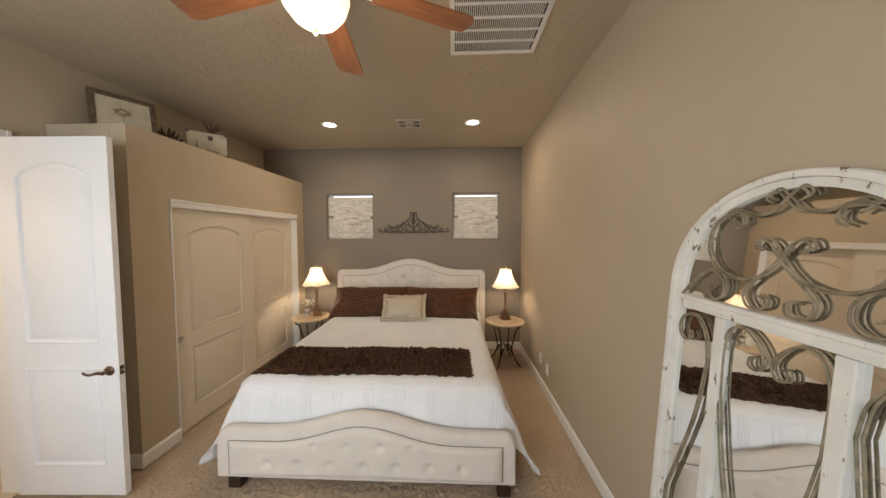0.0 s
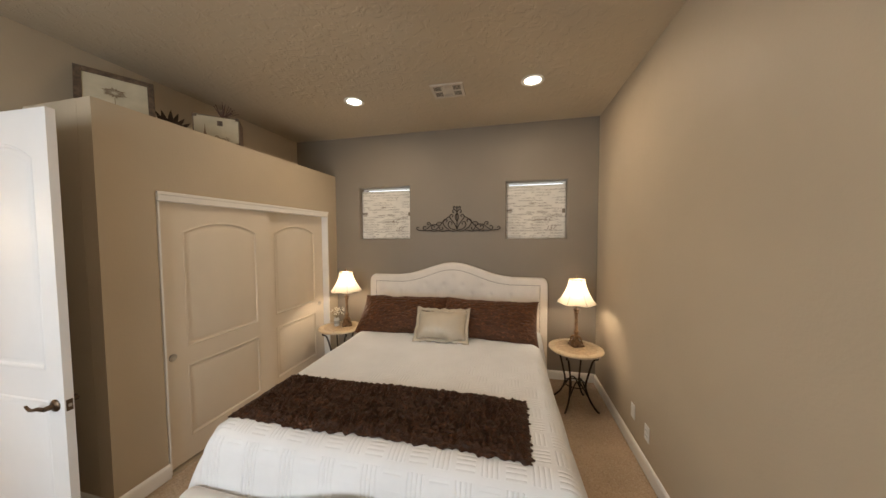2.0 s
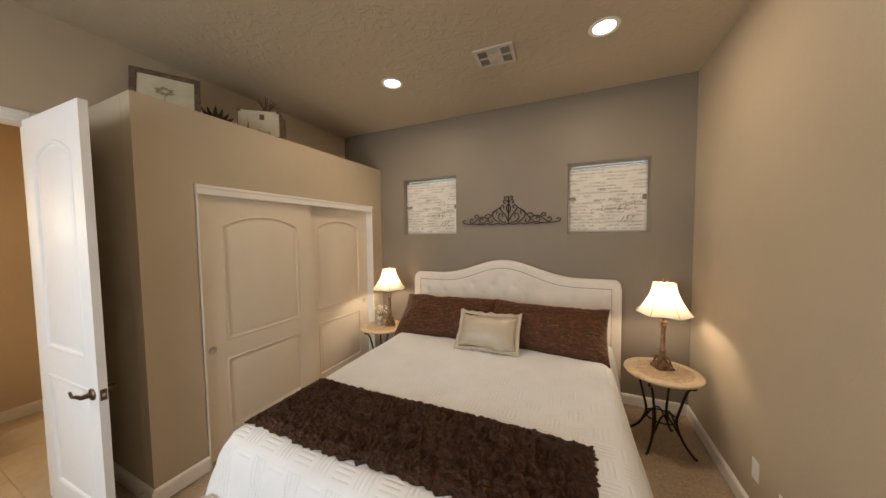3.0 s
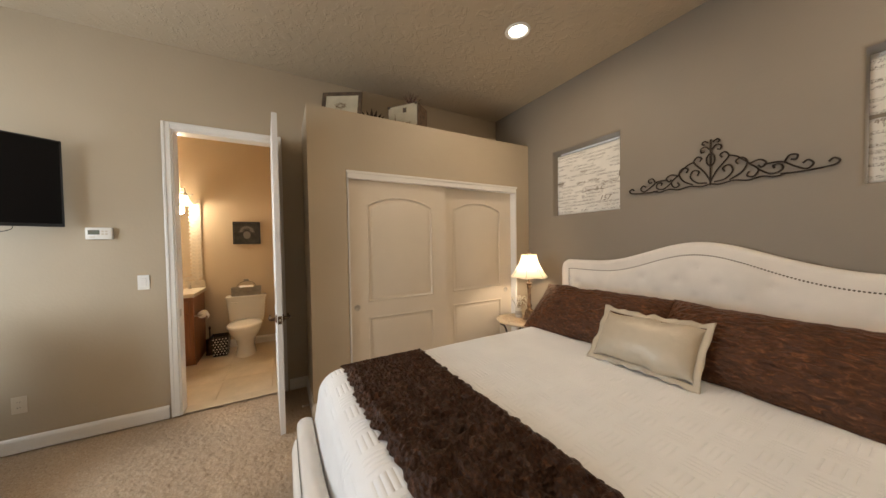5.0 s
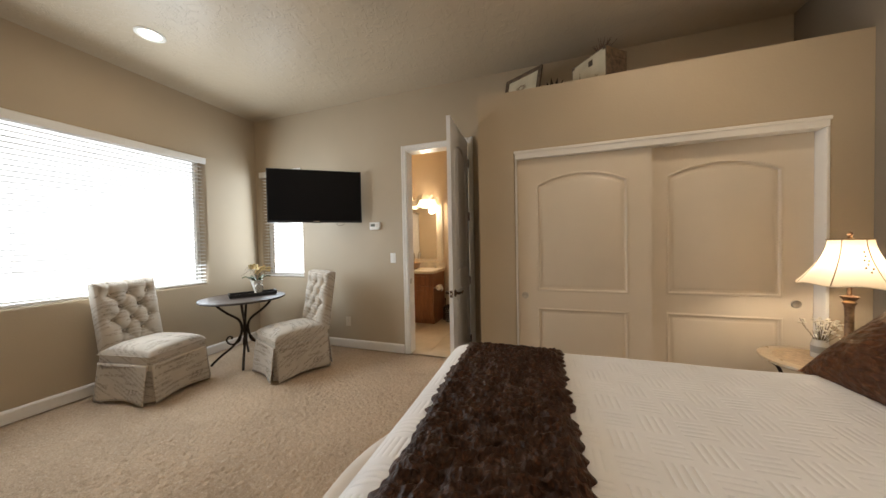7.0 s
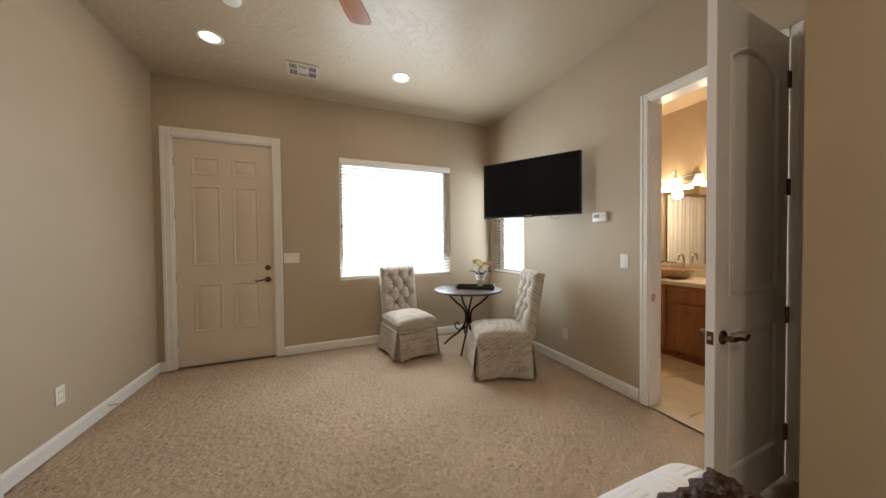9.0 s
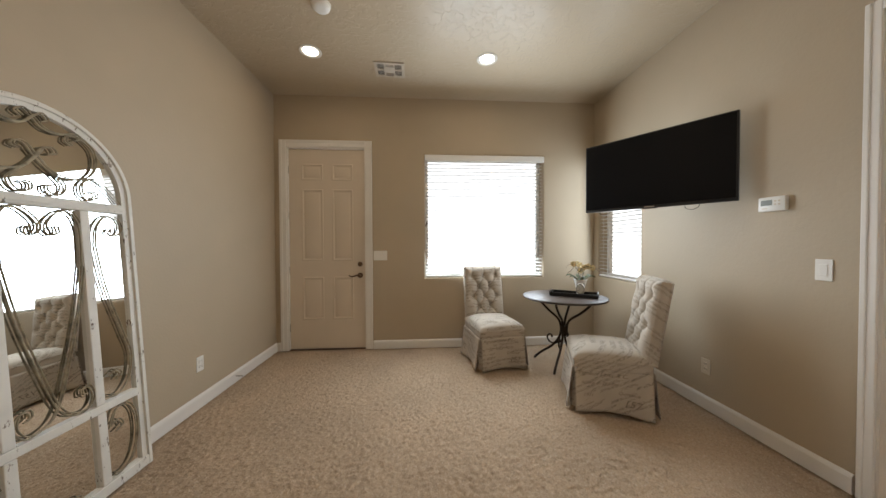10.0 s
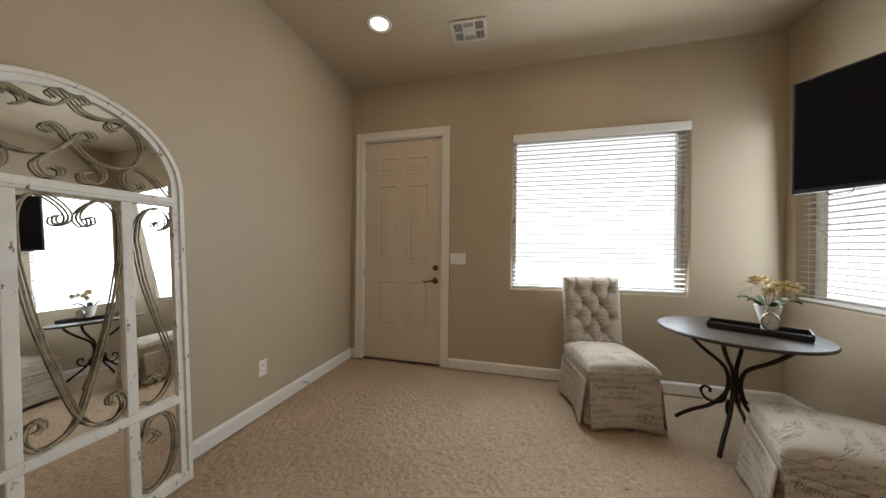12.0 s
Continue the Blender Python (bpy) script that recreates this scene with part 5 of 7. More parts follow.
def slipper_chair(place, turn, label):
    """A skirted parsons chair facing +y: boxed seat, leaning tufted back, skirt with corner pleats."""
    c = thing("slipper_chair", pose(*place, 0, 0, turn), label, "chair", "script-print chairs")
    w, d, seat = 0.50, 0.55, 0.475

    # seat cushion with a crowned top
    def top(s, t):
        a, b = 2 * s - 1, 2 * t - 1
        k = (max(0, 1 - a ** 4) * max(0, 1 - b ** 4)) ** 0.35
        x = a * (w / 2 + 0.004) * (1 - 0.01 * (1 - abs(b)))
        y = b * (d / 2 + 0.004)
        r = 0.03
        return (x, y, seat - 0.075 + 0.075 * k + 0.018 * max(0, 1 - a * a) * max(0, 1 - b * b) + 0.003 * noise.noise(Vector((x * 12, y * 12, 1))))

    bm = grid_mesh(span(0, 1, 36), span(0, 1, 36), top)
    part("seat", bm, CHAIRCLOTH, c, smooth=70)
    part("seat_box", boxm(-w / 2 + 0.004, -d / 2 + 0.004, seat - 0.20, w / 2 - 0.004, d / 2 - 0.004, seat - 0.073, bevel=0.012), CHAIRCLOTH, c, smooth=50)
    part("piping", tube([(x, y, seat - 0.074) for x, y in ((-w / 2, -d / 2), (w / 2, -d / 2), (w / 2, d / 2), (-w / 2, d / 2))], 0.005, 6, closed=True), CHAIRCLOTH, c)

    # skirt: four panels that flare a little, with kick pleats at the corners
    z1 = seat - 0.14
    corners = [(-1, -1), (1, -1), (1, 1), (-1, 1)]
    for i in range(4):
        p, q = corners[i], corners[(i + 1) % 4]
        nx, ny = (p[0] + q[0]) / 2, (p[1] + q[1]) / 2

        def f(s, t):
            x, y = (p[0] + (q[0] - p[0]) * s) * w / 2, (p[1] + (q[1] - p[1]) * s) * d / 2
            flare = 0.028 * (1 - t) + 0.012 * (1 - t) * math.cos((2 * s - 1) * math.pi * 1.0) * -1
            curl = 0.012 * (1 - t) * noise.noise(Vector((x * 7, y * 7, i)))
            lift = 0.018 * (1 - t) * math.sin(s * math.pi)
            return (x + nx * (flare + curl + 0.004), y + ny * (flare + curl + 0.004), 0.008 + lift + (z1 - 0.008) * t)

        ob = part("skirt", grid_mesh(span(0.02, 0.98, 30), span(0, 1, 14), f), CHAIRCLOTH, c, smooth=70)
        for body, size, u, v in (("Pigneux Liner & C.", 0.045, 0.06, 0.86), ("au date du 29 Juillet", 0.032, 0.10, 0.66), ("Quittance", 0.035, 0.56, 0.46), ("157", 0.075, 0.62, 0.20), ("1931", 0.036, 0.12, 0.36)):
            t_ob = text(ob, body, size, Matrix(), shear=0.3)
            length = abs((q[0] - p[0]) * w / 2) + abs((q[1] - p[1]) * d / 2)
            for vert in t_ob.data.vertices:
                at = Vector(f(u + vert.co.x / length, v + vert.co.y / z1))
                vert.co = at + Vector((nx, ny, 0)).normalized() * 0.0042
        m = ob.modifiers.new("thickness", "SOLIDIFY")
        m.thickness, m.offset = 0.006, 0

        def g(s, t):
            cx, cy = p[0] * (w / 2 - 0.012), p[1] * (d / 2 - 0.012)
            ax, ay = (q[0] - p[0]) / 2, (q[1] - p[1]) / 2
            prev = corners[i - 1]
            bx, by = (prev[0] - p[0]) / 2, (prev[1] - p[1]) / 2
            k = 0.06
            x = cx + (ax * (1 - s) + bx * s) * k
            y = cy + (ay * (1 - s) + by * s) * k
            o = 0.022 * (1 - t)
            return (x + p[0] * o, y + p[1] * o, 0.010 + (z1 - 0.01) * t)

        part("pleat", grid_mesh(span(0, 1, 6), span(0, 1, 6), g), CHAIRCLOTH, c, smooth=70)
    # back
    bw, bh, thick = 0.47, 0.63, 0.085
    tilt = Matrix.Translation((0, -d / 2 + 0.055, seat - 0.075)) @ Matrix.Rotation(radians(9), 4, "X") @ Matrix.Rotation(math.pi, 4, "Z")
    f, buttons = tufted(bw, bh, 0.045, 3, 4, 0.145, 0.115)
    bm = bmesh.new()
    grid_mesh(span(0, 1, 64), span(0, 1, 72), f, bm)
    back = part("backrest", bm, CHAIRCLOTH, c, smooth=80, at=tilt)

    def shell(s, t):
        # wraps from one front edge round the back to the other
        path = [(-bw / 2, 0), (-bw / 2 - 0.004, 0.02), (-bw / 2, thick - 0.02), (-bw / 2 + 0.02, thick), (0, thick + 0.006), (bw / 2 - 0.02, thick), (bw / 2, thick - 0.02), (bw / 2 + 0.004, 0.02), (bw / 2, 0)]
        k = s * (len(path) - 1)
        i = min(int(k), len(path) - 2)
        a, b = path[i], path[i + 1]
        x, y = a[0] + (b[0] - a[0]) * (k - i), a[1] + (b[1] - a[1]) * (k - i)
        return (x, y, bh * t)

    part("back_shell", grid_mesh(span(0, 1, 33), span(0, 1, 14), shell), CHAIRCLOTH, back, smooth=70)

    def cap(s, t):
        x = -bw / 2 + bw * s
        y = thick * t
        return (x, y, bh + 0.016 * math.sin(math.pi * t) * min(1, 12 * s, 12 * (1 - s)))

    part("top_cap", grid_mesh(span(0, 1, 24), span(0, 1, 8), cap), CHAIRCLOTH, back, smooth=70)
    dot = lathe([(0, 0.005), (0.007, 0.004), (0.010, 0.0), (0, -0.002)], 10)
    bmesh.ops.rotate(dot, verts=dot.verts, matrix=Matrix.Rotation(radians(90), 3, "X"))
    me = mesh_of("button", dot, CHAIRCLOTH, 50)
    for bx, bz in buttons:
        ob = new("button", me)
        ob.parent = back
        ob.location = (bx, -0.004, bz)
    return c


slipper_chair((-1.37, -0.91, 0), 9, "cream script-print slipper chair beside the round table")
slipper_chair((-2.115, -0.025, 0), -111, "cream script-print slipper chair below the television")

_a = Mat("espresso_tabletop", (0.045, 0.030, 0.022), 0.4, spec=0.35)
_a.vary(_a.noise(9, 5, stretch=(1, 0.2, 1)), 0.6, 1.5).rough(_a.noise(20, 4), 0.34, 0.5)
ESPRESSO = _a.m


def bistro_table():
    t = thing("round_table", pose(-2.095, -0.71, 0, 0, 0, 48), "round dark-topped table on scrolled black iron legs", "table")
    z, r = 0.745, 0.425
    part("tabletop", lathe([(0, z - 0.026), (r - 0.02, z - 0.026), (r - 0.004, z - 0.020), (r, z - 0.010), (r - 0.006, z - 0.002), (r - 0.02, z), (0, z)], 72), ESPRESSO, t, smooth=35)
    part("apron_ring", tube([(0.23 * math.cos(a), 0.23 * math.sin(a), z - 0.034) for a in span(0, 2 * math.pi, 41)[:-1]], 0.008, 6, closed=True), IRON, t, smooth=60)
    for k in range(4):
        a = k * math.pi / 2
        c, s = math.cos(a), math.sin(a)
        pts = spline([(rr * c, rr * s, zz) for rr, zz in ((0.27, z - 0.03), (0.25, 0.66), (0.165, 0.575), (0.06, 0.49), (0.03, 0.40), (0.045, 0.30), (0.12, 0.19), (0.23, 0.10), (0.298, 0.035), (0.32, 0.008))], 7)
        part("leg", tube(pts, 0.0125, 8), IRON, t, smooth=60)
        curl = spline([(rr * c, rr * s, zz) for rr, zz in ((0.035, 0.36), (0.05, 0.255), (0.095, 0.215), (0.15, 0.225), (0.175, 0.27), (0.155, 0.305), (0.125, 0.30), (0.125, 0.275))], 6)
        part("scroll", tube(curl, 0.009, 8), IRON, t, smooth=60)
    part("hub", lathe([(0, 0.34), (0.03, 0.34), (0.034, 0.36), (0.034, 0.40), (0.03, 0.42), (0, 0.42)], 16), IRON, t, smooth=40)


bistro_table()
TABLE_Z = 0.746


def tray():
    t = thing("serving_tray", pose(-2.20, -0.70, TABLE_Z, 0, 0, -32), "black wooden serving tray with cut-out handles", "tray")
    L, Wd, h, k = 0.46, 0.20, 0.045, 0.010
    part("bottom", boxm(-L / 2, -Wd / 2, 0, L / 2, Wd / 2, 0.008), BLACKPLASTIC, t)
    for sy in (-1, 1):
        part("side", boxm(-L / 2, sy * Wd / 2 - k / 2, 0.0081, L / 2, sy * Wd / 2 + k / 2, h - 0.008, bevel=0.002), BLACKPLASTIC, t)
    for sx in (-1, 1):
        bm = bmesh.new()
        x0, x1 = sx * L / 2 - k / 2, sx * L / 2 + k / 2
        for y0, y1, z0, z1 in ((-Wd / 2 + k / 2, -0.03, 0.0081, h), (0.03, Wd / 2 - k / 2, 0.0081, h), (-0.03, 0.03, 0.0081, 0.018), (-0.03, 0.03, 0.032, h)):
            box(bm, x0, y0, z0, x1, y1, z1)
        part("handle_end", bm, BLACKPLASTIC, t)
    return t


tray()


def orchid():
    v = thing("orchid_pot", Matrix.Translation((-2.31, -0.77, TABLE_Z + 0.0085)) @ Matrix.Diagonal((1.15, 1.15, 1.2, 1)), "white fluted pot of cream silk orchids on the tray", "plant")
    part("pot", lathe([(0, 0), (0.034, 0), (0.036, 0.012), (0.030, 0.024), (0.040, 0.06), (0.058, 0.125), (0.060, 0.13), (0.055, 0.13), (0.036, 0.06), (0, 0.05)], 28), Mat("white_ceramic", (0.75, 0.72, 0.66), 0.25).m, v, smooth=40)
    part("moss", lathe([(0, 0.125), (0.035, 0.122), (0.054, 0.112)], 18), Mat("dry_moss", (0.10, 0.085, 0.04), 0.95).m, v)
    leafm = Mat("orchid_leaf", (0.055, 0.07, 0.02), 0.45).m
    petalm = Mat("cream_petal", (0.75, 0.60, 0.32), 0.6)
    petalm.vary(petalm.noise(40, 3), 0.8, 1.15)
    petalm = petalm.m
    rng = random.Random(11)
    for k in range(6):
        a = k * 1.05 + 0.3
        c, s = math.cos(a), math.sin(a)

        def f(q, t):
            r = 0.02 + 0.11 * t
            wdt = 0.017 * math.sin(math.pi * min(1, 0.12 + 0.88 * t)) * (2 * q - 1)
            z = 0.12 + 0.055 * math.sin(t * 2.2) - 0.012 * abs(2 * q - 1)
            return (c * r - s * wdt, s * r + c * wdt, z)

        part("leaf", grid_mesh(span(0, 1, 5), span(0, 1, 9), f), leafm, v, smooth=70)
    stems = ([(0, 0, 0.12), (-0.02, 0.02, 0.20), (0.03, 0.03, 0.27), (0.10, 0.03, 0.27)], [(0, 0, 0.12), (0.02, 0.01, 0.19), (-0.02, 0.05, 0.25), (-0.07, 0.11, 0.24)])
    tips = []
    for pts in stems:
        sp = spline(pts, 6)
        part("stem", tube(sp, 0.002, 5), leafm, v)
        tips += sp[8:][::3]
    for i in range(7):
        a0 = rng.uniform(0, 6.28)
        part("tendril", tube(spline([(0, 0, 0.12), (0.05 * math.cos(a0), 0.05 * math.sin(a0), 0.23), (0.13 * math.cos(a0), 0.13 * math.sin(a0), rng.uniform(0.19, 0.27)), (0.17 * math.cos(a0), 0.17 * math.sin(a0), rng.uniform(0.14, 0.24))], 5), 0.0013, 4), TWIG, v)
    for p in tips:
        b = bmesh.new()
        face = Vector((rng.uniform(0.2, 1), rng.uniform(0.2, 1), rng.uniform(-0.2, 0.4))).normalized()
        rot = face.to_track_quat("Z", "Y").to_matrix()
        for k in range(5):
            a = k * 2 * math.pi / 5 + rng.uniform(-.2, .2)
            wide = 0.015 if k in (1, 4) else 0.010

            def f(q, t):
                r = 0.003 + 0.026 * t
                o = wide * math.sin(math.pi * min(1, 0.1 + 0.85 * t)) * (2 * q - 1)
                loc = Vector((math.cos(a) * r - math.sin(a) * o, math.sin(a) * r + math.cos(a) * o, 0.008 * t * t - 0.006 * abs(2 * q - 1)))
                return p + rot @ loc

            grid_mesh(span(0, 1, 4), span(0, 1, 5), f, b)
        part("flower", b, petalm, v, smooth=70)


orchid()


def clock():
    t = thing("table_clock", pose(-2.255, -0.67, TABLE_Z + 0.0085, 0, 0, -30), "small dark oval clock with a pale dial on the tray", "clock")
    bm = lathe([(0, 0.0), (0.044, 0.0), (0.050, 0.004), (0.052, 0.012), (0.048, 0.020), (0, 0.022)], 36)
    bmesh.ops.rotate(bm, verts=bm.verts, matrix=Matrix.Rotation(radians(90), 3, "X"))
    bmesh.ops.scale(bm, verts=bm.verts, vec=(0.85, 1, 1.15))
    bmesh.ops.rotate(bm, verts=bm.verts, matrix=Matrix.Rotation(math.pi, 3, "Z"))
    part("case", bm, PEWTER, t, smooth=40, at=Matrix.Translation((0, 0, 0.068)))
    bm = lathe([(0, 0.0235), (0.041, 0.0235), (0.041, 0.0215), (0, 0.0215)], 36)
    bmesh.ops.rotate(bm, verts=bm.verts, matrix=Matrix.Rotation(radians(-90), 3, "X"))
    bmesh.ops.scale(bm, verts=bm.verts, vec=(0.85, 1, 1.15))
    face = part("dial", bm, Mat("pale_dial", (0.62, 0.60, 0.54), 0.4).m, t, "pale grey clock dial", at=Matrix.Translation((0, 0, 0.068)))
    for k in range(12):
        a = k * math.pi / 6
        part("mark", boxm(-0.0012, 0.0237, 0.032, 0.0012, 0.0242, 0.039), BLACKPLASTIC, face, at=Matrix.Rotation(a, 4, "Y"))
    for a, L in ((0.6, 0.020), (2.4, 0.030)):
        part("clock_hand", boxm(-0.0012, 0.0243, 0, 0.0012, 0.0249, L), BLACKPLASTIC, face, at=Matrix.Rotation(a, 4, "Y"))
    part("foot", boxm(-0.022, -0.024, 0, 0.022, 0.0, 0.012, bevel=0.003), PEWTER, t)
    part("bail", tube([(0.018 * math.cos(a), -0.01, 0.128 + 0.018 * math.sin(a)) for a in span(0, math.pi, 12)], 0.003, 6), PEWTER, t)


clock()


def television():
    # the screen faces out of the wall, swung on its arm
    ang = math.degrees(math.atan2(0.84, -0.585))
    mid = Vector(((-2.15 - 2.735) / 2, (-0.37 + 0.455) / 2, 1.592))
    t = thing("television", Matrix.Translation(mid) @ Matrix.Rotation(radians(ang), 4, "Z"), "black flat television on a swung-out wall arm, switched off", "television")
    w, h = 1.03, 0.615
    part("body", boxm(-w / 2, -0.012, 0.0, w / 2, 0.028, h, bevel=0.006), BLACKPLASTIC, t, smooth=40)
    part("screen", boxm(-w / 2 + 0.012, -0.0145, 0.022, w / 2 - 0.012, -0.0125, h - 0.012), BLACKGLOSS, t, "dark glossy switched-off screen")
    part("badge", boxm(-0.035, -0.0145, 0.006, 0.035, -0.0125, 0.015), NICKEL, t)
    part("rear_bulge", boxm(-0.36, 0.0285, 0.06, 0.36, 0.060, 0.44, bevel=0.012), BLACKPLASTIC, t, smooth=40)
    part("sensor", boxm(-0.05, -0.010, -0.006, 0.05, 0.004, 0.0, bevel=0.002), BLACKPLASTIC, t)
    for x, drop in ((0.22, 0.035), (-0.40, 0.028)):
        part("cable", tube(spline([(x, 0.02, 0.004), (x + 0.01, 0.02, -drop * 0.7), (x + 0.045, 0.025, -drop), (x + 0.08, 0.03, -drop * 0.5), (x + 0.085, 0.03, 0.004)], 5), 0.0022, 5), BLACKPLASTIC, t)
    m = thing("tv_wall_arm", (W + 0.001, 0.10, 1.88), "black steel folding wall arm behind the television", "wall mount")
    part("plate", boxm(0, -0.11, -0.12, 0.012, 0.11, 0.12), BLACKPLASTIC, m)
    part("arm", boxm(0.012, -0.02, -0.03, 0.26, 0.02, 0.03, bevel=0.004), BLACKPLASTIC, m)


television()

# ---------------------------------------------------------------- ceiling things
_a = Mat("cherry_fan_blade", (0.30, 0.115, 0.045), 0.35)
_a.vary(_a.noise(14, 5, 0.6, stretch=(0.25, 2, 2)), 0.65, 1.3).bump(_a.noise(40, 3, stretch=(0.2, 2, 2)), 0.06, 0.002)
BLADE = _a.m


def ceiling_fan():
    cx, cy = -0.365, 1.15
    top = ceil_z(cy)
    f = thing("ceiling_fan", (cx, cy, top), "five-blade cherry ceiling fan with lit alabaster bowl", "ceiling fan")
    part("canopy", lathe([(0, 0), (0.07, 0), (0.072, -0.012), (0.055, -0.05), (0.02, -0.065), (0, -0.065)], 32), PEWTER, f, smooth=40)
    part("downrod", lathe([(0.0, -0.06), (0.011, -0.06), (0.011, -0.19), (0, -0.19)], 16), PEWTER, f, smooth=40)
    part("motor", lathe([(0, -0.18), (0.05, -0.185), (0.105, -0.20), (0.125, -0.235), (0.122, -0.285), (0.095, -0.315), (0.06, -0.33), (0.06, -0.36), (0, -0.36)], 40), PEWTER, f, smooth=40)
    bowl = part("bowl", lathe([(0.095, -0.36), (0.125, -0.372), (0.132, -0.395), (0.118, -0.44), (0.085, -0.482), (0.04, -0.508), (0, -0.512)], 40), BOWL, f, "lit cream alabaster glass bowl", smooth=60)
    part("finial", lathe([(0, -0.505), (0.016, -0.509), (0.018, -0.519), (0.007, -0.525), (0.009, -0.541), (0, -0.547)], 18), PEWTER, bowl, smooth=40)
    aim = radians(98)
    for k in range(5):
        a = aim + k * 2 * math.pi / 5
        z = -0.318
        bm = bmesh.new()
        pts = [(0.19, -0.048), (0.24, -0.062), (0.62, -0.078), (0.673, -0.072), (0.686, -0.055), (0.690, 0.0), (0.686, 0.055), (0.673, 0.072), (0.62, 0.078), (0.24, 0.062), (0.19, 0.048)]
        lo = [bm.verts.new((x, y, -0.004)) for x, y in pts]
        hi = [bm.verts.new((x, y, 0.004)) for x, y in pts]
        bm.faces.new(lo)
        bm.faces.new(hi)
        for i in range(len(pts)):
            j = (i + 1) % len(pts)
            bm.faces.new((lo[i], lo[j], hi[j], hi[i]))
        at = Matrix.Translation((0, 0, z)) @ Matrix.Rotation(a, 4, "Z") @ Matrix.Rotation(radians(11), 4, "X")
        blade = part("blade", bm, BLADE, f, "warm cherry wood fan blade", at=at)
        bm = bmesh.new()
        for sy in (-1, 1):
            tube(spline([(0.10, 0, 0.0), (0.14, sy * 0.02, -0.006), (0.18, sy * 0.036, -0.008), (0.225, sy * 0.028, -0.008), (0.235, 0, -0.008)], 6), 0.006, 8, bm)
        tube(spline([(0.15, 0.012, -0.006), (0.20, -0.012, -0.010), (0.25, 0.004, -0.008)], 6), 0.006, 8, bm)
        part("blade_iron", bm, PEWTER, blade, smooth=60)
    lamp("fan_bulb", "POINT", (cx, cy, top - 0.60), (cx, cy, 0), 9.5, WARM, 0.09)


ceiling_fan()


def can_light(cx, cy):
    z = ceil_z(cy)
    c = thing("recessed_light", (cx, cy, z), "lit white recessed can light in the ceiling", "ceiling light", "recessed can lights")
    part("trim_ring", lathe([(0.068, 0.002), (0.098, 0.001), (0.100, -0.004), (0.092, -0.009), (0.074, -0.006), (0.068, 0.002)], 40), WHITEPLASTIC, c, smooth=40)
    part("lens", lathe([(0, -0.004), (0.05, -0.003), (0.073, -0.001), (0.073, 0.001), (0, 0.001)], 32), BULB, c, "glowing round lamp lens", smooth=60)


for cx, cy in CANS:
    can_light(cx, cy)


_a = Mat("off_white_vent_enamel", (0.56, 0.50, 0.42), 0.45)
VENT_PAINT = _a.vary(_a.noise(12, 3), 0.92, 1.04).m


def supply_vent(cx, cy, turn):
    z = ceil_z(cy)
    v = thing("ceiling_vent", pose(cx, cy, z - 0.001, 0, 0, turn), "off-white stamped four-way ceiling supply vent", "vent", "ceiling supply vents")
    # dark sheet standing in for the shade inside the duct
    part("backing", boxm(-0.125, -0.10, -0.003, 0.125, 0.10, -0.001), Mat("duct_shadow", (0.05, 0.042, 0.034), 0.9).m, v)
    bm = bmesh.new()
    for a in ((-0.15, -0.125, -0.012, -0.122, 0.125, 0.0), (0.122, -0.125, -0.012, 0.15, 0.125, 0.0), (-0.1219, -0.125, -0.012, 0.1219, -0.098, 0.0), (-0.1219, 0.098, -0.012, 0.1219, 0.125, 0.0), (-0.055, -0.0979, -0.011, -0.040, 0.0979, -0.0031), (0.040, -0.0979, -0.011, 0.055, 0.0979, -0.0031), (-0.0399, -0.05, -0.0105, 0.0399, 0.05, -0.0032), (-0.1219, -0.008, -0.0108, -0.0551, 0.008, -0.0033), (0.0551, -0.008, -0.0108, 0.1219, 0.008, -0.0033)):
        box(bm, *a)
    part("frame", bm, VENT_PAINT, v)
    for sx in (-1, 1):
        for k in range(5):
            x = sx * (0.064 + 0.012 * k)
            part("slat", boxm(x - 0.0017, -0.097, -0.010, x + 0.0017, 0.097, -0.0034), VENT_PAINT, v)
    for sy in (-1, 1):
        for k in range(3):
            y = sy * (0.060 + 0.013 * k)
            part("slat", boxm(-0.0395, y - 0.0017, -0.010, 0.0395, y + 0.0017, -0.0035), VENT_PAINT, v)


supply_vent(-0.36, 3.515, 2)
supply_vent(-0.255, -0.755, 2)


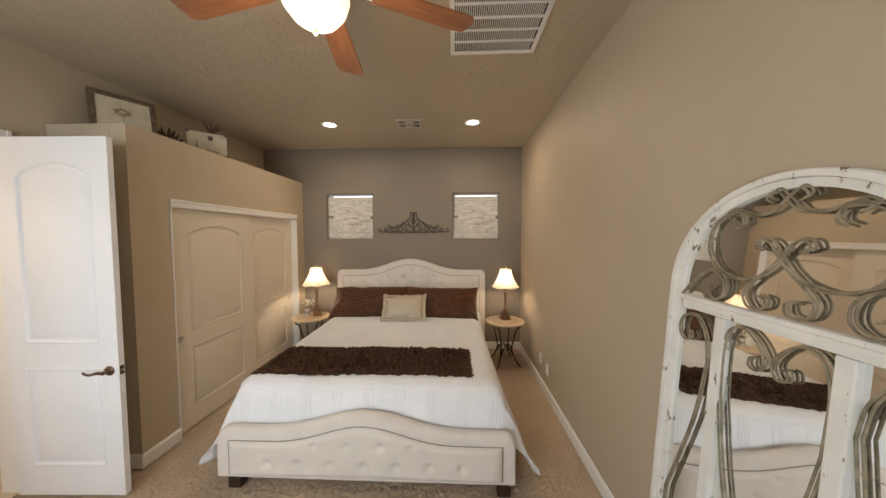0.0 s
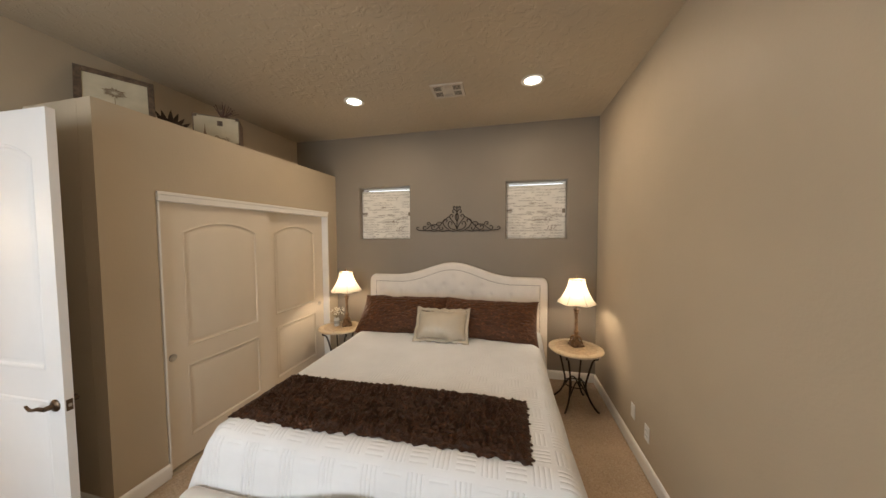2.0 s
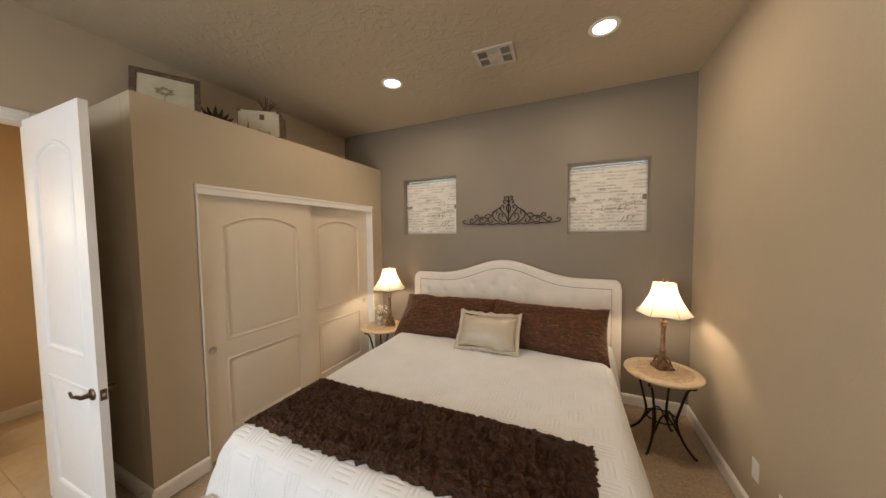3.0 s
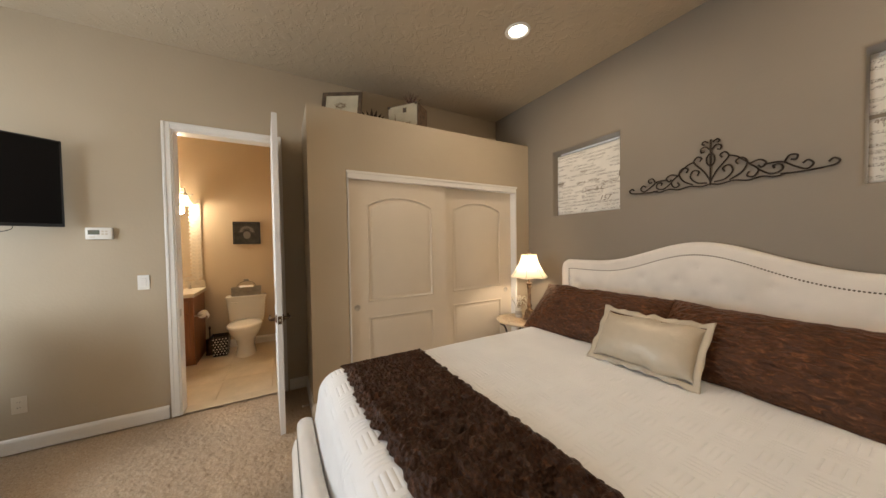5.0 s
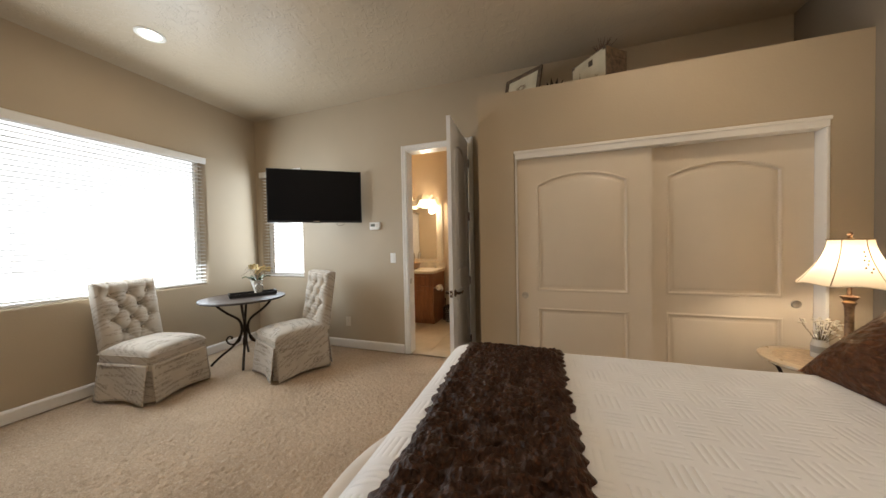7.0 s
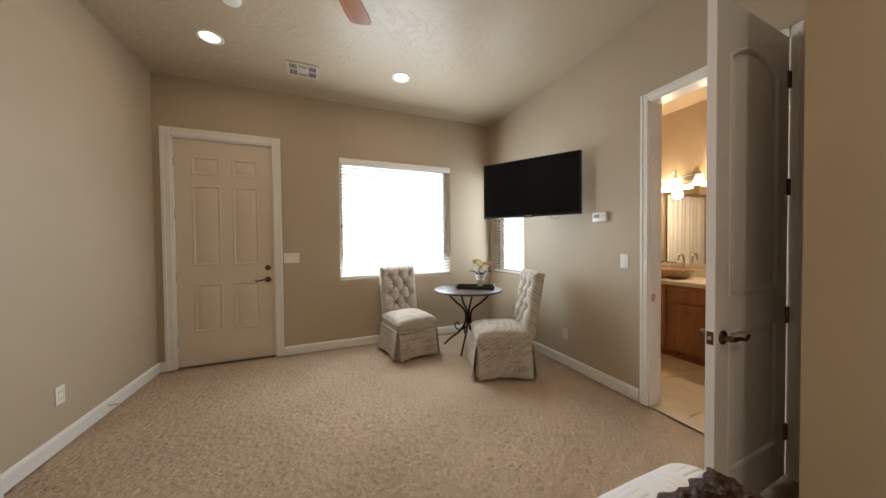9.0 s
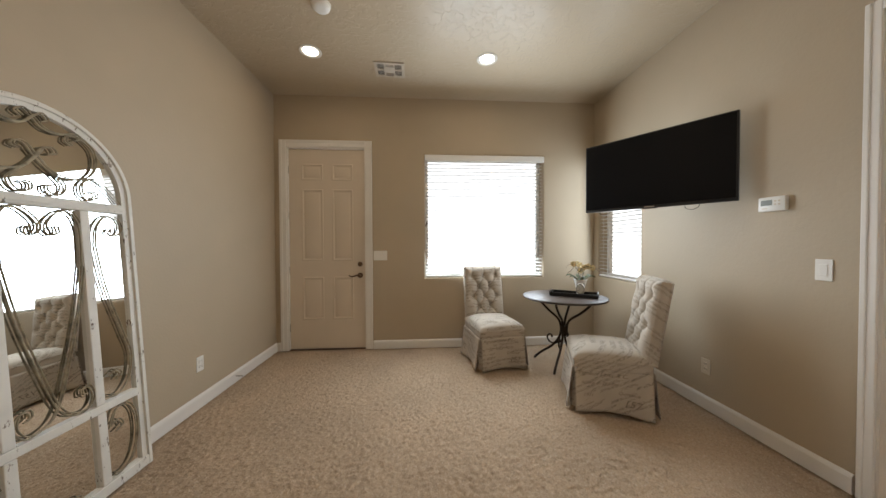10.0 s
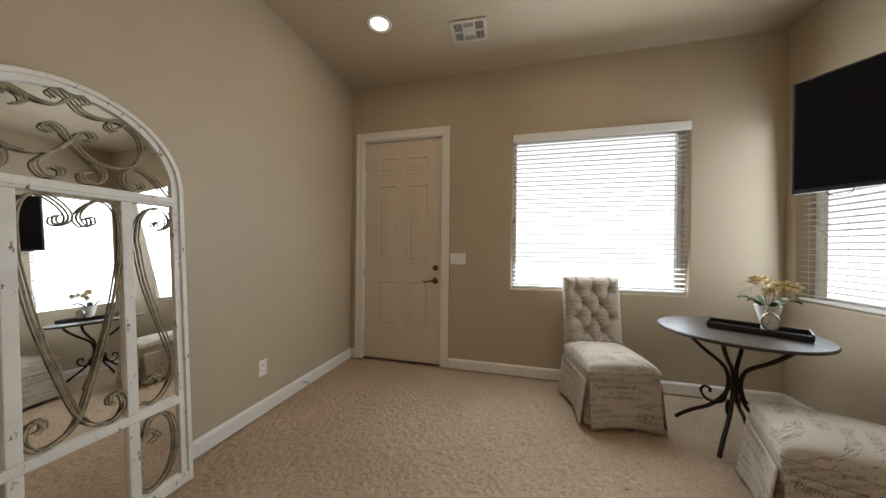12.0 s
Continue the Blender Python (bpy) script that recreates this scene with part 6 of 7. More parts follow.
def return_grille():
    x0, x1, y0, y1 = 0.155, 0.755, 1.36, 2.19
    z = ceil_z(1.7)
    g = thing("return_grille", ((x0 + x1) / 2, (y0 + y1) / 2, z - 0.003), "large white louvred return air grille in the ceiling", "vent")
    w, d = (x1 - x0) / 2, (y1 - y0) / 2
    # shade behind the louvres, painted as a flat dark sheet
    part("backing", boxm(-w + 0.02, -d + 0.02, -0.003, w - 0.02, d - 0.02, -0.001), Mat("filter_shadow", (0.10, 0.085, 0.065), 0.9).m, g)
    bm = bmesh.new()
    for a in ((-w, -d, -0.014, -w + 0.03, d, 0), (w - 0.03, -d, -0.014, w, d, 0), (-w + 0.0301, -d, -0.014, w - 0.0301, -d + 0.03, 0), (-w + 0.0301, d - 0.03, -0.014, w - 0.0301, d, 0)):
        box(bm, *a, bevel=0.003)
    part("frame", bm, WHITEPLASTIC, g)
    n = 7
    for k in range(1, n):
        y = -d + 0.03 + (2 * d - 0.06) * k / n
        part("crossbar", boxm(-w + 0.031, y - 0.006, -0.013, w - 0.031, y + 0.006, -0.0031), WHITEPLASTIC, g)
    me = mesh_of("louvre", boxm(-0.0022, -d + 0.031, -0.0115, 0.0022, d - 0.031, -0.0033), WHITEPLASTIC)
    x = -w + 0.040
    while x < w - 0.036:
        ob = new("louvre", me)
        ob.parent = g
        ob.location = (x, 0, 0)
        x += 0.0125


return_grille()


def smoke_detector():
    z = ceil_z(0.04)
    s = thing("smoke_detector", (0.165, 0.04, z - 0.001), "round white smoke detector on the ceiling", "smoke detector")
    part("base", lathe([(0, 0), (0.072, 0), (0.072, -0.010), (0, -0.010)], 36), WHITEPLASTIC, s, smooth=40)
    part("dome", lathe([(0.066, -0.0102), (0.064, -0.028), (0.052, -0.040), (0.02, -0.044), (0, -0.044)], 36), WHITEPLASTIC, s, smooth=40)


smoke_detector()

# ---------------------------------------------------------------- wall plates


def plate(name, at, normal, label, kind_of, size=(0.072, 0.118), rockers=0, sockets=0, material=None):
    """A wall plate built facing +x, turned to its wall."""
    ang = math.atan2(normal[1], normal[0])
    p = thing(name, Matrix.Translation(at) @ Matrix.Rotation(ang, 4, "Z"), label, kind_of)
    w, h = size
    mat = material or WHITEPLASTIC
    part("cover", boxm(0.0005, -w / 2, -h / 2, 0.006, w / 2, h / 2, bevel=0.002), mat, p)
    for k in range(rockers):
        y = (k - (rockers - 1) / 2) * 0.046
        part("rocker", boxm(0.0061, y - 0.0165, -0.033, 0.0095, y + 0.0165, 0.033, bevel=0.0015), WHITEPLASTIC, p)
    for k in range(sockets):
        z = (k - 0.5) * 0.040
        s = part("socket", boxm(0.0061, -0.017, z - 0.014, 0.0075, 0.017, z + 0.014, bevel=0.003), mat, p)
        for y in (-0.006, 0.006):
            part("slot", boxm(0.0076, y - 0.001, z - 0.002, 0.0079, y + 0.001, z + 0.007), BLACKPLASTIC, s)
    return p


plate("outlet", (E_, 3.15, 0.30), (-1, 0), "white duplex wall outlet above the baseboard", "outlet", sockets=2)
plate("cable_plate", (E_, 3.40, 0.32), (-1, 0), "white cable wall plate above the baseboard", "wall plate")
plate("outlet", (E_, -0.13, 0.35), (-1, 0), "white duplex wall outlet above the baseboard", "outlet", sockets=2)
plate("outlet", (W, 0.18, 0.335), (1, 0), "almond duplex outlet under the television", "outlet", sockets=2, material=ALMOND)
plate("light_switch", (W, 0.847, 1.152), (1, 0), "white rocker light switch by the bathroom door", "light switch", rockers=1)
plate("light_switch", (-0.06, S, 1.163), (0, 1), "white three-gang rocker switch by the entry door", "light switch", size=(0.165, 0.118), rockers=3)


def thermostat():
    t = thing("thermostat", (W, 0.615, 1.548), "white digital thermostat on the tan wall", "thermostat")
    part("body", boxm(0.0005, -0.072, -0.045, 0.028, 0.072, 0.045, bevel=0.006), WHITEPLASTIC, t, smooth=40)
    part("display", boxm(0.0281, -0.056, -0.008, 0.0288, 0.006, 0.026), Mat("grey_lcd", (0.16, 0.17, 0.14), 0.25).m, t, "grey liquid crystal display")
    for y in (0.022, 0.042):
        for z in (-0.004, 0.016):
            part("key", boxm(0.0281, y - 0.006, z - 0.005, 0.0295, y + 0.006, z + 0.005, bevel=0.001), ALMOND, t)
    part("label", boxm(0.0281, -0.05, -0.030, 0.0284, -0.02, -0.024), ALMOND, t)


thermostat()


def door_stop(at, normal):
    ang = math.atan2(normal[1], normal[0])
    d = thing("door_stop", Matrix.Translation(at) @ Matrix.Rotation(ang, 4, "Z"), "small spring door stop on the baseboard", "door stop")
    pts = [(0.016 + 0.055 * t, 0.006 * math.cos(t * 60), 0.006 * math.sin(t * 60)) for t in span(0, 1, 80)]
    part("spring", tube(pts, 0.0012, 5), NICKEL, d)
    part("tip", boxm(0.071, -0.007, -0.007, 0.083, 0.007, 0.007, bevel=0.003), WHITEPLASTIC, d)


door_stop((E_ - 0.001, -0.55, 0.06), (-1, 0))
door_stop((-2.30, CLOSET_Y - 0.001, 0.06), (0, -1))

# ---------------------------------------------------------------- things on the closet ledge
_a = Mat("rustic_frame_wood", (0.10, 0.065, 0.04), 0.6)
_a.vary(_a.noise(24, 5, 0.7), 0.4, 1.9).bump(_a.noise(30, 4), 0.4, 0.004)
RUSTIC = _a.m
PARCHMENT = Mat("aged_parchment", (0.55, 0.48, 0.34), 0.8)
PARCHMENT.vary(PARCHMENT.noise(7, 4), 0.85, 1.08)
PARCHMENT = PARCHMENT.m
SEPIA = Mat("sepia_print", (0.22, 0.15, 0.09), 0.8).m
LZ = LEDGE + 0.001


def framed_print():
    place = Matrix.Translation((-2.56, 2.36, LZ)) @ Matrix.Rotation(radians(60), 4, "Z") @ Matrix.Rotation(radians(-14), 4, "X")
    t = thing("framed_print", place, "rustic brown frame around a sepia flower print", "picture")
    w, h, b = 0.20, 0.385, 0.038
    for a in ((-w, 0, 0, -w + b, 0.02, h), (w - b, 0, 0, w, 0.02, h), (-w + b, 0, 0, w - b, 0.02, b), (-w + b, 0, h - b, w - b, 0.02, h)):
        part("frame", boxm(*a, bevel=0.003), RUSTIC, t)
    sheet = part("print", boxm(-w + b, 0.008, b, w - b, 0.012, h - b), PARCHMENT, t, "aged parchment print of a flower")
    bm = bmesh.new()
    for k in range(18):
        a = k * math.pi / 9
        c, s = math.cos(a), math.sin(a)
        L = 0.055 + 0.008 * (k % 3)
        cx, cz = -0.01, h * 0.60
        q = [(cx + 0.012 * c, cz + 0.008 * s), (cx + L * 0.7 * c - 0.007 * s, cz + (L * 0.7 * s + 0.007 * c) * 0.62), (cx + L * c, cz + L * s * 0.62), (cx + L * 0.7 * c + 0.007 * s, cz + (L * 0.7 * s - 0.007 * c) * 0.62)]
        bm.faces.new([bm.verts.new((x, 0.0072 - 0.00003 * k, z)) for x, z in q])
    part("flower_drawing", bm, SEPIA, sheet)
    bm = tube([(-0.01, 0.0073, h * 0.5), (-0.004, 0.0073, b + 0.002)], 0.0016, 5)
    for sx in (-1, 1):
        bm.faces.new([bm.verts.new((x, 0.0072, z)) for x, z in ((0, h * 0.22), (sx * 0.03, h * 0.30), (sx * 0.045, h * 0.22), (sx * 0.02, h * 0.19))])
    part("stem_drawing", bm, SEPIA, sheet)


framed_print()


def keepsake_box():
    t = thing("keepsake_box", pose(-2.37, 2.94, LZ, 0, 0, 40), "cream hinged box with dark trim and an Eiffel tower picture", "box")
    w, d, h = 0.17, 0.115, 0.25
    part("body", boxm(-w, 0, 0, w, 2 * d, h * 0.72, bevel=0.004), RUSTIC, t)
    part("lid", boxm(-w, 0, h * 0.725, w, 2 * d, h, bevel=0.004), RUSTIC, t)
    part("front_panel", boxm(-w + 0.008, -0.002, 0.016, w - 0.008, 0.0005, h - 0.010), PARCHMENT, t, "aged parchment front with a printed tower")
    for sx in (-1, 1):
        for z in (0.012, h - 0.012):
            part("corner_mount", boxm(sx * w - 0.014 * sx - 0.016, -0.003, z - 0.013, sx * w - 0.014 * sx + 0.016, 0.0, z + 0.013), RUSTIC, t)
    part("edge_trim", boxm(-w - 0.002, -0.002, -0.0, w + 0.002, 0.0, 0.014), RUSTIC, t)
    part("clasp", boxm(0.005, -0.006, h * 0.66, 0.045, -0.0005, h * 0.84, bevel=0.002), RUSTIC, t)
    bm = bmesh.new()
    x0 = -0.085
    zs = span(0.025, 0.165, 12)
    prev = None
    for z in zs:
        q = (z - 0.025) / 0.14
        hw = 0.032 * (1 - q) ** 2.2 + 0.0015
        pair = [bm.verts.new((x0 - hw, -0.0026, z)), bm.verts.new((x0 + hw, -0.0026, z))]
        if prev:
            bm.faces.new((prev[0], prev[1], pair[1], pair[0]))
        prev = pair
    part("tower_print", bm, SEPIA, t)
    text(t, "Paris", 0.06, Matrix.Translation((-0.03, -0.0027, 0.035)) @ UPRIGHT, shear=0.4, material=SEPIA)
    bm = bmesh.new()
    rng = random.Random(6)
    for _ in range(40):
        a = rng.uniform(-0.5, 0.9)
        y, lean = rng.uniform(-0.04, 0.04), rng.uniform(-0.3, 0.3)
        L = rng.uniform(0.09, 0.16)
        p0 = Vector((0.03, d + y * 0.3, h - 0.001))
        tip = p0 + Vector((math.sin(a) * L, lean * L, math.cos(a) * L))
        tube([p0, (p0 + tip) / 2 + Vector((0.0, 0, 0.01)), tip], lambda q: 0.0035 * (1 - 0.6 * q), 4, bm)
    f = thing("dried_plume", Matrix.Identity(4), "brown dried feathery plume on the box", "decor")
    f.matrix_basis = t.matrix_basis.copy()
    part("plume", bm, Mat("brown_plume", (0.15, 0.085, 0.065), 0.9).m, f)


keepsake_box()


def leaf_ornament():
    t = thing("leaf_ornament", pose(-2.50, 2.66, LZ, 0, 0, 70), "dark metal leafy tabletop ornament", "ornament")
    rng = random.Random(9)
    part("base", boxm(-0.07, -0.03, 0, 0.07, 0.03, 0.02, bevel=0.005), IRON, t)
    for k in range(9):
        a = -1.2 + 2.4 * k / 8
        L = 0.13 + 0.05 * math.cos(a)
        tip = Vector((math.sin(a) * L, rng.uniform(-.02, .02), 0.02 + math.cos(a) * L * 0.9))

        def f(q, s):
            c = tip * s
            side = Vector((math.cos(a), 0, -math.sin(a))) * (0.02 * math.sin(math.pi * min(1, 0.1 + 0.9 * s)) * (2 * q - 1))
            return c + side + Vector((0, 0.01 * math.sin(3 * s), 0.02))

        part("leaf", grid_mesh(span(0, 1, 4), span(0, 1, 8), f), IRON, t, smooth=70)


leaf_ornament()

# ---------------------------------------------------------------- bathroom things
_a = Mat("cherry_cabinet", (0.27, 0.105, 0.042), 0.35)
_a.vary(_a.noise(10, 5, 0.6, stretch=(2, 2, 0.25)), 0.7, 1.25).bump(_a.noise(40, 3, stretch=(3, 3, 0.3)), 0.08, 0.002)
CHERRY = _a.m
_a = Mat("white_porcelain", (0.76, 0.72, 0.64), 0.12, coat=0.4)
PORCELAIN = _a.vary(_a.noise(3, 2), 0.98, 1.01).m
_a = Mat("cream_stone_tile", (0.60, 0.52, 0.40), 0.35)
STONE = _a.vary(_a.noise(12, 5, 0.65), 0.8, 1.15).m


def vanity():
    x0, x1, y0, y1, h = BATH_W + 0.002, -4.03, BATH_S + 0.002, 0.895, 0.83
    v = thing("vanity_cabinet", (0, 0, 0), "cherry wood bathroom vanity cabinet with raised panels", "cabinet")
    part("body", boxm(x0, y0, 0.085, x1, y1, h, bevel=0.003), CHERRY, v)
    part("toe_kick", boxm(x0, y0, 0.001, x1 - 0.06, y1 - 0.002, 0.0845), CHERRY, v)
    n = 3
    step = (y1 - y0 - 0.05) / n
    for k in range(n):
        a, b = y0 + 0.025 + k * step + 0.012, y0 + 0.025 + (k + 1) * step - 0.012
        part("drawer", boxm(x1 + 0.0005, a, 0.645, x1 + 0.018, b, 0.785, bevel=0.004), CHERRY, v)
        d = part("door", boxm(x1 + 0.0005, a, 0.115, x1 + 0.016, b, 0.625, bevel=0.004), CHERRY, v)
        part("panel", boxm(x1 + 0.0165, a + 0.07, 0.185, x1 + 0.021, b - 0.07, 0.555, bevel=0.004), CHERRY, d)
    c = thing("vanity_counter", (0, 0, 0), "cream tiled vanity counter with backsplash", "counter")
    part("slab", boxm(x0, y0, h + 0.001, x1 + 0.035, y1 + 0.022, h + 0.046, bevel=0.006), STONE, c)
    part("backsplash", boxm(x0, y0, h + 0.0465, x0 + 0.016, y1 + 0.02, h + 0.145, bevel=0.003), STONE, c)
    return h + 0.047


COUNTER = vanity()


def vessel_sink():
    s = thing("vessel_sink", (-4.32, 0.36, COUNTER), "round brown stone vessel sink on the counter", "sink")
    _b = Mat("brown_stone_bowl", (0.42, 0.27, 0.15), 0.35)
    _b.vary(_b.noise(16, 5, 0.7), 0.6, 1.3)
    part("bowl", lathe([(0, 0), (0.12, 0), (0.165, 0.03), (0.195, 0.095), (0.20, 0.11), (0.185, 0.11), (0.15, 0.04), (0.10, 0.018), (0, 0.015)], 44), _b.m, s, smooth=40)
    f = thing("vessel_faucet", (-4.53, 0.36, COUNTER), "brushed nickel gooseneck faucet", "faucet")
    part("spout", tube(spline([(0, 0, 0), (0, 0, 0.20), (0.03, 0, 0.27), (0.09, 0, 0.27), (0.115, 0, 0.21)], 8), 0.012, 10), NICKEL, f, smooth=60)
    part("base", lathe([(0, 0), (0.026, 0), (0.024, 0.012), (0.012, 0.018), (0, 0.018)], 20), NICKEL, f, smooth=40)
    for dy in (-0.12, 0.40):
        g = thing("faucet_tap", (-4.53, 0.36 + dy, COUNTER), "nickel lever tap on the vanity counter", "faucet", "vanity taps")
        part("stem", lathe([(0, 0), (0.022, 0), (0.018, 0.03), (0.012, 0.055), (0, 0.06)], 16), NICKEL, g, smooth=40)
        part("handle", tube([(0, 0, 0.052), (0.05, 0.02, 0.075)], 0.006, 8), NICKEL, g, smooth=60)


vessel_sink()


def bath_mirror():
    y0, y1, z0, z1, b = -0.26, 0.875, COUNTER + 0.105, 2.06, 0.10
    m = thing("bath_mirror", (BATH_W + 0.0015, 0, 0), "wide mirror framed in cream herringbone stone tiles", "mirror")
    part("mirror_glass", boxm(0.001, y0 + b, z0 + b * 0.6, 0.008, y1 - b, z1 - b * 0.4), SILVER, m)
    me = mesh_of("tile", boxm(0, -0.021, -0.045, 0.012, 0.021, 0.045, bevel=0.003, segments=1), STONE)

    def stone(y, z, r):
        ob = new("tile", me)
        ob.parent = m
        ob.matrix_basis = Matrix.Translation((random.uniform(-0.001, 0.003), y, z)) @ Matrix.Rotation(radians(r), 4, "X")

    z = z0 + 0.03
    k = 0
    while z < z1 - 0.02:
        for y in (y1 - b / 2, y0 + b / 2):
            stone(y - 0.022, z, 52)
            stone(y + 0.022, z + 0.02, -52)
        z += 0.050
    y = y0 + b
    while y < y1 - b:
        stone(y, z0 + 0.028, 90 if k % 2 else 60)
        y += 0.07
        k += 1
    edge = bmesh.new()
    box(edge, 0.0, y1, z0, 0.014, y1 + 0.008, z1)
    box(edge, 0.0, y0 + b, z1 - b * 0.4, 0.014, y1 + 0.008, z1 - b * 0.4 + 0.008)
    part("edge_strip", edge, STONE, m)


bath_mirror()


def vanity_light():
    y0, n = 0.40, 4
    v = thing("vanity_light", (BATH_W + 0.002, y0, 2.10), "four-shade nickel vanity light bar, lit", "wall light")
    part("backplate", boxm(0, -0.09, -0.05, 0.018, 0.09, 0.05, bevel=0.006), NICKEL, v)
    part("bar", tube([(0.05, -0.42, 0.02), (0.05, 0.42, 0.02)], 0.008, 8), NICKEL, v, smooth=60)
    for k in range(n):
        y = (k - (n - 1) / 2) * 0.235
        part("arm", tube(spline([(0.05, y - 0.10, 0.02), (0.07, y - 0.06, 0.085), (0.10, y - 0.01, 0.09), (0.11, y, 0.03)], 7), 0.006, 8), NICKEL, v, smooth=60)
        part("socket_cup", lathe([(0, 0.045), (0.012, 0.04), (0.026, 0.012), (0.028, 0), (0, 0)], 18, at=(0.11, y, -0.005)), NICKEL, v, smooth=40)
        part("shade", lathe([(0.028, -0.004), (0.036, -0.03), (0.052, -0.075), (0.075, -0.115), (0.072, -0.116), (0.048, -0.075), (0.032, -0.03), (0.024, -0.004)], 28, at=(0.11, y, 0)), VANITY_GLOW, v, "lit frosted glass bell shade", smooth=60)
    for k in range(2):
        lamp("vanity_bulb", "POINT", (BATH_W + 0.14, y0 + (k - 0.5) * 0.47, 1.93), (0, 0, 0), 24, (1.0, 0.80, 0.56), 0.06)


vanity_light()


def toilet():
    t = thing("toilet", (BATH_W + 0.02, 1.385, 0.001), "white porcelain two-piece toilet with its lid closed", "toilet")

    def oval(cx, rx, ry, z, n=36, back=1.0):
        return [(cx + rx * math.cos(a) * (back if math.cos(a) < 0 else 1), ry * math.sin(a), z) for a in span(0, 2 * math.pi, n + 1)[:-1]]

    def loft(rings, cap=True):
        bm = bmesh.new()
        rows = [[bm.verts.new(p) for p in r] for r in rings]
        n = len(rows[0])
        for a, b in zip(rows, rows[1:]):
            for i in range(n):
                bm.faces.new((a[i], a[(i + 1) % n], b[(i + 1) % n], b[i]))
        if cap:
            bm.faces.new(rows[0])
            bm.faces.new(rows[-1])
        return bm

    part("bowl", loft([oval(0.36, 0.20, 0.115, 0.0), oval(0.36, 0.195, 0.11, 0.03), oval(0.36, 0.17, 0.095, 0.12), oval(0.38, 0.18, 0.11, 0.21), oval(0.42, 0.24, 0.165, 0.30), oval(0.44, 0.26, 0.185, 0.36), oval(0.44, 0.265, 0.19, 0.385)]), PORCELAIN, t, smooth=50)
    part("seat", loft([oval(0.44, 0.268, 0.192, 0.387), oval(0.44, 0.272, 0.196, 0.395), oval(0.44, 0.268, 0.192, 0.404)]), PORCELAIN, t, smooth=40)
    part("lid", loft([oval(0.44, 0.266, 0.190, 0.4055), oval(0.44, 0.268, 0.192, 0.414), oval(0.44, 0.255, 0.180, 0.424), oval(0.44, 0.15, 0.10, 0.427)]), PORCELAIN, t, smooth=50)
    part("neck", boxm(0.0, -0.10, 0.20, 0.25, 0.10, 0.37, bevel=0.03), PORCELAIN, t, smooth=40)

    def tank(s, z):
        w, d = 0.20 + 0.03 * s, 0.085 + 0.01 * s
        return [(0.10 + d * (abs(math.cos(a)) ** 0.35) * math.copysign(1, math.cos(a)), w * (abs(math.sin(a)) ** 0.35) * math.copysign(1, math.sin(a)), z) for a in span(0, 2 * math.pi, 49)[:-1]]

    part("tank", loft([tank(-0.3, 0.375), tank(0.2, 0.42), tank(1, 0.70)]), PORCELAIN, t, smooth=50)
    part("tank_lid", loft([tank(1.25, 0.7005), tank(1.4, 0.71), tank(1.4, 0.728), tank(1.1, 0.738)]), PORCELAIN, t, smooth=40)
    part("flush_lever", tube([(0.20, -0.17, 0.665), (0.225, -0.17, 0.665), (0.225, -0.10, 0.655)], 0.007, 8), PORCELAIN, t, smooth=50)
    b = thing("tin_basket", (BATH_W + 0.12, 1.385, 0.740), "grey metal basket with arched handles on the toilet tank", "basket")
    tin = metal("galvanised_tin", (0.32, 0.29, 0.24), 0.5)
    bm = bmesh.new()
    for a in ((-0.055, -0.17, 0, 0.055, 0.17, 0.004), (-0.058, -0.17, 0.0041, -0.055, 0.17, 0.11), (0.055, -0.17, 0.0041, 0.058, 0.17, 0.11), (-0.055, -0.173, 0.0041, 0.055, -0.17, 0.11), (-0.055, 0.17, 0.0041, 0.055, 0.173, 0.11)):
        box(bm, *a)
    part("bin", bm, tin, b)
    part("rim", tube([(x, y, 0.111) for x, y in ((-0.058, -0.174), (0.058, -0.174), (0.058, 0.174), (-0.058, 0.174))], 0.005, 6, closed=True), tin, b)
    part("handle", tube([(0, 0.11 * math.cos(a), 0.11 + 0.085 * math.sin(a)) for a in span(0, math.pi, 16)], 0.005, 6), tin, b)
    part("tap_ornament", boxm(-0.012, -0.03, 0.195, 0.012, 0.03, 0.225, bevel=0.006), tin, b)
    r = thing("towel_roll", (BATH_W + 0.12, 1.385, 0.745), "white folded towel in the tin basket", "towel")
    bm = lathe([(0, -0.08), (0.040, -0.08), (0.046, -0.07), (0.046, 0.07), (0.040, 0.08), (0, 0.08)], 20)
    bmesh.ops.rotate(bm, verts=bm.verts, matrix=Matrix.Rotation(radians(90), 3, "X"))
    part("roll", bm, SHEET, r, smooth=40, at=Matrix.Translation((0, 0, 0.085)))


toilet()


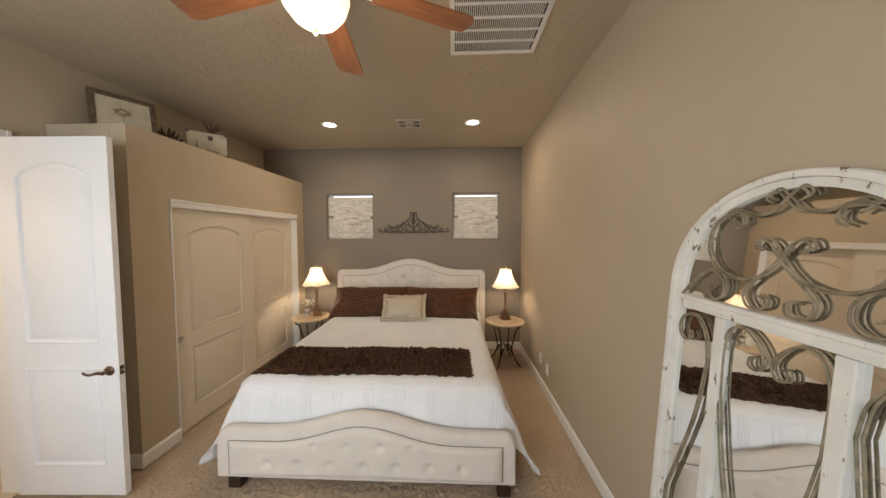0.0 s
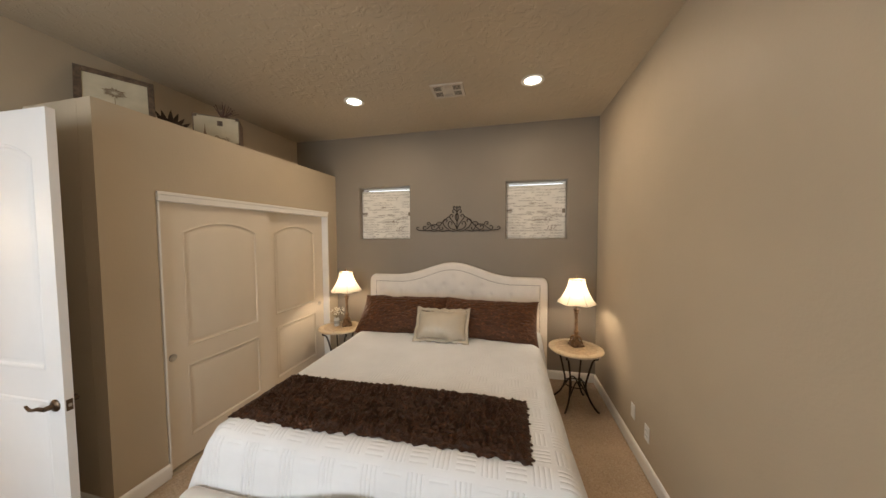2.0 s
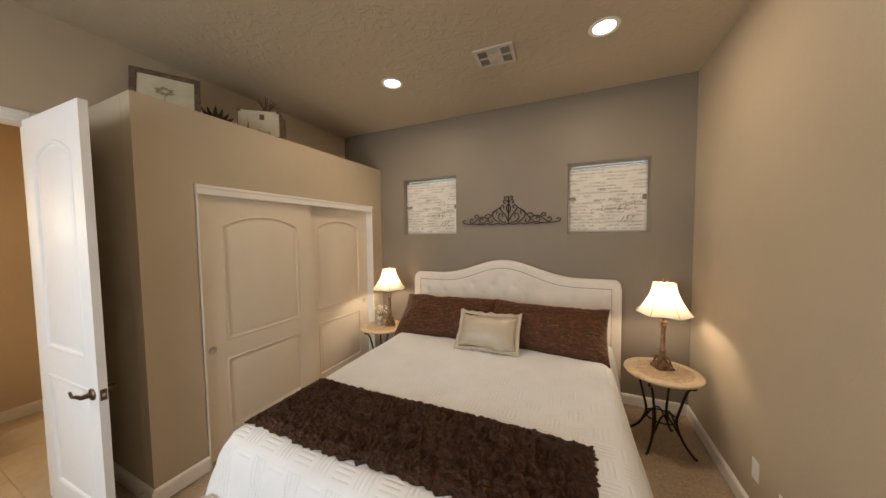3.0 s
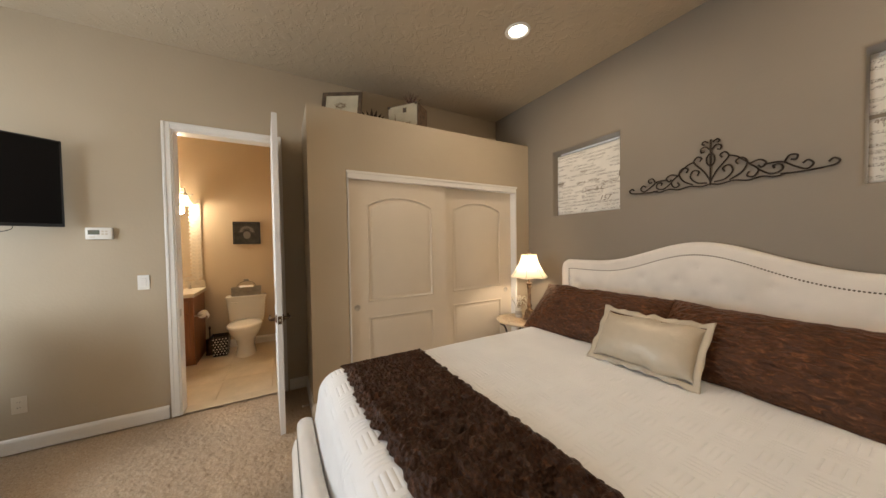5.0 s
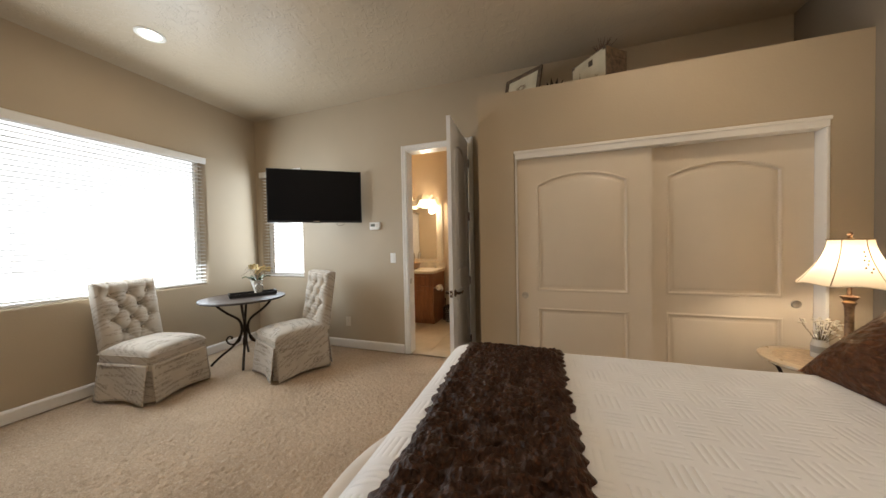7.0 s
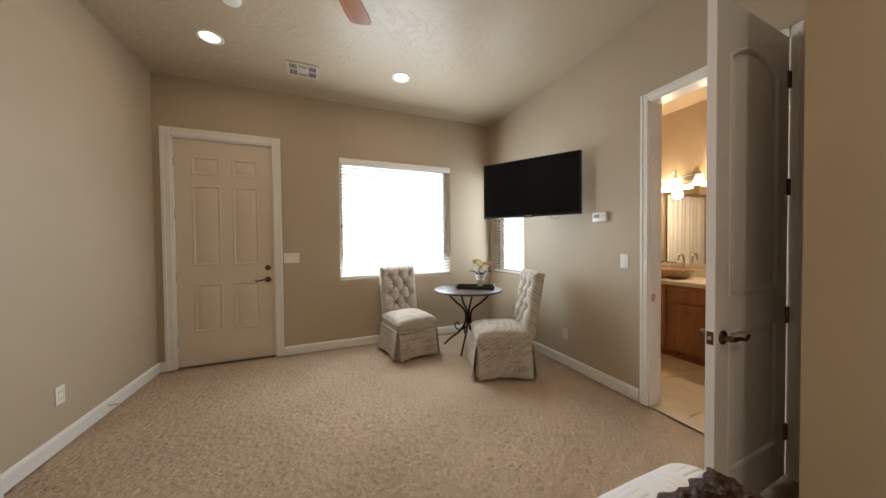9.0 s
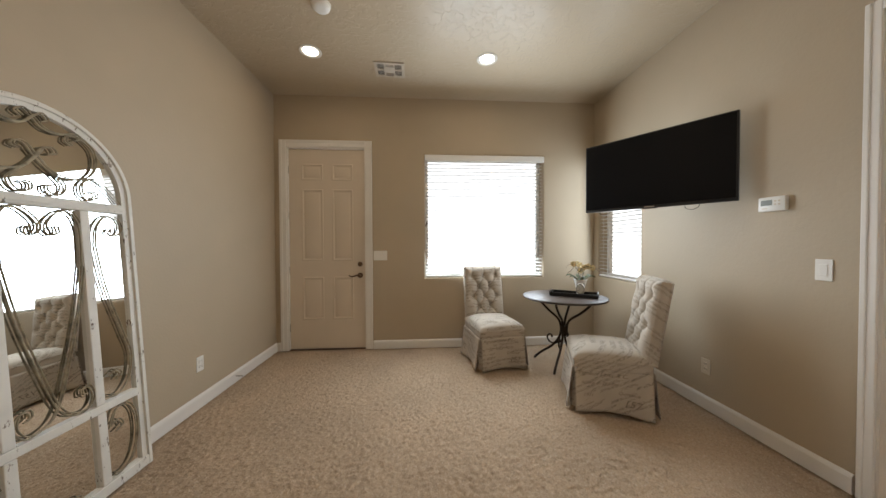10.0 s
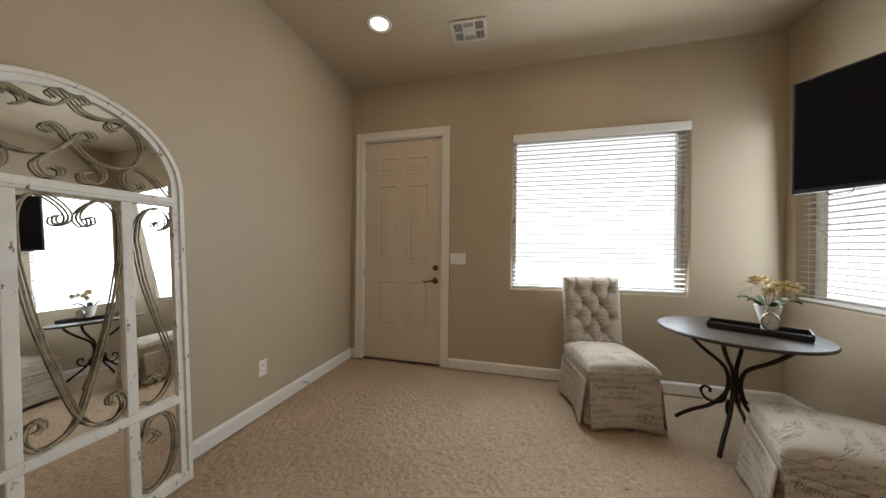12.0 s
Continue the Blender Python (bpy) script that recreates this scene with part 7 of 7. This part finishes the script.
def bath_picture():
    p = thing("bath_picture", (BATH_W + 0.001, 1.40, 1.615), "small dark framed mask print on the bathroom wall", "picture")
    w, h = 0.165, 0.16
    for a in ((0, -w, -h, 0.02, -w + 0.014, h), (0, w - 0.014, -h, 0.02, w, h), (0, -w + 0.0141, -h, 0.02, w - 0.0141, -h + 0.014), (0, -w + 0.0141, h - 0.014, 0.02, w - 0.0141, h)):
        part("frame", boxm(*a), BLACKPLASTIC, p)
    dark = Mat("dark_print", (0.03, 0.026, 0.02), 0.5)
    dark.vary(dark.noise(20, 4), 0.6, 1.8)
    sheet = part("print", boxm(0.002, -w + 0.014, -h + 0.014, 0.008, w - 0.014, h - 0.014), dark.m, p)
    grey = Mat("grey_print", (0.20, 0.18, 0.15), 0.6).m
    bm = bmesh.new()
    for k in range(11):
        a = math.pi * k / 10
        c, s = math.cos(a), math.sin(a)
        q = [(0.035 * c, 0.02 + 0.03 * s), (0.075 * c - 0.010 * s, 0.02 + 0.07 * s + 0.010 * c), (0.10 * c, 0.015 + 0.095 * s), (0.075 * c + 0.010 * s, 0.02 + 0.07 * s - 0.010 * c)]
        bm.faces.new([bm.verts.new((0.0085, y, z)) for y, z in q])
    bm.faces.new([bm.verts.new((0.0087, 0.045 * math.cos(a), -0.03 + 0.055 * math.sin(a))) for a in span(0, 2 * math.pi, 13)[:-1]])
    part("mask_drawing", bm, grey, sheet)


bath_picture()


def small_bath_things():
    b = thing("waste_basket", (BATH_W + 0.28, 1.10, 0.001), "dark square waste basket with white dots", "waste basket")
    bm = bmesh.new()
    lo, hi = 0.075, 0.10
    outer = [[bm.verts.new((sx * r, sy * r, z)) for sx, sy in ((-1, -1), (1, -1), (1, 1), (-1, 1))] for r, z in ((lo, 0), (hi, 0.26), (hi - 0.006, 0.26), (lo - 0.004, 0.01))]
    for a, c in zip(outer, outer[1:]):
        for i in range(4):
            bm.faces.new((a[i], a[(i + 1) % 4], c[(i + 1) % 4], c[i]))
    bm.faces.new(outer[0])
    bm.faces.new(outer[-1])
    body = part("bin", bm, BLACKPLASTIC, b)
    dots = bmesh.new()
    for face in range(4):
        rot = Matrix.Rotation(face * math.pi / 2, 3, "Z")
        for i in range(5):
            for k in range(7):
                u, z = (i - 2) * 0.033 + (0.0165 if k % 2 else 0), 0.03 + k * 0.033
                r = lo + (hi - lo) * z / 0.26 + 0.001
                if abs(u) < r - 0.012:
                    ring = [dots.verts.new(rot @ Vector((r, u + 0.008 * math.cos(a), z + 0.008 * math.sin(a)))) for a in span(0, 2 * math.pi, 9)[:-1]]
                    dots.faces.new(ring)
    part("dots", dots, WHITEPLASTIC, body)
    s = thing("toilet_brush", (BATH_W + 0.20, 0.972, 0.001), "dark bronze toilet brush in its holder", "toilet brush")
    part("holder", lathe([(0, 0), (0.05, 0), (0.052, 0.008), (0.045, 0.02), (0.045, 0.20), (0.048, 0.205), (0.020, 0.215), (0, 0.215)], 24), BRONZE, s, smooth=40)
    part("grip", lathe([(0, 0.20), (0.008, 0.20), (0.008, 0.33), (0.012, 0.34), (0.010, 0.37), (0, 0.372)], 14), BRONZE, s, smooth=40)
    h = thing("paper_holder", (-4.14, 0.8955, 0.60), "nickel paper holder with a white roll on the vanity side", "paper holder")
    for x in (-0.08, 0.08):
        part("post", tube([(x, 0, 0), (x, 0.065, 0)], 0.010, 8), NICKEL, h, smooth=60)
    part("rod", tube([(-0.09, 0.065, 0), (0.09, 0.065, 0)], 0.006, 8), NICKEL, h, smooth=60)
    r = thing("paper_roll", (-4.14, 0.961, 0.60), "white paper roll hanging on its holder", "paper roll")
    bm = lathe([(0.0, -0.05), (0.042, -0.05), (0.044, -0.045), (0.044, 0.045), (0.042, 0.05), (0.0, 0.05)], 24)
    bmesh.ops.rotate(bm, verts=bm.verts, matrix=Matrix.Rotation(radians(90), 3, "Y"))
    part("roll", bm, SHEET, r, smooth=40)
    part("loose_sheet", grid_mesh(span(-0.05, 0.05, 4), span(0, 1, 8), lambda x, t: (x, 0.0445 + 0.012 * math.sin(3 * t), -0.06 * t)), SHEET, r)
    a = thing("counter_sign", pose(-4.42, 0.02, COUNTER, 0, 0, 8), "small dark framed sign on the vanity counter", "sign")
    part("frame", boxm(0, -0.11, 0, 0.02, 0.11, 0.16, bevel=0.004), RUSTIC, a)
    part("sheet", boxm(0.0201, -0.09, 0.02, 0.022, 0.09, 0.14), PARCHMENT, a)
    part("lettering_bar", boxm(0.0221, -0.065, 0.07, 0.0226, 0.065, 0.10), BLACKPLASTIC, a)
    part("lettering_bar", boxm(0.0221, -0.05, 0.04, 0.0226, 0.05, 0.052), BLACKPLASTIC, a)


small_bath_things()


def shower_curtain():
    """A white curtain in soft folds on a rod along the bathroom's south wall."""
    x0, x1, y = -3.95, W - 0.15, BATH_S + 0.09
    c = thing("shower_curtain", (0, 0, 0), "white shower curtain hanging in soft folds from a rod", "shower curtain")
    cloth = part("cloth", grid_mesh(span(0, 1, 120), span(0, 1, 8), lambda s, t: (x0 + (x1 - x0) * s, y + 0.028 * math.sin(s * 62) * (1 - 0.3 * t) + 0.008 * math.sin(s * 23 + 1), 0.12 + 1.90 * t)), SHEET, c, smooth=70)
    solid = cloth.modifiers.new("thickness", "SOLIDIFY")
    solid.thickness = 0.003
    part("rod", tube([(BATH_W + 0.62, y, 2.05), (W - 0.138, y, 2.05)], 0.0125, 12), NICKEL, c, smooth=60)
    for k in range(10):
        x = x0 + 0.04 + (x1 - x0 - 0.08) * k / 9
        part("ring", tube([(x, y + 0.024 * math.cos(a), 2.042 + 0.028 * math.sin(a)) for a in span(0, 2 * math.pi, 15)[:-1]], 0.002, 5, closed=True), NICKEL, c)


shower_curtain()
